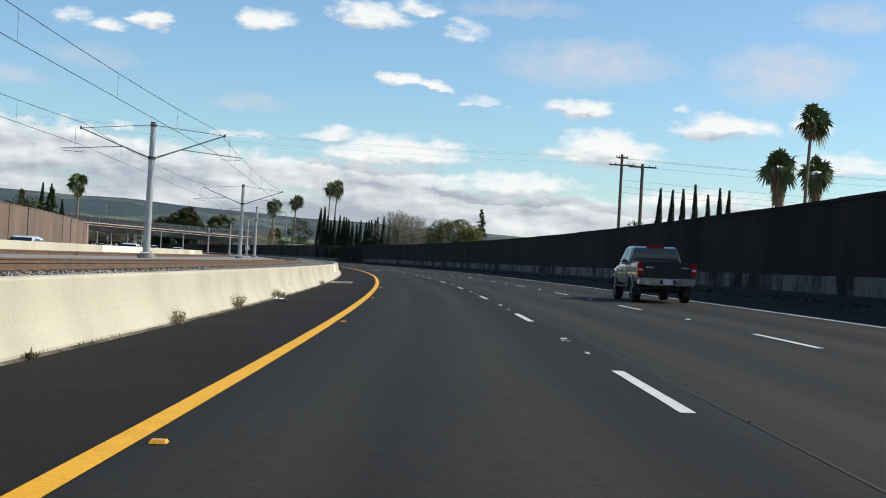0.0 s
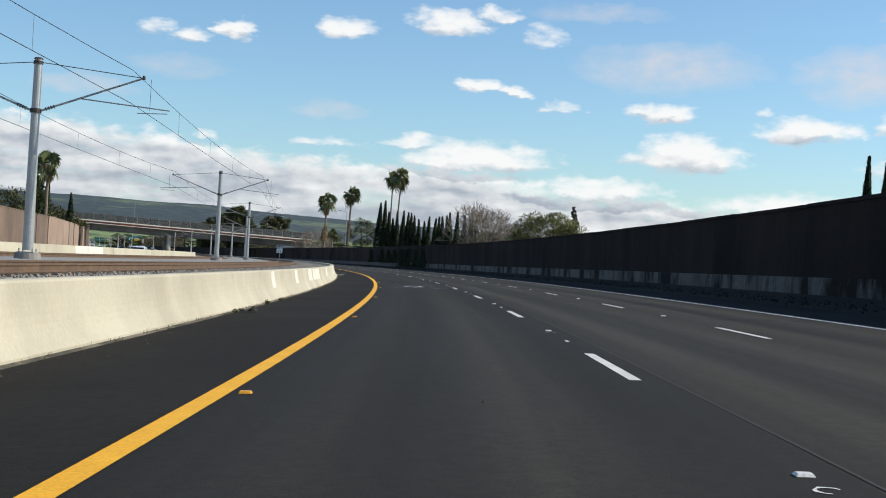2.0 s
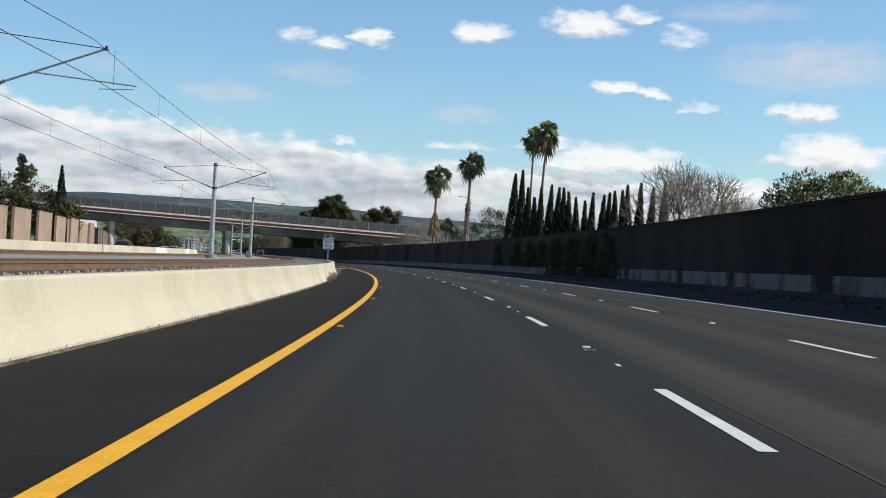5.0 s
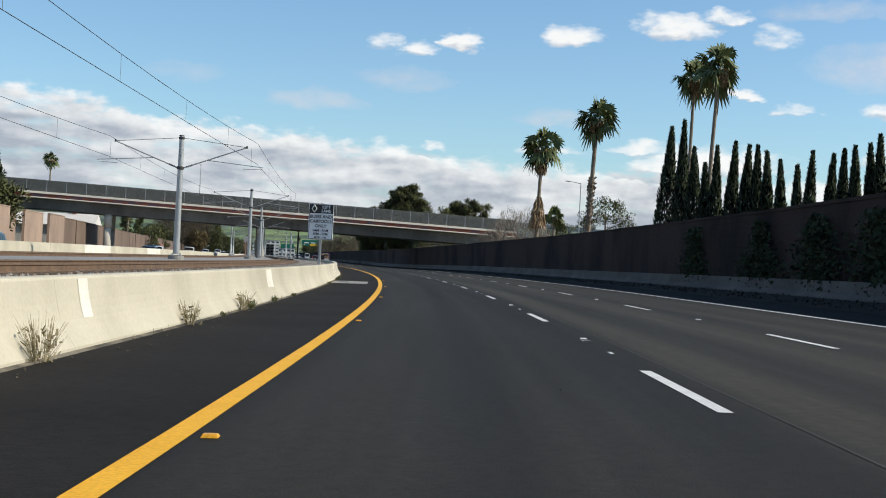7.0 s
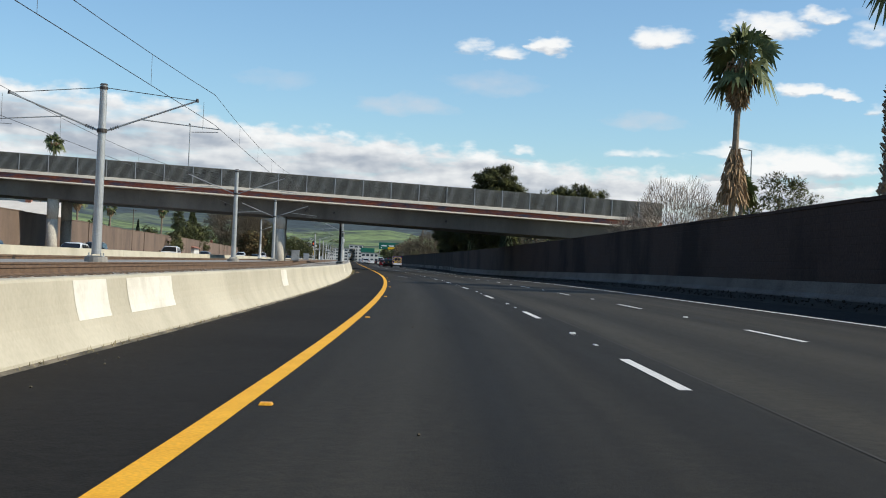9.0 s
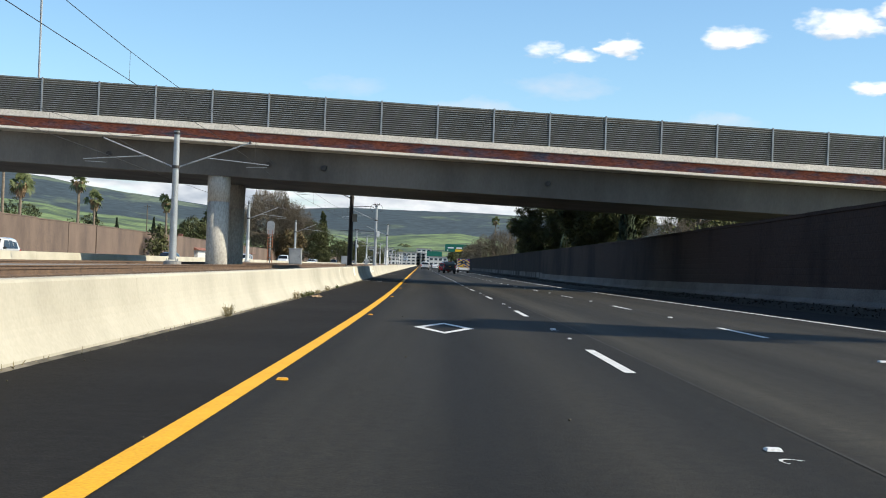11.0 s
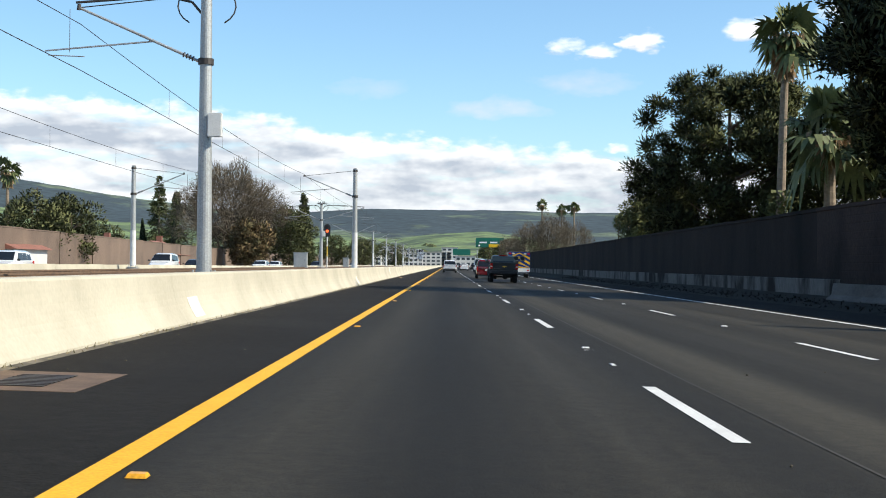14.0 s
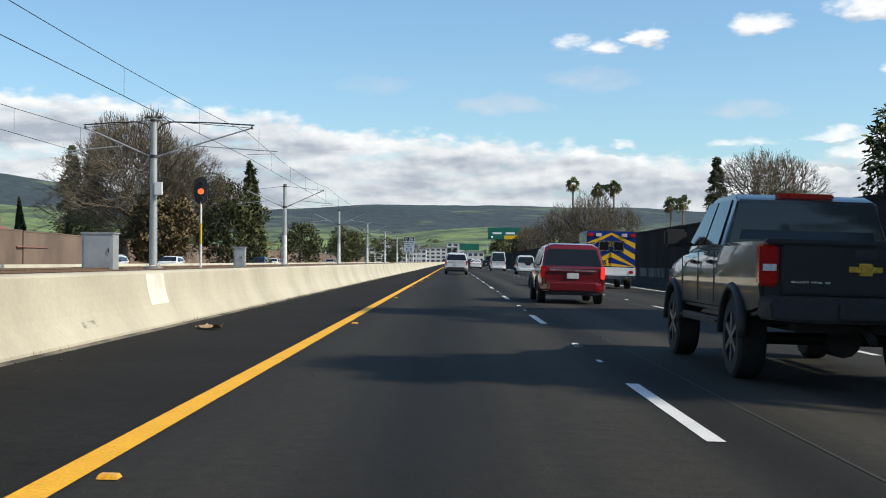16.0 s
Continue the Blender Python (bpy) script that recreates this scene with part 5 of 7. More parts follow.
def palm(x, y, base, top, crown_r, seed, skirt=1.5, lean=(0, 0), trunk_r=0.22, low_skirt=None, mass=46, ivy=0.0, label="tall fan palm with a ragged green crown and dead fronds", boots=0.0):
    """top: the height of the crown's heart."""
    rs = np.random.RandomState(seed)
    t = thing("fan_palm", Matrix.Translation((x, y, base)), label, "palm", "fan palms")
    h = top - base
    pts = [Vector((lean[0] * (k / 14) ** 2, lean[1] * (k / 14) ** 2, -0.6 + (h + 0.6) * k / 14)) for k in range(15)]
    store = ([], [])
    add_data(store, *line_data(pts, [trunk_r * (1.25 - 0.45 * k / 14 + 0.05 * (k % 2)) for k in range(15)], 10))
    raw("trunk", store[0], store[1], M_PALM_BARK, t)
    heart = np.array(pts[-1])
    leaves = []
    mass = int(mass * 0.58)
    crown_r *= 1.08
    for i in range(mass):
        f = i / mass
        el = math.radians(86 - 142 * f + rs.normal() * 9)
        a = i * 2.39996 + rs.normal() * 0.25
        d = np.array([math.cos(a) * math.cos(el), math.sin(a) * math.cos(el), math.sin(el)])
        stem = crown_r * (0.10 + 0.52 * rs.uniform(0, 1) ** 0.6)
        hub = heart + d * stem + np.array([0, 0, -0.10 * stem])
        side = np.cross(d, [0, 0, 1.0])
        side /= np.linalg.norm(side) + 1e-9
        up = np.cross(side, d)
        roll_ = rs.normal() * 0.9
        side, up = side * math.cos(roll_) + up * math.sin(roll_), up * math.cos(roll_) - side * math.sin(roll_)
        leaves.append(np.array([[heart - side * 0.025, heart + side * 0.025, hub + side * 0.02, hub - side * 0.02]]))
        k = 13
        ang = np.linspace(-1.75, 1.75, k)
        L = crown_r * rs.uniform(0.40, 0.62)
        way = d * np.cos(ang)[:, None] + side * np.sin(ang)[:, None] + up * (0.10 * rs.normal(size=(k, 1)))
        tip = hub + way * (L * (1 - 0.22 * (np.abs(ang) / 1.75) ** 2))[:, None] + np.array([0, 0, -1.0]) * ((0.16 + 0.34 * f) * L * rs.uniform(0.4, 1.7, (k, 1)))
        mid = hub + way * (L * 0.55)
        w = 0.115 * L
        perp = np.cross(way, up)
        perp /= np.linalg.norm(perp, axis=1, keepdims=True) + 1e-9
        leaves.append(np.stack([np.repeat(hub[None], k, 0) - perp * w * 0.3, np.repeat(hub[None], k, 0) + perp * w * 0.3, mid + perp * w, mid - perp * w], axis=1))
        leaves.append(np.stack([mid - perp * w, mid + perp * w, tip + perp * w * 0.12, tip - perp * w * 0.12], axis=1))
    quads_object("crown", np.concatenate(leaves), M_FROND, t)
    dead = []

    def hang(zt, zb, r0, r1, n):
        a = rs.uniform(0, 2 * math.pi, n)
        f = rs.uniform(0, 1, n) ** 0.8
        z = zt - (zt - zb) * f
        r = (r0 + (r1 - r0) * f) * rs.uniform(0.45, 1.0, n)
        p = np.stack([heart[0] * 0 + np.cos(a) * r, np.sin(a) * r, z], axis=1)
        i = np.clip((z + 0.6) / (h + 0.6) * 14, 0, 14)
        p[:, 0] += lean[0] * (i / 14) ** 2
        p[:, 1] += lean[1] * (i / 14) ** 2
        w = np.stack([np.cos(a) * 0.28, np.sin(a) * 0.28, np.full(n, -1.0)], axis=1) + rs.normal(size=(n, 3)) * 0.2
        dead.append(leaf_quads(rs, p, w, 0.75, 0.16, 0.15))

    if skirt:
        hang(h + 0.1, h - skirt, crown_r * 0.42, crown_r * 0.15, int(260 * skirt))
    if low_skirt:
        hang(low_skirt[0], low_skirt[1], 0.35, 1.15, 620)
    if dead:
        quads_object("dead_fronds", np.concatenate(dead), M_THATCH, t)
    if boots:
        n = 520
        a, z = rs.uniform(0, 6.28, n), rs.uniform(0, boots, n)
        i = np.clip((z + 0.6) / (h + 0.6) * 14, 0, 14)
        p = np.stack([np.cos(a) * trunk_r * 1.15 + lean[0] * (i / 14) ** 2, np.sin(a) * trunk_r * 1.15 + lean[1] * (i / 14) ** 2, z], axis=1)
        stub = quads_object("bark_stub", leaf_quads(rs, p, np.stack([np.cos(a) * 0.7, np.sin(a) * 0.7, 1.0 + 0 * a], 1) + rs.normal(size=(n, 3)) * 0.3, 0.26, 0.17, 0.5), M_PALM_BARK, t)
        tagged(stub, "rough cut leaf bases", kind="stuff")
    if ivy:
        n = 900
        a, z = rs.uniform(0, 6.28, n), rs.uniform(0, ivy, n)
        p = np.stack([np.cos(a) * trunk_r * 1.9, np.sin(a) * trunk_r * 1.9, z], axis=1)
        quads_object("ivy", leaf_quads(rs, p, np.stack([np.cos(a), np.sin(a), 0.2 + 0 * a], 1) + rs.normal(size=(n, 3)) * 0.6, 0.32, 0.28, 0.3), M_LEAF, t)
    return t


G = -1.7
# near side, from the start of the curve onward
palm(102.3, 127.5, G, 21.4, 2.4, 1, 1.9, (0.7, 0), mass=38)
palm(99.9, 129.4, G, 15.3, 2.7, 2, 4.2, mass=52)
palm(106.5, 130.6, G, 15.2, 2.4, 3, 3.8, mass=44)
for i, (x, y, z) in enumerate(((117.5, 185.1, 16.0), (119.7, 184.7, 15.8), (121.8, 184.4, 16.1), (124.1, 184.0, 17.0), (126.5, 183.6, 15.4), (128.5, 183.3, 16.7), (130.0, 183.0, 16.4))):
    cypress(x, y, G, z, 1.75, 20 + i, group="distant cypress row")
lobed_tree("shrub", "leafy shrub showing above the wall", 66.5, 108, G, 6.5, 2.0, 2.0, 3.0, 26, 0.7, 60, 0.28, M_LEAF, 31)
for i, (x, y, z, w) in enumerate(((109.2, 355.5, 15.3, 2.5), (110.0, 353.7, 15.8, 1.9), (110.7, 352.1, 13.1, 2.2), (111.3, 350.7, 11.5, 2.0), (111.8, 349.6, 13.1, 1.7), (112.6, 347.7, 13.4, 1.8), (113.3, 346.2, 13.0, 1.9),
                                  (113.8, 345.0, 12.9, 1.7), (114.3, 343.6, 12.2, 1.8), (115.0, 342.2, 11.4, 1.6), (115.7, 340.6, 10.9, 1.5), (116.2, 339.3, 12.0, 1.6), (117.1, 337.4, 11.7, 1.7), (117.6, 336.2, 12.0, 1.6),
                                  (118.1, 334.9, 12.2, 1.7), (118.8, 333.5, 12.3, 1.7), (119.1, 332.7, 13.0, 1.9), (120.0, 330.6, 13.2, 1.8), (120.9, 328.6, 12.6, 1.7), (121.8, 326.5, 13.4, 1.8))):
    cypress(x, y, G, z, w, 40 + i)
palm(114.4, 359.0, G, 21.8, 2.6, 4, 1.5, (0.8, 0), 0.20)
palm(115.0, 366.5, G, 21.9, 2.3, 5, 1.2, (0.3, 0), 0.18)
palm(106.1, 398.0, G, 16.6, 2.7, 6, 3.0, (0.3, 0), 0.24, (12.0, 8.2), label="fan palm with a hanging skirt of dead fronds round its trunk")
palm(105.6, 371.0, G, 17.4, 2.5, 7, 1.6, (0.6, 0), 0.24, boots=12.8, label="tall fan palm with rough bark round its trunk")
lobed_tree("broadleaf_tree", "rounded green tree above the wall", 120.5, 281.5, G, 12.0, 8.6, 5.0, 3.0, 130, 1.5, 110, 0.40, M_PEPPER, 71)
bare_tree(117.0, 308.5, G, 13.8, 7.0, 72, mat=M_TWIG_PALE)
bare_tree(122.5, 306, G, 10.5, 6.0, 73, mat=M_TWIG_PALE)
palm(113.2, 418, G, 8.6, 1.7, 8, 0.6, label="small fan palm beside the overpass")
bare_tree(109.5, 425.5, G, 9.6, 9.0, 74, "dense leafless shrub beside the overpass abutment", 6, M_TWIG_PALE, 0.12)
lobed_tree("broadleaf_tree", "open green tree beyond the wall", 139, 482, G, 16.2, 6.5, 5.0, 6, 60, 1.4, 60, 0.45, M_PINE, 75)
lobed_tree("broadleaf_tree", "low green tree beyond the wall", 128, 470, G, 10.5, 4.5, 4.0, 3, 40, 1.2, 60, 0.4, M_LEAF, 76)
# tall pines past the overpass
lobed_tree("pine", "broad dark green pine towering over the wall", 105.9, 538.0, G, 19.6, 7.0, 7.4, 4.4, 290, 1.25, 230, 0.30, M_PINE, 81, group="pines")
lobed_tree("pine", "dark domed pine leaning over the wall", 105.6, 583.5, G, 16.6, 8.2, 7.2, 2.4, 290, 1.1, 190, 0.27, M_PINE, 82, group="pines")
lobed_tree("pine", "dark pine with ivy round its trunk", 114.5, 575.5, G, 14.8, 5.6, 5.6, 6.2, 150, 1.1, 180, 0.28, M_PINE, 83, group="pines")
lobed_tree("pine", "pine behind the wall beyond the overpass", 122.0, 545.0, G, 18.2, 6.5, 6.5, 6.0, 110, 1.4, 130, 0.36, M_PINE, 84, group="pines")
lobed_tree("broadleaf_tree", "yellow-green tree behind the pines", 119.5, 528.0, G, 13.0, 5.0, 5.0, 3.0, 70, 1.2, 90, 0.34, M_LEAF, 85)
cypress(104.6, 511.0, G, 10.8, 2.1, 93, group="")
lobed_tree("broadleaf_tree", "open olive-green tree behind the wall", 110.0, 502.0, G, 13.5, 4.5, 4.5, 4.0, 46, 1.0, 70, 0.3, M_LEAF, 94)
bare_tree(112.5, 520.5, G, 9.0, 7.0, 86, "leafless brush behind the wall", 6, None, 0.12)
palm(105.4, 568.5, G, 15.9, 2.5, 9, 2.4, (0.4, 0), 0.26, None, 44, 7.5, "tall fan palm with ivy climbing its trunk")
palm(105.2, 557.5, G, 8.4, 3.0, 10, 1.4, (0, 0), 0.34, mass=40, label="short palm among the pines")
lobed_tree("pepper_tree", "feathery green pepper tree above the wall", 104.2, 611.0, G, 8.5, 3.4, 4.2, 2.6, 110, 1.0, 210, 0.21, M_PEPPER, 87, up=-0.35)
lobed_tree("pepper_tree", "large pepper tree with hanging foliage", 107.6, 614.5, G, 6.8, 2.3, 3.4, 2.2, 70, 0.95, 200, 0.21, M_PEPPER, 88, up=-0.35)
conifer(126.1, 757, G, 17.4, 8.0, 89, "spired conifer beyond the wall")
lobed_tree("broadleaf_tree", "dark rounded tree beyond the wall", 138, 752, G, 12.8, 5.0, 5.0, 3, 60, 1.3, 60, 0.45, M_LEAF, 90)
lobed_tree("broadleaf_tree", "dark rounded tree beyond the wall", 131, 742, G, 13.5, 4.0, 4.0, 3, 50, 1.3, 60, 0.45, M_PINE, 91)
bare_tree(129, 735, G, 16, 7.5, 92)
for i, (x, y, z) in enumerate(((111.3, 831.3, 17.5), (116.6, 830.8, 16.2), (119.9, 830.4, 16.9), (131.7, 828.7, 13.4), (134.2, 828.3, 13.4), (141, 812, 12.8), (144, 815, 13.2))):
    palm(x, y, G, z, 2.0, 100 + i, 0.8, mass=26)
for i, (x, y, z, w) in enumerate(((106, 800, 11.5, 9), (111, 795, 13.5, 10), (117, 803, 12.0, 9), (103.5, 840, 9.5, 8))):
    bare_tree(x, y, G, z, w, 110 + i, depth=5)
for i, (x, y, z, w) in enumerate(((104, 860, 9.5, 4.5), (108, 905, 11, 5), (101, 930, 9, 4.5), (114, 870, 10, 5), (104, 980, 10, 6), (110, 1040, 12, 8))):
    lobed_tree("broadleaf_tree", "dark tree along the far wall", x, y, G, z, w, w, 2, 34, 1.4, 45, 0.6, M_PINE, 120 + i)
conifer(205.5, 456, G, 23.5, 12.0, 130, "triangular conifer far beyond the wall")
lobed_tree("broadleaf_tree", "rounded tree far beyond the wall", 192, 440, G, 15.5, 5, 5, 4, 30, 1.8, 40, 0.7, M_PINE, 131)
lobed_tree("broadleaf_tree", "rounded green tree far beyond the wall", 168, 445, G, 13.5, 9, 6, 4, 46, 2.0, 40, 0.7, M_LEAF, 132)

# opposite side, behind the far wall
palm(31.6, 273.0, G, 13.7, 2.5, 140, 2.2, mass=40)
conifer(31.5, 331.0, G, 15.0, 7.5, 143, "dark cedar behind the far wall")
cypress(31.0, 352, G, 17.0, 2.4, 145, group='')
cypress(33.5, 356, G, 17.0, 2.4, 146, group='')
conifer(30.5, 420, G, 17.8, 8.5, 141, "dark cedar behind the far wall")
cypress(40.2, 391, G, 14.2, 2.6, 142, group="")
for i, (x, y, z, r, m) in enumerate(((36, 396, 12.5, 5, M_PINE), (41.0, 388, 8.5, 3.2, M_LEAF), (33, 374, 11.5, 5, M_PINE), (29, 352, 12.5, 6, M_LEAF), (37, 402, 8.5, 4, M_LEAF), (24, 330, 13, 6, M_PINE))):
    lobed_tree("broadleaf_tree", "leafy tree behind the far wall", x, y, G, z, r, r, 3, 50, 1.4, 60, 0.5, m, 150 + i)
palm(16.5, 584.8, G, 23.4, 2.3, 160, 1.2, mass=36)
for i, (x, y, z) in enumerate(((20.1, 616.7, 14.2), (22.9, 617.6, 11.0), (31.9, 640, 11.8), (27, 560, 10.5))):
    palm(x, y, G, z, 1.9, 161 + i, 1.4, mass=28)
lobed_tree("broadleaf_tree", "dark shrubby tree with vines over the wall", 40.5, 622.5, G, 8.6, 4.2, 4.2, 1.5, 80, 1.1, 80, 0.4, M_LEAF, 170)
lobed_tree("broadleaf_tree", "dark shrubby tree behind the far wall", 42.5, 630, G, 9.0, 3.6, 3.6, 1.5, 60, 1.1, 80, 0.4, M_PINE, 171)
lobed_tree("vine", "green vines hanging over the wall", 45.4, 565, G, 5.6, 1.2, 4.0, 2.0, 30, 0.8, 70, 0.3, M_LEAF, 172)
conifer(17.0, 789, G, 21.8, 12.0, 173, "tall dark cedar behind the far wall")
conifer(23.5, 778, G, 17.5, 11.0, 174, "dark cedar behind the far wall")
conifer(33, 905, G, 18, 9.0, 177, "dark conifer far behind the wall")
bare_tree(43.5, 728.4, G, 20.0, 15.0, 175, "large round leafless tree behind the far wall", 7, None, 0.2)
bare_tree(48.0, 733, G, 15.0, 11.0, 176, "round leafless tree behind the far wall", 6, None, 0.2)
lobed_tree("broadleaf_tree", "dark evergreen tree behind the far wall", 54.5, 735, G, 12.5, 5.5, 5.5, 1.5, 80, 1.4, 70, 0.5, M_PINE, 178)
lobed_tree("broadleaf_tree", "olive-brown tree behind the far wall", 49.6, 715, G, 9.6, 4.6, 4.6, 1.5, 110, 1.1, 90, 0.36, M_AUTUMN, 179)
conifer(56.5, 742, G, 15.2, 6.0, 180, "crooked evergreen behind the far wall")
for i, (x, y, z, r) in enumerate(((58, 790, 8.5, 4), (63, 830, 9, 4.5), (60, 880, 10, 5), (55, 940, 12, 6), (66, 960, 9, 5), (20, 700, 9, 4), (30, 690, 7.5, 4), (10, 660, 10, 5), (2, 640, 12, 6), (36, 760, 9, 5), (66, 1060, 10, 8), (50, 1100, 13, 9))):
    lobed_tree("broadleaf_tree", "dark tree behind the far wall", x, y, G, z, r, r, 1.5, 40, 1.4, 50, 0.55, (M_PINE, M_LEAF, M_PINE)[i % 3], 190 + i)
for i, (x, y, z) in enumerate(((5, 690, 12), (8, 700, 10), (26, 735, 9.5), (30, 745, 10), (14, 715, 11))):
    cypress(x, y, G, z, 2.0, 210 + i, group="cypresses behind the far wall")


# ---------- hills and far buildings ----------
def ridge(name, label, dist, depth, az_el, mat, seed, jag):
    """A range of hills: crest heights in degrees along azimuths in degrees, as seen from the road's middle."""
    rs = np.random.RandomState(seed)
    ox, oy = 80.0, 330.0
    az_el = sorted(az_el)
    azs = [a for a, _ in az_el]
    els = [e for _, e in az_el]
    n, rows_ = 220, 9
    verts, faces = [], []
    for i in range(n):
        a = azs[0] + (azs[-1] - azs[0]) * i / (n - 1)
        e = float(np.interp(a, azs, els))
        for j in range(rows_):
            f = j / (rows_ - 1)
            d = dist - depth * (1 - f)
            w = noise.noise(Vector((a * 0.35, f * 2.5, seed))) * jag + noise.noise(Vector((a * 1.3, f * 6, seed + 9))) * jag * 0.4
            z = dist * math.tan(radians(e)) * (f ** 0.8) * (1 + w * (0.25 + 0.9 * f * (1 - f) * 4 * 0.6)) - 3 * (1 - f)
            verts.append(Vector((ox - math.sin(radians(a)) * d, oy + math.cos(radians(a)) * d, z)))
    for i in range(n - 1):
        for j in range(rows_ - 1):
            a = i * rows_ + j
            faces.append((a, a + rows_, a + rows_ + 1, a + 1))
    ob = raw(name, verts, faces, mat, None, True)
    return tagged(ob, label, "hills", kind="structure")


ridge("backdrop_far_hills", "wooded hills on the horizon, tinted blue-grey for haze and cloud shade", 3900, 1300, [(60, 3.2), (35, 4.3), (22, 4.1), (15, 3.0), (8, 2.15), (3, 2.4), (-2, 2.4), (-8, 2.3), (-15, 1.95), (-28, 1.5), (-45, 1.2)], M_FAR_HILL, 3, 0.12)
ridge("backdrop_green_hills", "bright green grassy hills", 2300, 900, [(60, 2.6), (35, 3.1), (24, 3.0), (17, 2.1), (12, 1.6), (8, 1.15), (5, 1.3), (2, 1.05), (0.5, 1.3), (-2, 1.45), (-4, 1.1), (-7, 0.7), (-11, 1.0), (-18, 0.9), (-30, 0.6)], M_HILL, 7, 0.22)
# dark scattered oaks on the slopes
oaks = ([], [])
rng = random.Random(8)
for i in range(420):
    a, d = radians(rng.uniform(-14, 34)), rng.uniform(1500, 2150)
    x, y = 80 - math.sin(a) * d, 330 + math.cos(a) * d
    r = rng.uniform(4, 11)
    m = Matrix.Translation((x, y, 5 + (d - 1400) * 0.035 + rng.uniform(-2, 3)))
    add_data(oaks, [m @ (Vector((c[0] * 1.6, c[1] * 1.6, c[2])) * r * rng.uniform(0.8, 1.1)) for c in oct_v], oct_f)
tagged(raw("far_oaks", oaks[0], oaks[1], M_PINE), "dark oaks scattered on the far slopes", "trees", kind="stuff")
# a belt of suburban trees at the foot of the hills
belt = []
rs = np.random.RandomState(12)
for i in range(520):
    a, d = radians(rs.uniform(-26, 45)), rs.uniform(900, 1380)
    c = np.array([80 - math.sin(a) * d, 330 + math.cos(a) * d, 0.0])
    if abs(c[0] - 84) < 55:
        continue
    r = rs.uniform(4, 8)
    n = 70
    v = sphere_dirs(rs, n)
    belt.append(leaf_quads(rs, c + v * r * np.array([1.2, 1.2, 0.9]) + np.array([0, 0, r * 0.5]), v, 2.2, 1.8))
ob = quads_object("far_trees", np.concatenate(belt), M_PINE, None)
tagged(ob, "belt of dark trees at the foot of the hills", "trees", kind="stuff")

M_RENDER = material("pale rendered wall", (0.62, 0.60, 0.56), 0.85, (0.52, 0.50, 0.47), 0.05, 1, 0.0, fine_amount=0.06)
M_GLASS_DARK = material("dark window glass", (0.05, 0.06, 0.07), 0.25, (0.04, 0.05, 0.06), 1, 3, 0.0)
M_ROOF = material("red-brown roof tiles", (0.26, 0.11, 0.075), 0.9, (0.19, 0.085, 0.06), 1.5, 12, 0.3)


def block_building(x, y, w, d, h, floors, bays, seed):
    g = thing("office_building", Matrix.Translation((x, y, -2)), "pale multi-storey building far down the road", "building", "far buildings")
    bm = bmesh.new()
    box(bm, -w / 2, -d / 2, 0, w / 2, d / 2, h + 2, bevel=0.1)
    part("wall", bm, M_RENDER, g)
    bm = bmesh.new()
    box(bm, -w / 2 - 0.3, -d / 2 - 0.3, h + 2, w / 2 + 0.3, d / 2 + 0.3, h + 2.7)
    part("roof", bm, M_GREY_CONCRETE, g)
    fh = h / floors
    for i in range(floors):
        for k in range(bays):
            bm = bmesh.new()
            x0 = -w / 2 + w * (k + 0.18) / bays
            box(bm, x0, -d / 2 - 0.06, 2 + fh * (i + 0.3), x0 + w / bays * 0.64, -d / 2 + 0.1, 2 + fh * (i + 0.78))
            part("window", bm, M_GLASS_DARK, g)


for i, (x, y, w, h, fl, b) in enumerate(((20, 1500, 34, 11, 3, 7), (52, 1560, 22, 14, 4, 5), (66, 1420, 10, 9, 3, 3), (80, 1600, 26, 12, 4, 6), (92, 1600, 14, 16, 5, 3), (-8, 1540, 18, 9, 3, 4), (36, 1650, 16, 17, 5, 4), (104, 1500, 16, 8, 2, 4))):
    block_building(x, y, w, 14, h, fl, b, i)


def house(x, y, turn, w, d, eave, rise, label="low house with a red-brown tiled roof behind the wall", roof=None):
    g = thing("house", Matrix.Translation((x, y, G)) @ Matrix.Rotation(radians(turn), 4, "Z"), label, "house", "houses behind the far wall")
    bm = bmesh.new()
    box(bm, -w / 2, -d / 2, 0, w / 2, d / 2, eave)
    part("wall", bm, M_RENDER, g)
    bm = bmesh.new()
    o = 0.5
    v = [bm.verts.new(p) for p in ((-w / 2 - o, -d / 2 - o, eave - 0.1), (w / 2 + o, -d / 2 - o, eave - 0.1), (w / 2 + o, d / 2 + o, eave - 0.1), (-w / 2 - o, d / 2 + o, eave - 0.1), (-w / 2 - o, 0, eave + rise), (w / 2 + o, 0, eave + rise))]
    for f in ((0, 1, 5, 4), (2, 3, 4, 5), (1, 2, 5), (3, 0, 4), (3, 2, 1, 0)):
        bm.faces.new([v[i] for i in f])
    r = part("roof", bm, roof or M_ROOF, g)
    bm = bmesh.new()
    box(bm, w * 0.2, -0.4, eave, w * 0.2 + 0.7, 0.4, eave + rise + 0.8)
    part("chimney", bm, M_ROOF, r)
    bm = bmesh.new()
    for k in (-0.3, 0.1):
        box(bm, w / 2 - 0.02, d * k - 0.6, 1.2, w / 2 + 0.05, d * k + 0.6, 2.5)
    part("window", bm, M_GLASS_DARK, g)


house(34.5, 478, -2, 14, 9, 6.4, 2.2, "tan building end behind the far wall", M_RENDER)
house(29.0, 520, 90, 14, 10, 5.0, 1.8)
house(22, 555, 0, 16, 10, 4.8, 2.0)
house(40.0, 610, 90, 10, 9, 4.0, 2.0)
house(36.0, 668, 90, 9, 9, 4.0, 2.2)
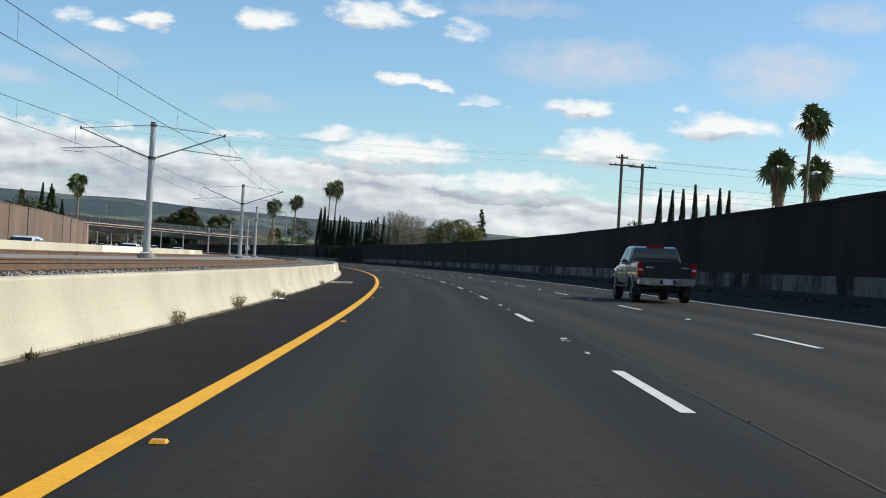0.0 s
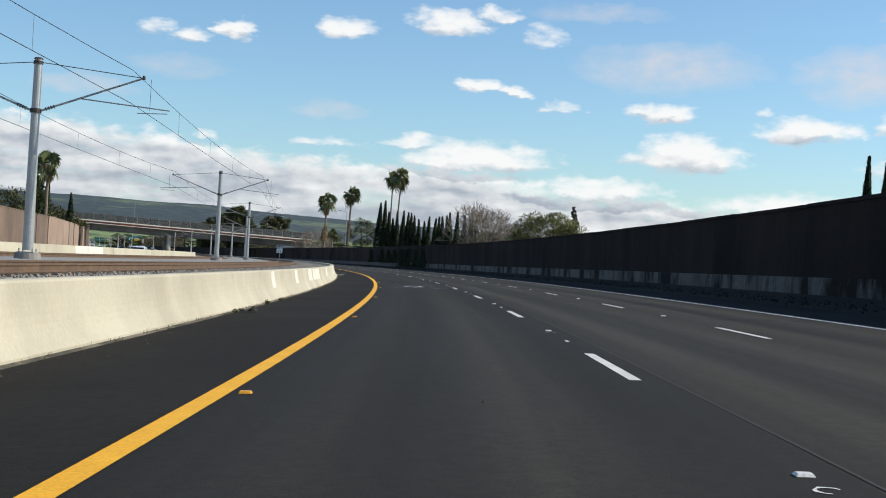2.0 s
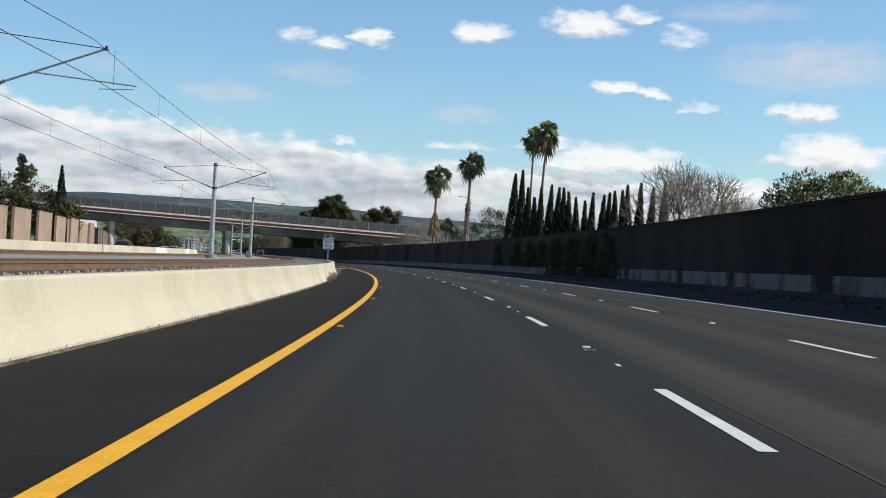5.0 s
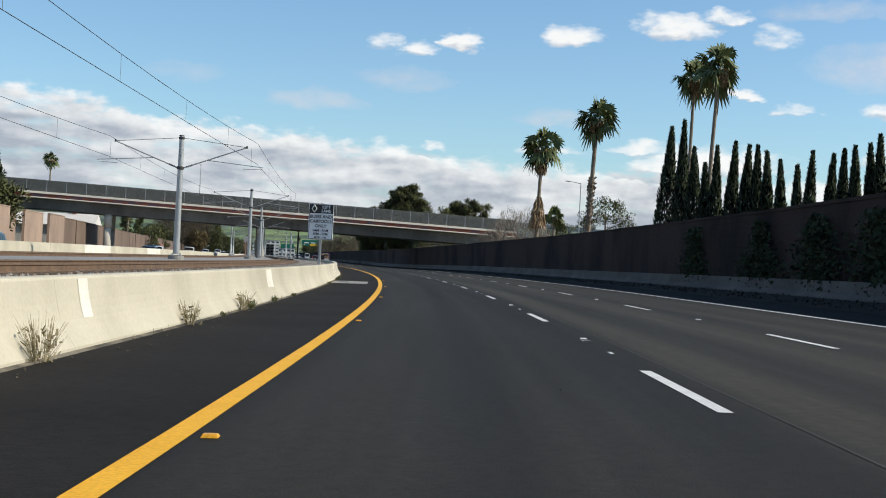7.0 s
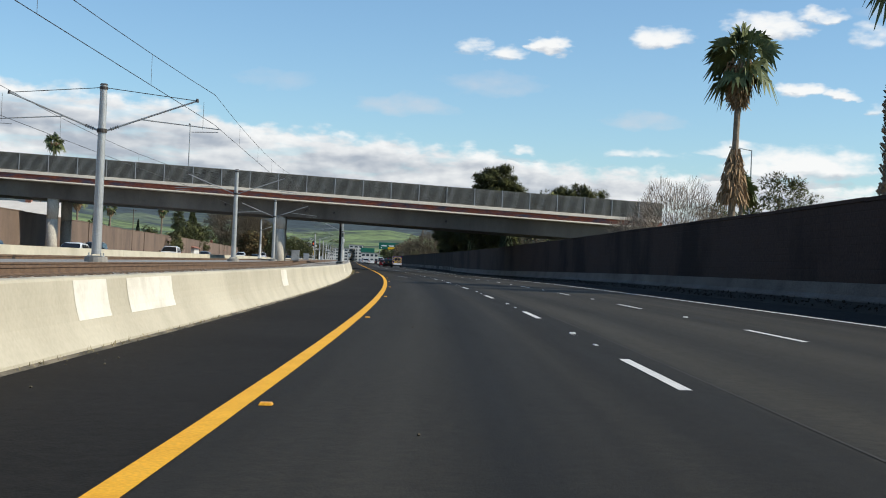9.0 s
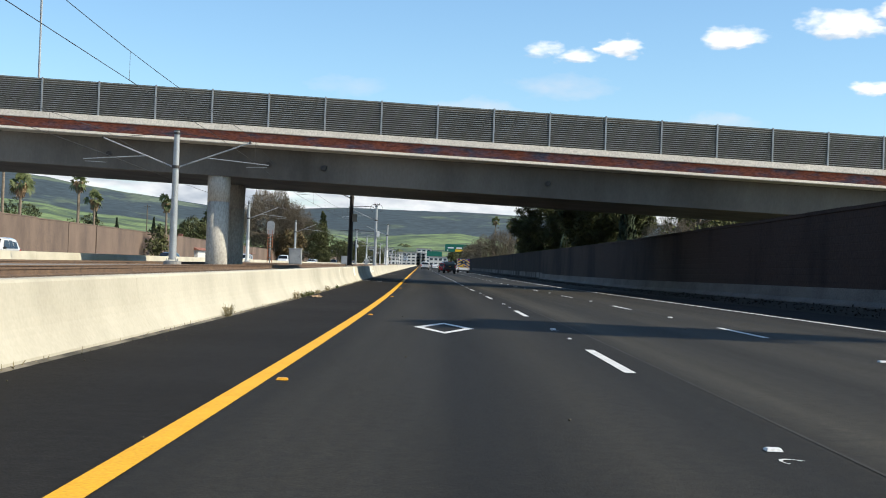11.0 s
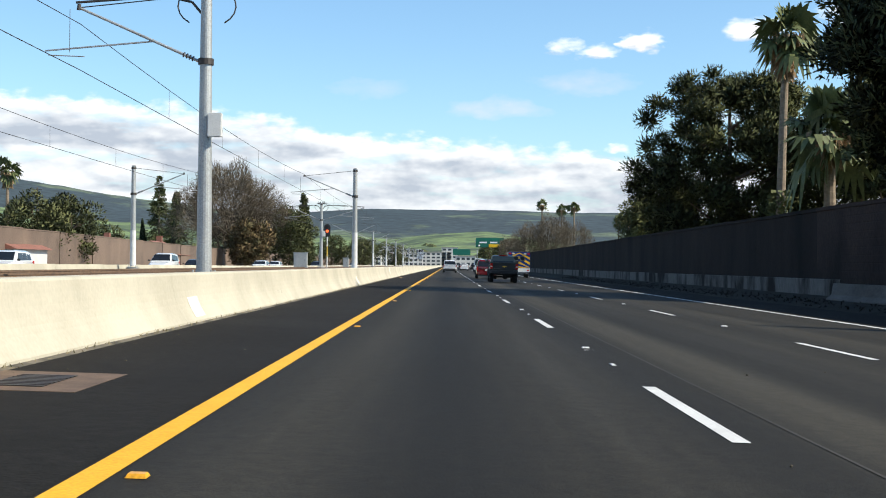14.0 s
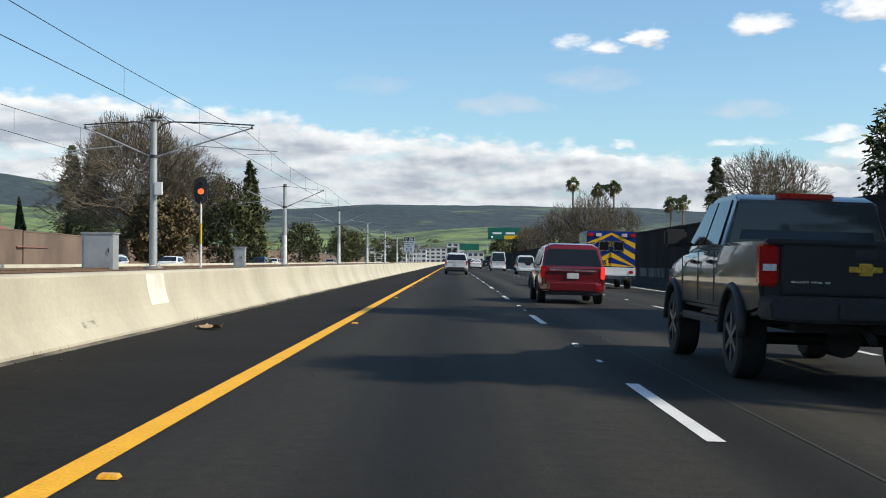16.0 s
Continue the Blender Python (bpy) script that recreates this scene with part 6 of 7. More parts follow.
house(40.0, 684, 90, 8, 8, 4.0, 2.1)
house(136, 770, 20, 14, 10, 7.2, 2.6, "low house with a red-brown roof beyond the near wall")


# ---------- vehicles ----------
def paint(name, colour, flake=0.5, rough=0.22):
    m = material(name, colour, rough, tuple(c * 0.9 for c in colour), 3, 200, 0.0, metal=flake * 0.4, fine_amount=0.04)
    b = m.node_tree.nodes["Principled BSDF"]
    b.inputs["Coat Weight"].default_value, b.inputs["Coat Roughness"].default_value = 0.8, 0.04
    return m


P_GREY = paint("dark grey-green car paint", (0.0065, 0.0075, 0.006), 0.0, 0.45)
P_BLACK = paint("black car paint", (0.005, 0.0055, 0.007), 0.0, 0.4)
P_RED = paint("deep red car paint", (0.145, 0.0070, 0.010), 0.0)
P_WHITE = paint("white car paint", (0.72, 0.72, 0.71), 0)
P_SILVER = paint("silver car paint", (0.42, 0.43, 0.44), 1)
P_BLUE = paint("blue livery", (0.012, 0.035, 0.20), 0)
M_GLASS = material("tinted car glass", (0.012, 0.014, 0.016), 0.08, (0.010, 0.012, 0.014), 1, 5, 0.0, spec=0.4, fine_amount=0.02)
M_TYRE = material("tyre rubber", (0.016, 0.016, 0.016), 0.85, (0.022, 0.021, 0.020), 8, 60, 0.2)
M_RIM = material("dusty alloy rim", (0.13, 0.13, 0.13), 0.45, metal=0.6)
M_TRIM = material("black plastic trim", (0.020, 0.020, 0.020), 0.65, (0.014, 0.014, 0.014), 6, 60, 0.1)
M_TAIL = material("red tail lamp lens", (0.45, 0.010, 0.008), 0.15, (0.36, 0.008, 0.006), 6, 30, 0.0)
M_TAIL_ON = glow("lit tail lamp", (0.8, 0.03, 0.02), 0.9)
M_CLEAR = material("clear lamp lens", (0.65, 0.63, 0.60), 0.15)
M_CHROME = material("chrome", (0.65, 0.65, 0.66), 0.12, metal=1.0)
M_GOLD = material("gold badge", (0.70, 0.42, 0.06), 0.3, metal=0.6)
M_PLATE = material("number plate white", (0.62, 0.62, 0.60), 0.5)


def sleek(ob, angle=32):
    """Smooth shading that keeps the real creases."""
    ob.data.polygons.foreach_set("use_smooth", [True] * len(ob.data.polygons))
    ob.data.set_sharp_from_angle(angle=radians(angle))
    return ob


def hull(bm, stations):
    """A body through mirrored half profiles: [(y, [(x, z), ...])] from the keel up to the top."""
    ringsv = []
    for y, prof in stations:
        ring = [bm.verts.new((x, y, z)) for x, z in prof] + [bm.verts.new((-x, y, z)) for x, z in reversed(prof)]
        ringsv.append(ring)
    k = len(ringsv[0])
    for a, b in zip(ringsv, ringsv[1:]):
        for j in range(k):
            bm.faces.new((a[j], a[(j + 1) % k], b[(j + 1) % k], b[j]))
    bm.faces.new(ringsv[0])
    bm.faces.new(ringsv[-1][::-1])
    bmesh.ops.recalc_face_normals(bm, faces=bm.faces)


def soften(bm, width, segments=2, angle=25):
    es = [e for e in bm.edges if len(e.link_faces) == 2 and e.calc_face_angle(0) > radians(angle)]
    bmesh.ops.bevel(bm, geom=es, offset=width, segments=segments, affect="EDGES", clamp_overlap=True)


def slab(bm, corners, thick):
    """A thin plate over four corners, thickened along its normal."""
    c = [Vector(p) for p in corners]
    n = (c[1] - c[0]).cross(c[3] - c[0]).normalized() * thick
    v = [bm.verts.new(p) for p in c] + [bm.verts.new(p + n) for p in c]
    for f in ((3, 2, 1, 0), (4, 5, 6, 7), (0, 1, 5, 4), (1, 2, 6, 5), (2, 3, 7, 6), (3, 0, 4, 7)):
        bm.faces.new([v[i] for i in f])
    bmesh.ops.recalc_face_normals(bm, faces=bm.faces)


def wheel(parent, x, y, r, w):
    wh = new("wheel")
    wh.parent = parent
    wh.location = (x, y, r)
    bm = bmesh.new()
    prof = [(r * 0.62, -w / 2), (r * 0.90, -w / 2), (r * 0.985, -w * 0.40), (r, -w * 0.25), (r, w * 0.25), (r * 0.985, w * 0.40), (r * 0.90, w / 2), (r * 0.62, w / 2)]
    n = 28
    rings = [[bm.verts.new((px, rr * math.cos(a), rr * math.sin(a))) for rr, px in prof] for a in np.linspace(0, 2 * math.pi, n + 1)[:-1]]
    for i in range(n):
        a, b = rings[i], rings[(i + 1) % n]
        for j in range(len(prof)):
            q = (j + 1) % len(prof)
            bm.faces.new((a[j], a[q], b[q], b[j]))
    bmesh.ops.recalc_face_normals(bm, faces=bm.faces)
    me = bpy.data.meshes.new("tyre")
    bm.to_mesh(me)
    bm.free()
    me.materials.append(M_TYRE)
    t = new("tyre", me)
    t.parent = wh
    bm = bmesh.new()
    side = 1 if x > 0 else -1
    tube(bm, (side * w * 0.18, 0, 0), (side * w * 0.36, 0, 0), r * 0.62, r * 0.62, 24)
    for k in range(6):
        a = k * math.pi / 3
        box(bm, -0.02, -r * 0.07, r * 0.10, 0.02, r * 0.07, r * 0.60, Matrix.Translation((side * w * 0.42, 0, 0)) @ Matrix.Rotation(a, 4, "X"))
    tube(bm, (side * w * 0.36, 0, 0), (side * w * 0.48, 0, 0), r * 0.15, r * 0.12, 12)
    rim = part("rim", bm, M_RIM, wh)
    return wh


def arch(bm, x, y, r, w, steps=12):
    """A wheel arch flare: a half ring."""
    t = 0.05 if x > 0 else -0.05
    rings = []
    for k in range(steps + 1):
        a = math.pi * k / steps
        c, s_ = math.cos(a), math.sin(a)
        rings.append([bm.verts.new(p) for p in ((x - t, y + r * c, r * s_), (x + t * 0.7, y + r * c, r * s_), (x + t, y + (r + w * 0.4) * c, (r + w * 0.4) * s_), (x + t * 0.3, y + (r + w) * c, (r + w) * s_), (x - t, y + (r + w) * c, (r + w) * s_))])
    for a, b in zip(rings, rings[1:]):
        for j in range(5):
            bm.faces.new((a[j], a[(j + 1) % 5], b[(j + 1) % 5], b[j]))
    bm.faces.new(rings[0])
    bm.faces.new(rings[-1][::-1])
    bmesh.ops.recalc_face_normals(bm, faces=bm.faces)


def pickup(m, body_paint, label, lift=0.0, badge=True, tyre_r=0.395, chrome=False):
    """A crew cab pickup; the origin is on the ground under the rear axle."""
    p = thing("pickup_truck", m, label, "pickup truck", "traffic")
    z = lift
    side = [(0.72, 0.50 + z), (0.90, 0.60 + z), (0.935, 0.88 + z), (0.925, 1.08 + z)]
    bm = bmesh.new()
    hull(bm, [(-1.06, [(0.70, 0.62 + z), (0.89, 0.66 + z), (0.925, 0.9 + z), (0.915, 1.08 + z), (0.885, 1.27 + z)]),
              (-0.6, side + [(0.90, 1.28 + z)]), (0.72, side + [(0.90, 1.28 + z)]), (0.80, side + [(0.89, 1.22 + z)]),
              (2.75, side + [(0.87, 1.19 + z)]), (2.95, side + [(0.83, 1.20 + z)]), (3.7, [(0.72, 0.50 + z), (0.89, 0.6 + z), (0.925, 0.86 + z), (0.90, 1.02 + z), (0.78, 1.15 + z)]),
              (4.12, [(0.60, 0.50 + z), (0.80, 0.58 + z), (0.83, 0.82 + z), (0.80, 0.96 + z), (0.68, 1.06 + z)])])
    soften(bm, 0.035)
    sleek(part("body", bm, body_paint, p))
    bm = bmesh.new()
    hull(bm, [(0.76, [(0.80, 1.16 + z), (0.865, 1.22 + z), (0.83, 1.27 + z)]), (0.80, [(0.80, 1.16 + z), (0.865, 1.24 + z), (0.72, 1.74 + z)]), (1.05, [(0.80, 1.16 + z), (0.865, 1.24 + z), (0.69, 1.81 + z)]),
              (2.00, [(0.80, 1.16 + z), (0.86, 1.24 + z), (0.69, 1.815 + z)]), (2.22, [(0.80, 1.16 + z), (0.86, 1.24 + z), (0.68, 1.78 + z)]), (2.98, [(0.76, 1.14 + z), (0.83, 1.20 + z), (0.80, 1.22 + z)])])
    soften(bm, 0.03)
    cab = sleek(part("cab", bm, body_paint, p))
    bm = bmesh.new()
    slab(bm, [(-0.70, 0.775, 1.33 + z), (0.70, 0.775, 1.33 + z), (0.63, 0.85, 1.72 + z), (-0.63, 0.85, 1.72 + z)], 0.02)
    part("rear_window", bm, M_GLASS, cab)
    bm = bmesh.new()
    slab(bm, [(0.74, 2.88, 1.27 + z), (-0.74, 2.88, 1.27 + z), (-0.64, 2.27, 1.73 + z), (0.64, 2.27, 1.73 + z)], 0.03)
    part("windscreen", bm, M_GLASS, cab)
    for sx in (-1, 1):
        for y0, y1, y2, y3 in ((0.98, 1.68, 1.66, 1.06), (1.76, 2.62, 2.20, 1.74)):
            bm = bmesh.new()
            c = [(sx * 0.866, y0, 1.27 + z), (sx * 0.866, y1, 1.27 + z), (sx * 0.712, y2, 1.745 + z), (sx * 0.712, y3, 1.745 + z)]
            slab(bm, c, 0.012 * (1 if sx > 0 else -1))
            part("side_window", bm, M_GLASS, cab)
        for yd in (0.86, 1.72, 2.68):
            bm = bmesh.new()
            box(bm, sx * 0.938 - 0.004, yd - 0.006, 0.66 + z, sx * 0.938 + 0.004, yd + 0.006, 1.2 + z)
            part("door_gap", bm, M_BLACK, p)
        for yd in (1.0, 1.92):
            bm = bmesh.new()
            box(bm, sx * 0.94 - 0.02, yd, 1.07 + z, sx * 0.94 + 0.02, yd + 0.2, 1.11 + z, bevel=0.01)
            part("door_handle", bm, M_CHROME if chrome else M_TRIM, p)
        bm = bmesh.new()
        box(bm, sx * 1.03 - 0.14, 2.56, 1.26 + z, sx * 1.03 + 0.12, 2.68, 1.47 + z, bevel=0.03)
        box(bm, sx * 0.92 - 0.08, 2.58, 1.27 + z, sx * 0.92 + 0.06, 2.64, 1.32 + z)
        part("wing_mirror", bm, M_TRIM, p)
        for yw in (0.0, 3.26):
            bm = bmesh.new()
            arch(bm, sx * 0.925, yw, 0.43 + z * 0.3, 0.075)
            bmesh.ops.translate(bm, verts=bm.verts, vec=(0, 0, tyre_r + z * 0.5))
            part("arch_flare", bm, M_TRIM if not chrome else body_paint, p, "", True)
        bm = bmesh.new()
        box(bm, sx * 0.90 - 0.06, 0.60, 0.44 + z, sx * 0.90 + 0.06, 2.66, 0.52 + z, bevel=0.03)
        part("side_step", bm, M_TRIM, p)
        bm = bmesh.new()
        box(bm, sx * 0.845 - 0.085, -1.105, 0.87 + z, sx * 0.845 + 0.085, -0.93, 1.25 + z, bevel=0.025)
        lamp_ = part("tail_lamp", bm, M_TAIL, p, "red tail lamp")
        bm = bmesh.new()
        box(bm, sx * 0.845 - 0.06, -1.112, 1.01 + z, sx * 0.845 + 0.06, -1.10, 1.07 + z)
        part("reversing_lamp", bm, M_CLEAR, lamp_)
        bm = bmesh.new()
        box(bm, sx * 0.60 - 0.16, 4.02, 0.84 + z, sx * 0.60 + 0.16, 4.13, 0.98 + z, bevel=0.02)
        part("headlamp", bm, M_CLEAR, p)
        for yw in (0.0, 3.26):
            wheel(p, sx * 0.80, yw, tyre_r, 0.27)
        bm = bmesh.new()
        box(bm, sx * 0.80 - 0.12, -0.50, 0.22, sx * 0.80 + 0.12, -0.47, 0.62, bevel=0.01)
        if chrome:
            part("mud_flap", bm, M_TRIM, p)
        else:
            bm.free()
    bm = bmesh.new()
    box(bm, -0.745, -1.125, 0.80 + z, 0.745, -1.05, 1.245 + z, bevel=0.02)
    tg = part("tailgate", bm, body_paint, p)
    bm = bmesh.new()
    box(bm, -0.885, -1.13, 1.245 + z, 0.885, -0.98, 1.295 + z, bevel=0.015)
    part("tailgate_rail", bm, M_TRIM, tg)
    bm = bmesh.new()
    box(bm, -0.10, -1.14, 1.13 + z, 0.10, -1.115, 1.22 + z, bevel=0.01)
    part("tailgate_handle", bm, M_BLACK, tg)
    if badge:
        bm = bmesh.new()
        box(bm, -0.15, -1.142, 1.015 + z, 0.15, -1.122, 1.065 + z, bevel=0.006)
        box(bm, -0.06, -1.144, 0.985 + z, 0.06, -1.122, 1.095 + z, bevel=0.006)
        part("badge", bm, M_GOLD, tg, "gold cross-shaped badge")
        bm = bmesh.new()
        for k, w in ((-0.66, 0.16), (-0.48, 0.10), (-0.36, 0.05)):
            box(bm, k, -1.13, 0.905 + z, k + w, -1.12, 0.925 + z)
        part("script_bars", bm, M_CHROME, tg)
    else:
        bm = bmesh.new()
        box(bm, -0.68, -1.13, 1.09 + z, -0.42, -1.12, 1.14 + z)
        box(bm, 0.45, -1.13, 1.09 + z, 0.68, -1.12, 1.14 + z)
        part("script_bars", bm, M_CHROME, tg)
    bm = bmesh.new()
    box(bm, -0.80, -0.95, 1.272 + z, 0.80, 0.70, 1.292 + z, bevel=0.006)
    part("bed_cover", bm, M_TRIM, p, "black bed cover")
    bm = bmesh.new()
    box(bm, -0.30, 0.87, 1.765 + z, 0.30, 0.95, 1.825 + z, bevel=0.015)
    part("high_brake_lamp", bm, M_TAIL, cab, "red and clear high brake lamp")
    bm = bmesh.new()
    hull(bm, [(-1.24, [(0.60, 0.56 + z), (0.84, 0.58 + z), (0.86, 0.74 + z), (0.80, 0.78 + z)]), (-1.02, [(0.60, 0.54 + z), (0.93, 0.58 + z), (0.93, 0.76 + z), (0.90, 0.80 + z)])])
    soften(bm, 0.02)
    bumper = part("rear_bumper", bm, M_CHROME if chrome else M_TRIM, p)
    bm = bmesh.new()
    box(bm, -0.26, -1.262, 0.60 + z, 0.26, -1.238, 0.73 + z, bevel=0.004)
    part("plate_recess", bm, M_BLACK, bumper)
    bm = bmesh.new()
    box(bm, -0.155, -1.272, 0.595 + z, 0.155, -1.262, 0.735 + z, bevel=0.003)
    plate = part("number_plate", bm, M_PLATE if chrome else M_BLACK, bumper)
    bm = bmesh.new()
    tube(bm, (-0.75, 0, tyre_r), (0.75, 0, tyre_r), 0.06, 0.06, 10)
    tube(bm, (0.12, -0.16, tyre_r), (0.12, 0.16, tyre_r), 0.17, 0.17, 12)
    part("rear_axle", bm, M_TRIM, p)
    bm = bmesh.new()
    box(bm, -0.55, -0.9, 0.46 + z, 0.55, 3.9, 0.60 + z)
    tube(bm, (0.42, -1.0, 0.50 + z), (0.42, 0.6, 0.50 + z), 0.05, 0.05, 8)
    tube(bm, (0.05, -1.25, 0.40 + z), (0.05, -0.9, 0.55 + z), 0.04, 0.04, 8)
    part("chassis", bm, M_TRIM, p)
    bm = bmesh.new()
    box(bm, -0.82, 4.05, 0.50 + z, 0.82, 4.28, 0.74 + z, bevel=0.05)
    part("front_bumper", bm, M_TRIM, p)
    bm = bmesh.new()
    box(bm, -0.42, 4.10, 0.76 + z, 0.42, 4.15, 1.0 + z, bevel=0.02)
    part("grille", bm, M_BLACK, p)
    return p


def van(m, body_paint, label, kind="car", L=4.8, W=1.85, H=1.7, hood=1.0, belt=1.0, rear_rake=0.25, wheelbase=2.9, r=0.34, lit_lamp=False, rails=True, group="traffic", rear_high=True):
    """A car with a long roof: minivan, sport utility or delivery van; the origin is on the ground at the rear bumper."""
    p = thing(kind, m, label, kind.replace("_", " "), group)
    w = W / 2
    y_r = (L - wheelbase) * 0.46
    bm = bmesh.new()
    low = 0.26
    hull(bm, [(0.0, [(w * 0.70, low + 0.12), (w * 0.86, low + 0.16), (w * 0.90, belt * 0.7), (w * 0.90, belt)]), (0.25, [(w * 0.80, low), (w * 0.97, low + 0.08), (w, belt * 0.72), (w * 0.97, belt)]),
              (L * 0.5, [(w * 0.80, low - 0.02), (w * 0.97, low + 0.06), (w, belt * 0.70), (w * 0.97, belt)]), (L - hood - 0.2, [(w * 0.8, low), (w * 0.97, low + 0.06), (w, belt * 0.7), (w * 0.95, belt)]),
              (L - 0.35, [(w * 0.76, low), (w * 0.93, low + 0.06), (w * 0.94, belt * 0.64), (w * 0.80, belt * 0.86)]), (L, [(w * 0.55, low + 0.04), (w * 0.70, low + 0.1), (w * 0.70, belt * 0.55), (w * 0.58, belt * 0.72)])])
    soften(bm, 0.07, 3)
    sleek(part("body", bm, body_paint, p))
    bm = bmesh.new()
    y0, y1, y2, y3 = 0.06, rear_rake + 0.06, L - hood - 0.95, L - hood - 0.05
    b0 = belt - 0.06
    hull(bm, [(y0, [(w * 0.90, b0), (w * 0.955, belt + 0.02), (w * 0.90, belt + 0.06), (w * 0.5, belt + 0.07)]), (y1, [(w * 0.90, b0), (w * 0.96, belt + 0.02), (w * 0.82, H - 0.13), (w * 0.60, H - 0.04)]), (y1 + 0.3, [(w * 0.90, b0), (w * 0.96, belt + 0.02), (w * 0.82, H - 0.10), (w * 0.60, H)]),
              (y2 - 0.5, [(w * 0.90, b0), (w * 0.95, belt + 0.02), (w * 0.80, H - 0.10), (w * 0.58, H)]), (y2, [(w * 0.90, b0), (w * 0.95, belt + 0.02), (w * 0.78, H - 0.15), (w * 0.56, H - 0.05)]), (y3, [(w * 0.84, b0), (w * 0.92, belt), (w * 0.90, belt + 0.03), (w * 0.5, belt + 0.04)])])
    soften(bm, 0.05, 3)
    cabin = sleek(part("cabin", bm, body_paint, p))
    hz = H - 0.16

    def fx(f):
        return w * (0.935 - (0.935 - 0.80) * f)

    bm = bmesh.new()
    zb, zt = belt + 0.08, hz
    f0, f1 = (zb - belt) / (H - belt), (zt - belt) / (H - belt)
    slab(bm, [(-fx(f0) * 0.93, y0 + rear_rake * f0 - 0.035, zb), (fx(f0) * 0.93, y0 + rear_rake * f0 - 0.035, zb), (fx(f1) * 0.86, y0 + rear_rake * f1 - 0.025, zt), (-fx(f1) * 0.86, y0 + rear_rake * f1 - 0.025, zt)], -0.03)
    part("rear_window", bm, M_GLASS, cabin)
    bm = bmesh.new()
    slab(bm, [(fx(0.1) * 0.92, y3 - 0.10, belt + 0.08), (-fx(0.1) * 0.92, y3 - 0.10, belt + 0.08), (-fx(1) * 0.86, y2 + 0.10, H - 0.12), (fx(1) * 0.86, y2 + 0.10, H - 0.12)], 0.03)
    part("windscreen", bm, M_GLASS, cabin)
    for sx in (-1, 1):
        n = 3 if L > 4.4 else 2
        span = (y2 - 0.05 - (y1 + 0.1)) / n
        for k in range(n):
            a, b = y1 + 0.1 + span * k, y1 + 0.1 + span * (k + 1) - 0.07
            ext = 0.45 if k == n - 1 else 0
            bm = bmesh.new()
            slab(bm, [(sx * (w * 0.953), a, belt + 0.09), (sx * (w * 0.953), b + ext, belt + 0.09), (sx * (w * 0.80 + 0.012), b, hz), (sx * (w * 0.80 + 0.012), a, hz)], 0.014 * sx)
            part("side_window", bm, M_GLASS, cabin)
        bm = bmesh.new()
        zl = belt * 0.72
        if rear_high:
            box(bm, sx * w * 0.90 - 0.055, -0.02, zl, sx * w * 0.90 + 0.055, 0.22, belt + 0.06, bevel=0.02)
        else:
            box(bm, sx * w * 0.84 - 0.09, -0.02, zl, sx * w * 0.84 + 0.09, 0.2, belt - 0.04, bevel=0.02)
        part("tail_lamp", bm, M_TAIL_ON if (lit_lamp and sx > 0) else M_TAIL, p, "red tail lamp")
        bm = bmesh.new()
        box(bm, sx * (w + 0.10) - 0.10, y3 - 0.35, belt + 0.05, sx * (w + 0.10) + 0.09, y3 - 0.24, belt + 0.18, bevel=0.03)
        part("wing_mirror", bm, M_TRIM, p)
        bm = bmesh.new()
        box(bm, sx * w * 0.62 - 0.16, L - 0.12, belt * 0.58, sx * w * 0.62 + 0.12, L - 0.02, belt * 0.70, bevel=0.02)
        part("headlamp", bm, M_CLEAR, p)
        if rails:
            bm = bmesh.new()
            tube(bm, (sx * w * 0.70, y1 + 0.3, H + 0.04), (sx * w * 0.68, y2 - 0.4, H + 0.04), 0.02, 0.02, 6)
            part("roof_rail", bm, M_TRIM, cabin)
        for yw in (y_r, y_r + wheelbase):
            wheel(p, sx * (w - 0.12), yw, r, 0.22)
            bm = bmesh.new()
            arch(bm, sx * (w * 0.99), yw, r + 0.03, 0.05)
            bmesh.ops.translate(bm, verts=bm.verts, vec=(0, 0, r))
            part("arch_shadow", bm, M_BLACK, p)
    bm = bmesh.new()
    hull(bm, [(-0.09, [(w * 0.66, 0.34), (w * 0.74, 0.36), (w * 0.74, 0.56), (w * 0.66, 0.60)]), (0.16, [(w * 0.84, 0.32), (w * 0.975, 0.35), (w * 0.975, 0.58), (w * 0.90, 0.64)])])
    soften(bm, 0.04, 3)
    bumper = part("rear_bumper", bm, M_TRIM if kind == "sport_utility" else body_paint, p)
    bm = bmesh.new()
    box(bm, -w * 0.80, -0.05, 0.24, w * 0.80, 0.10, 0.33, bevel=0.02)
    part("lower_trim", bm, M_TRIM, bumper)
    bm = bmesh.new()
    box(bm, -w * 0.70, -0.04, belt - 0.055, w * 0.70, 0.02, belt - 0.02, bevel=0.008)
    part("trim_strip", bm, M_CHROME, p)
    bm = bmesh.new()
    box(bm, -0.155, -0.045, belt * 0.72, 0.155, 0.0, belt * 0.72 + 0.15, bevel=0.004)
    part("number_plate", bm, M_PLATE, p)
    return p


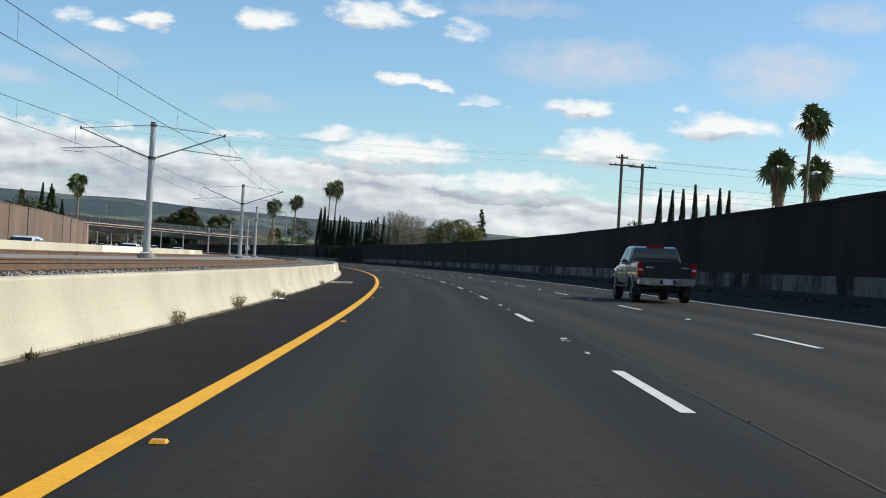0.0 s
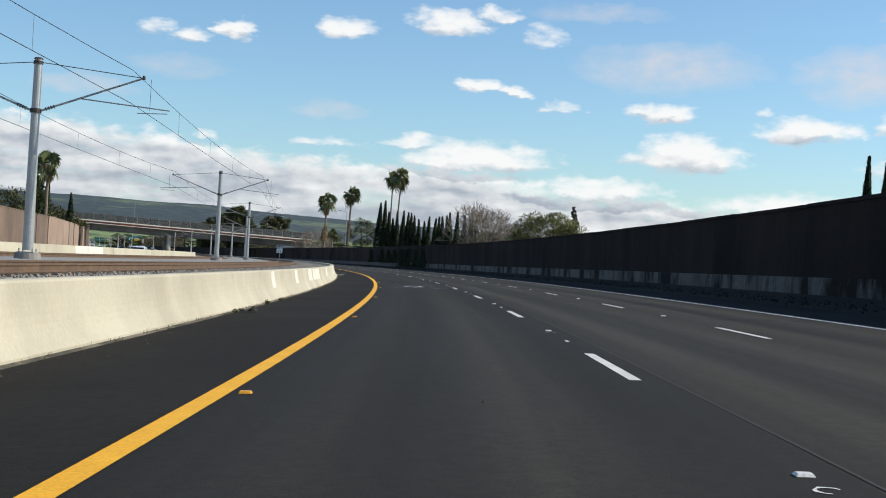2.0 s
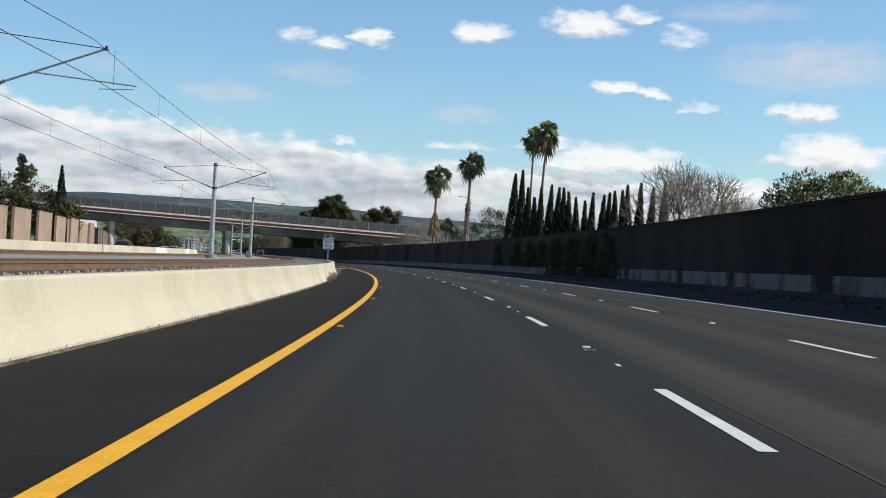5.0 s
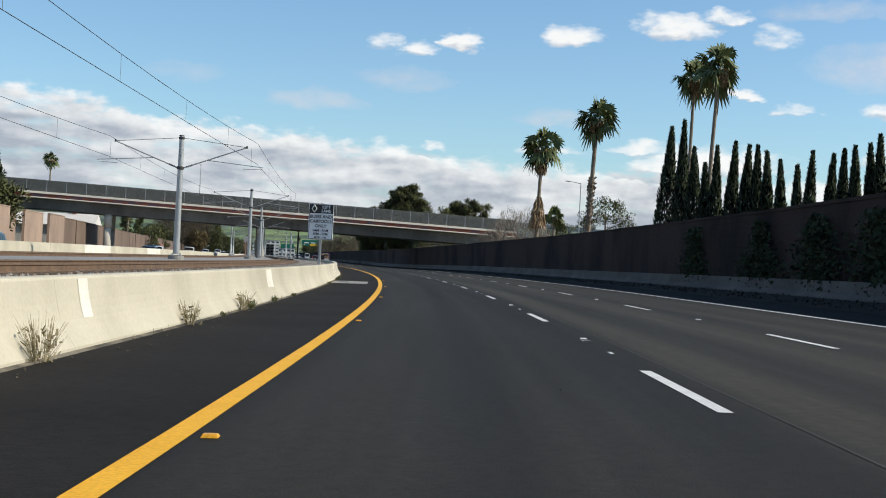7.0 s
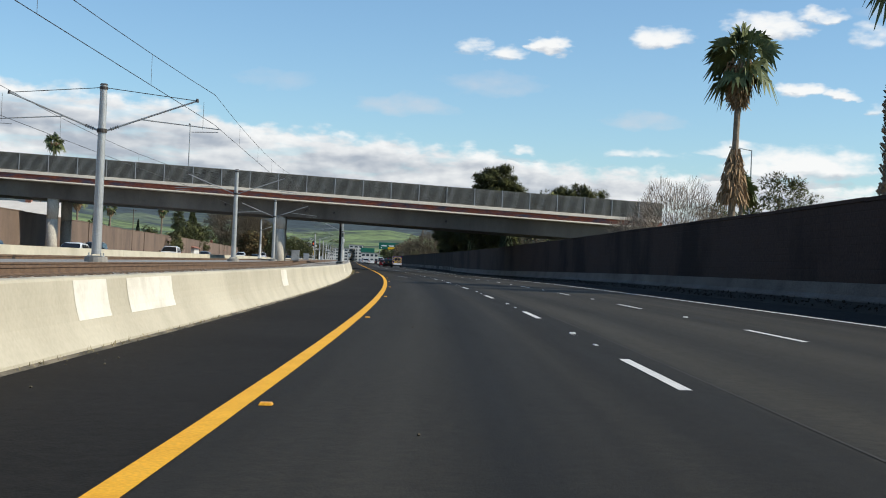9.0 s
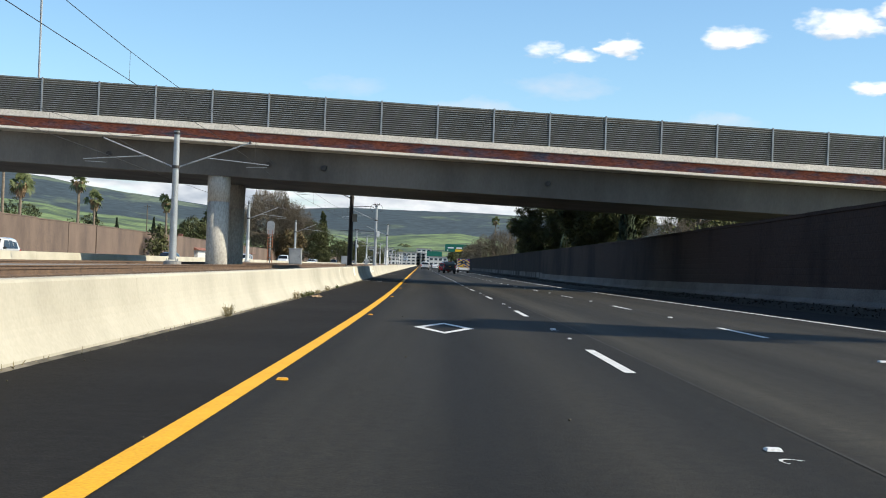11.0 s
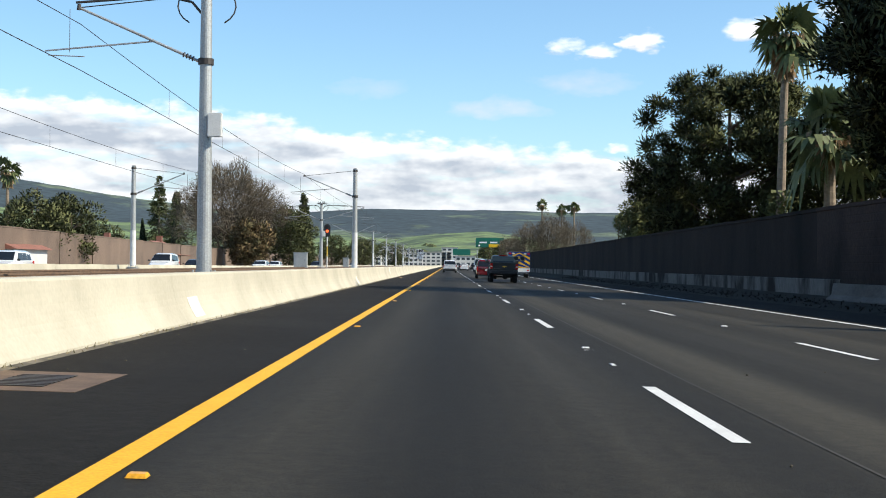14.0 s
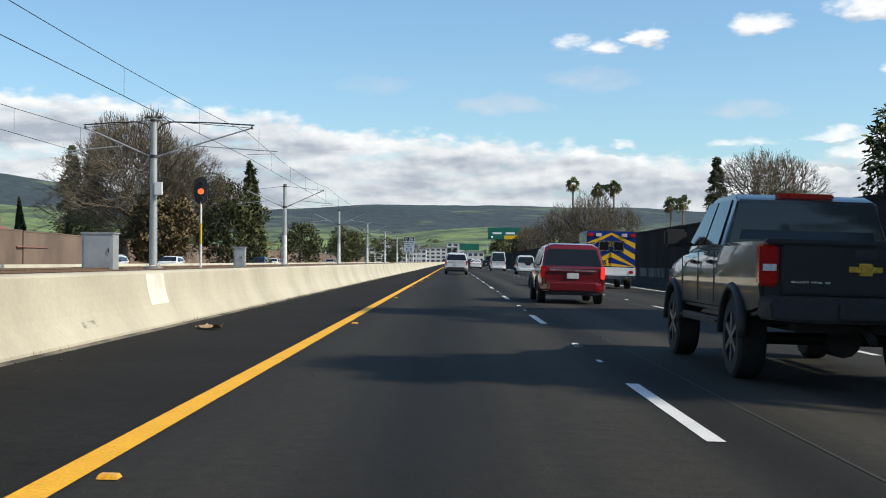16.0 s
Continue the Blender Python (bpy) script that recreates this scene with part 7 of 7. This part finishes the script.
def ambulance(m):
    p = thing("ambulance", m, "blue and white ambulance with yellow chevrons on its rear", "ambulance", "traffic")
    bm = bmesh.new()
    box(bm, -1.15, 0.0, 0.62, 1.15, 3.7, 2.68, bevel=0.06)
    bodyb = part("box_body", bm, P_BLUE, p)
    bm = bmesh.new()
    box(bm, -1.155, -0.012, 0.62, 1.155, 3.6, 1.02, bevel=0.02)
    part("lower_panel", bm, P_WHITE, bodyb, "white lower panel")
    # chevrons on the rear face, each strip a shallow plate
    for k in range(4):
        z = 0.95 + 0.52 * k
        for sx in (-1, 1):
            bm = bmesh.new()
            x1, zt = 1.12, z - 0.62
            pts = [(0.0, z), (0.0, z + 0.24), (sx * x1, zt + 0.24), (sx * x1, zt)]
            clipped = [(x, min(2.62, max(1.04, zz))) for x, zz in pts]
            slab(bm, [(x, -0.006, zz) for x, zz in (clipped if sx > 0 else [clipped[0], clipped[3], clipped[2], clipped[1]])], 0.012)
            part("chevron", bm, M_SIGN_YELLOW, bodyb, "yellow reflective chevron")
    for sx in (-1, 1):
        bm = bmesh.new()
        box(bm, sx * 0.34 - 0.26, -0.035, 1.74, sx * 0.34 + 0.26, 0.0, 2.24, bevel=0.02)
        fr = part("window_frame", bm, M_CHROME, bodyb)
        bm = bmesh.new()
        box(bm, sx * 0.34 - 0.20, -0.045, 1.80, sx * 0.34 + 0.20, -0.03, 2.18, bevel=0.02)
        part("pane", bm, M_GLASS, fr)
        for x, mt, lab in ((0.98, M_TAIL, "red warning lamp"), (0.60, M_CLEAR, "clear warning lamp")):
            bm = bmesh.new()
            box(bm, sx * x - 0.13, -0.06, 2.42, sx * x + 0.13, 0.0, 2.58, bevel=0.02)
            part("warning_lamp", bm, mt, bodyb, lab)
        bm = bmesh.new()
        box(bm, sx * 0.95 - 0.10, -0.05, 0.72, sx * 0.95 + 0.10, 0.0, 0.86, bevel=0.02)
        part("tail_lamp", bm, M_TAIL, bodyb, "red tail lamp")
        for yw in (1.15, 4.9):
            wheel(p, sx * 0.95, yw, 0.40, 0.26)
    bm = bmesh.new()
    box(bm, -0.012, -0.03, 1.04, 0.012, 0.0, 2.3)
    part("door_gap", bm, M_BLACK, bodyb)
    bm = bmesh.new()
    box(bm, -0.78, -0.035, 1.06, -0.12, -0.010, 1.36, bevel=0.01)
    panel_ = part("name_panel", bm, M_SIGN_YELLOW, bodyb)
    lettering("EMS", 0.28, M_SIGN_BLACK, panel_, (-0.45, -0.042, 1.21))
    bm = bmesh.new()
    box(bm, -1.10, -0.30, 0.45, 1.10, 0.02, 0.60, bevel=0.02)
    part("rear_step", bm, M_CHROME, p)
    bm = bmesh.new()
    hull(bm, [(3.7, [(0.85, 0.5), (1.0, 0.6), (1.02, 1.35), (0.85, 2.15)]), (4.6, [(0.85, 0.5), (1.0, 0.6), (1.02, 1.35), (0.82, 2.1)]), (5.3, [(0.85, 0.5), (0.98, 0.6), (1.0, 1.3), (0.9, 1.4)]), (6.1, [(0.75, 0.5), (0.92, 0.6), (0.92, 1.1), (0.8, 1.2)])])
    soften(bm, 0.05)
    part("cab", bm, P_WHITE, p)
    return p


# travelling with the camera, where they stand at the end of the walk
pickup(road_pose(584.6, 5.46), P_GREY, "dark grey crew cab pickup with black fender flares", 0.04)
van(road_pose(606.3, 5.02), P_RED, "deep red minivan with tinted rear glass", "minivan", 4.9, 1.80, 1.64, 1.05, 0.95, 0.34, 3.0, 0.34, True)
ambulance(road_pose(631.5, 9.15))
van(road_pose(676.0, 2.05), P_WHITE, "white sport utility vehicle with a dark rear window", "sport_utility", 5.0, 1.9, 1.8, 1.25, 1.1, 0.16, 3.0, 0.39)
van(road_pose(693, 8.7), P_WHITE, "small white delivery van with dark rear glass", "delivery_van", 4.6, 1.8, 1.85, 0.9, 1.05, 0.1, 2.9, 0.33, rails=False)
van(road_pose(736, 7.6), P_WHITE, "white high-roofed delivery van", "delivery_van", 5.6, 2.0, 2.5, 0.9, 1.2, 0.08, 3.6, 0.35, rails=False)
van(road_pose(770, 5.3), P_WHITE, "white car far ahead", "car", 4.6, 1.82, 1.5, 1.1, 0.95, 0.5, 2.7, 0.32, rails=False)
van(road_pose(800, 1.9), P_SILVER, "silver car far ahead", "car", 4.6, 1.82, 1.5, 1.1, 0.95, 0.5, 2.7, 0.32, rails=False)
van(road_pose(822, 5.4), P_BLACK, "dark car far ahead", "car", 4.6, 1.82, 1.5, 1.1, 0.95, 0.5, 2.7, 0.32, rails=False)
van(road_pose(850, 9.0), P_BLACK, "dark car far ahead", "car", 4.6, 1.82, 1.6, 1.1, 0.98, 0.4, 2.7, 0.32, rails=False)
# the black pickup in the next lane but one at the start
pickup(road_pose(40.6, 9.35), P_BLACK, "black crew cab pickup with a chrome rear bumper", 0.0, False, 0.37, True)
# oncoming traffic beyond the rails
for s, u, pnt, hgt, lab in ((83, -22, P_WHITE, 1.5, "white oncoming car"), (126, -22, P_WHITE, 1.5, "white oncoming car"), (158, -26, P_SILVER, 1.6, "silver oncoming car"), (208, -22, P_WHITE, 1.5, "white oncoming car"), (262, -26, P_WHITE, 1.7, "white oncoming sport utility vehicle"),
                            (338, -26, P_BLACK, 1.85, "dark oncoming sport utility vehicle"), (392, -22, P_BLACK, 1.5, "dark oncoming car"), (423, -24, P_WHITE, 1.6, "white oncoming car"), (441, -26, P_BLACK, 1.8, "dark oncoming sport utility vehicle"), (462, -22, P_WHITE, 1.8, "white oncoming sport utility vehicle"),
                            (530, -26, P_BLACK, 1.5, "dark oncoming car"), (575, -24, P_WHITE, 1.75, "white oncoming sport utility vehicle"), (607, -22, P_WHITE, 1.9, "white oncoming van"), (640, -26, P_BLACK, 1.5, "dark oncoming car"), (662, -22, P_WHITE, 1.5, "white oncoming car"), (690, -24, P_WHITE, 1.5, "white oncoming car"),
                            (730, -22, P_BLACK, 1.6, "dark oncoming car"), (770, -26, P_WHITE, 1.5, "white oncoming car"), (820, -22, P_SILVER, 1.5, "silver oncoming car")):
    mm = Matrix.Translation(level(s, u, -0.07)) @ Matrix.Rotation(heading(s) + math.pi, 4, "Z")
    van(mm, pnt, lab + " on the opposite carriageway", "car", 4.7, 1.84, hgt, 1.15, hgt * 0.62, 0.4, 2.75, 0.33, rails=False, group="oncoming traffic")


# ---------- road details ----------
M_MARKER = material("white ceramic marker", (0.70, 0.70, 0.67), 0.5)
M_AMBER = material("amber reflective marker", (0.75, 0.36, 0.02), 0.4)
M_SEAL = material("blue-grey loop sealant", (0.050, 0.068, 0.095), 0.7, (0.030, 0.040, 0.054), 3, 30, 0.1)


def road_block(name, s, u, w, l, h, mat, label="", turn=0.0, parent=None):
    bm = bmesh.new()
    a, b = w / 2, l / 2
    lo = [bm.verts.new(c) for c in ((-a, -b, 0), (a, -b, 0), (a, b, 0), (-a, b, 0))]
    hi = [bm.verts.new(c) for c in ((-a * .8, -b * .6, h), (a * .8, -b * .6, h), (a * .8, b * .6, h), (-a * .8, b * .6, h))]
    bm.faces.new(hi)
    for i in range(4):
        bm.faces.new((lo[i], lo[(i + 1) % 4], hi[(i + 1) % 4], hi[i]))
    ob = part(name, bm, mat, parent, label)
    ob.matrix_world = road_pose(s, u, 0.004, turn)
    return ob


for k in range(0, 46):
    s = 13.0 + 14.63 * k
    s += dash_shift(s)
    road_block("lane_marker", s + 5.45, lane_1(s) + 0.02, 0.10, 0.11, 0.016, M_MARKER, "", 0, roadway)
    bm = bmesh.new()
    arcs = [0.4 + 0.52 * q + 0.1 * math.sin(k + q) for q in range(10 - k % 3)]
    inner = [bm.verts.new((0.062 * math.cos(a), 0.085 * math.sin(a), 0.002)) for a in arcs]
    outer = [bm.verts.new(((0.080 + 0.012 * math.sin(3 * a + k)) * math.cos(a), (0.112 + 0.012 * math.sin(4 * a)) * math.sin(a), 0.002)) for a in arcs]
    for q in range(len(arcs) - 1):
        bm.faces.new((inner[q], outer[q], outer[q + 1], inner[q + 1]))
    ring = part("marker_scar", bm, M_WHITE_PAINT, roadway, "pale ring where a marker was lost")
    ring.matrix_world = road_pose(s + 5.0, lane_1(s) + 0.02, 0.003)
    road_block("lane_marker", s + 2.6, lane_1(s) + 0.01, 0.05, 0.32, 0.006, M_WHITE_PAINT, "", 0, roadway)
    road_block("lane_marker", s + 8.6 + 5.45, LANE_2 + 0.02, 0.11, 0.14, 0.018, M_MARKER, "", 0, roadway)
    road_block("edge_marker", 7.1 + 14.64 * k, 0.24, 0.10, 0.10, 0.02, M_AMBER, "amber reflective marker", 0, roadway)
for s, u in ((129.8, 1.80), (412.7, 1.70)):
    bm = bmesh.new()
    o = [(0, -1.83), (0.51, 0), (0, 1.83), (-0.51, 0)]
    i_ = [(0, -1.36), (0.35, 0), (0, 1.36), (-0.35, 0)]
    for k in range(4):
        q = [o[k], o[(k + 1) % 4], i_[(k + 1) % 4], i_[k]]
        bm.faces.new([bm.verts.new((x, y, 0.0)) for x, y in q])
    d = part("diamond_marking", bm, M_WHITE_PAINT, roadway, "white painted carpool diamond")
    d.matrix_world = road_pose(s, u, 0.005)
for s, u in ((127.0, 1.85), (133.0, 1.9), (132.9, 5.6), (127.0, 5.6)):
    bm = bmesh.new()
    ring = [(-0.65, -0.9), (0.65, -0.9), (0.95, -0.6), (0.95, 0.6), (0.65, 0.9), (-0.65, 0.9), (-0.95, 0.6), (-0.95, -0.6)]
    for k in range(8):
        a, b = Vector((*ring[k], 0)), Vector((*ring[(k + 1) % 8], 0))
        wdt = 0.07 if k in (1, 3, 5, 7) else 0.025
        n = (b - a).normalized().cross(Vector((0, 0, 1))) * wdt
        bm.faces.new([bm.verts.new(c) for c in (a - n, b - n, b + n, a + n)])
    lp = part("detector_loop", bm, M_SEAL, roadway, "blue-grey sealed traffic detector loop")
    lp.matrix_world = road_pose(s, u, 0.004)
for s0, u0, s1, u1 in ((126.2, 2.6, 129.0, 3.4), (132.2, 2.6, 129.0, 3.4), (129.0, 3.4, 126.0, 14.0), (129.0, 4.6, 132, 4.9)):
    a, b = road(s0, u0, 0.0045), road(s1, u1, 0.0045)
    n = (b - a).normalized().cross(Vector((0, 0, 1))) * 0.022
    raw("sealed_cut", [a - n, b - n, b + n, a + n], [(0, 1, 2, 3)], M_SEAL, roadway)


# weeds and litter along the barrier
def weed(s, u, h, seed, dry=True):
    rs = np.random.RandomState(seed)
    t = thing("weed", road_pose(s, u, 0.0), "dry tufted weed growing at the barrier's foot", "weed", "weeds along the barrier")
    h *= 0.8 if dry else 0.6
    n = int(60 + 150 * h) if dry else int(40 + 110 * h)
    a = rs.uniform(0, 6.28, n)
    lean = rs.uniform(0.03, 0.75, n) if dry else rs.uniform(0.05, 0.9, n)
    w = np.stack([np.cos(a) * lean, np.sin(a) * lean, np.ones(n)], 1)
    base = np.stack([np.cos(a) * 0.06, np.sin(a) * 0.16, rs.uniform(0, 0.35, n) * h], 1) * (0.5 + h)
    tagged(quads_object("blade", leaf_quads(rs, base, w, h * 0.7, 0.006 if dry else 0.012 + 0.01 * h, 0.2), M_STRAW if dry else M_LEAF, t), kind="stuff")
    k = int(30 + 60 * h) if dry else int(30 + 60 * h)
    a = rs.uniform(0, 6.28, k)
    rr = rs.uniform(0, 0.5, k) * h
    p = np.stack([np.cos(a) * rr, np.sin(a) * rr, rs.uniform(0.02, 0.75, k) * h], 1)
    tagged(quads_object("foliage", leaf_quads(rs, p, rs.normal(size=(k, 3)), 0.05 + 0.03 * h, 0.025, 0.3), M_LEAF if not dry else M_STRAW, t), kind="stuff")


# a ragged line of grass and trash in the dust at the barrier's foot
rs = np.random.RandomState(41)
n = 9000
ss = rs.uniform(4, 640, n)
keep = np.sin(ss * 0.21) + np.sin(ss * 0.83 + 1) + np.sin(ss * 0.057 + 2) > rs.uniform(-1.6, 2.2, n)
ss = ss[keep]
base = np.array([road(float(a), float(-2.235 + 0.09 * b), 0.012) for a, b in zip(ss, rs.uniform(0, 1, len(ss)) ** 2)])
ob = quads_object("foot_grass", leaf_quads(rs, base, rs.normal(size=(len(ss), 3)) * 0.8 + np.array([0, 0, 1.0]), 0.055, 0.012, 0.2), M_STRAW, None)
tagged(ob, "low dry grass along the barrier's foot", "grass", kind="stuff")
for i, (s, h, dry) in enumerate(((19.6, 0.32, True), (26.0, 0.42, True), (12.4, 0.14, False), (34.5, .2, True), (33.0, .35, True), (52, .3, True), (95.5, .12, False), (101, .16, False), (104, .12, False), (117, .1, False), (126, .1, False), (240.5, .6, True), (236, .4, True), (238.3, .3, False), (243.2, .35, True), (248, .4, True),
                                 (260.5, .55, True), (267.8, .45, True), (273.5, .5, True), (274.6, .35, False), (271, .12, False), (279, .25, False), (284, .18, False), (303.0, .2, False), (313.5, .18, False), (315, .2, False), (317, .2, False), (319, .2, False), (321, .22, False),
                                 (414, .3, True), (425.5, .3, True), (427.3, .25, False), (428.6, .28, False), (430, .22, False), (432, .2, True), (436, .25, True), (441, .2, False))):
    weed(s, -2.16, h, 300 + i, dry)
grit = ([], [])
rng = random.Random(11)
for i in range(1500):
    s, u = rng.uniform(5, 640), -2.2 + abs(rng.gauss(0, 0.28))
    r = rng.uniform(0.005, 0.018)
    m = Matrix.Translation(road(s, u, 0.01)) @ Matrix.Rotation(rng.uniform(0, 6), 4, "Z")
    add_data(grit, [m @ (Vector(c) * r) for c in oct_v], oct_f)
for i in range(260):
    s, u = rng.uniform(5, 640), rng.uniform(-2.0, 10.5)
    m = Matrix.Translation(road(s, u, 0.008))
    add_data(grit, [m @ (Vector(c) * rng.uniform(0.008, 0.02)) for c in oct_v], oct_f)
tagged(raw("grit", grit[0], grit[1], M_DIRT), "grit and small stones swept against the barrier", "grit", kind="stuff")
for s, u, w, l, turn, mat, lab in ((32.3, -2.02, 0.22, 0.3, 20, M_SIGN_WHITE, "crumpled white paper on the shoulder"), (166.2, -2.0, 0.35, 1.5, 8, M_PATCH, "flat pale board lying on the shoulder"), (590.0, -1.6, 0.3, 0.35, 30, M_THATCH, "torn brown cardboard scrap on the shoulder"),
                                   (31.5, -1.85, 0.28, 0.35, -20, M_TYRE, "black tyre scrap on the shoulder"), (95.9, -1.95, 0.35, 0.3, 12, M_TYRE, "black tyre scrap on the shoulder"), (137.4, -2.05, 0.14, 0.14, 0, M_TYRE, "dark stone on the shoulder"), (427.5, -1.8, 0.3, 0.5, 15, M_THATCH, "dry plant litter on the shoulder"), (243.5, -1.35, 0.16, 0.16, 0, M_TYRE, "dark stone on the shoulder")):
    t = thing("litter", road_pose(s, u, 0.0, turn), lab, "litter", "litter on the shoulder")
    rs = np.random.RandomState(int(s))
    bm = bmesh.new()
    bmesh.ops.create_grid(bm, x_segments=5, y_segments=5, size=0.5)
    for v in bm.verts:
        v.co = Vector((v.co.x * w, v.co.y * l, 0.02 + abs(rs.normal()) * 0.035 * min(1, w * 3)))
    part("scrap", bm, mat, t)
# leaf litter and low brush at the foot of the sound wall
brush = []
rs = np.random.RandomState(77)
n = 9000
ss, uu = rs.uniform(20, 640, n), rs.uniform(14.3, 15.6, n)
base = np.array([road(float(a), float(b), 0.05 + 0.25 * float((b - 14.2) / 1.7)) for a, b in zip(ss, uu)])
ob = quads_object("leaf_litter", leaf_quads(rs, base, rs.normal(size=(n, 3)) + np.array([0, 0, 0.4]), 0.09, 0.055, 0.3), M_LITTER, None)
tagged(ob, "dead leaves and brush under the sound wall", "leaf litter", kind="stuff")
for i, s in enumerate((262, 268, 275, 281, 288, 294, 301, 312)):
    rs = np.random.RandomState(500 + i)
    t = thing("creeper", road_pose(s, 15.75, 0.3), "dark creeper climbing the sound wall", "creeper", "creepers on the sound wall")
    n = 1700
    z = 2.9 * rs.uniform(0, 1, n) ** 1.3
    y = rs.normal(size=n) * (1.5 - 0.28 * z + 0.35 * np.sin(z * 2 + i))
    p = np.stack([rs.uniform(0.0, 0.2, n), y, z], 1)
    quads_object("foliage", leaf_quads(rs, p, rs.normal(size=(n, 3)) + np.array([-0.6, 0, 0]), 0.16, 0.12, 0.3), M_CYPRESS, t)
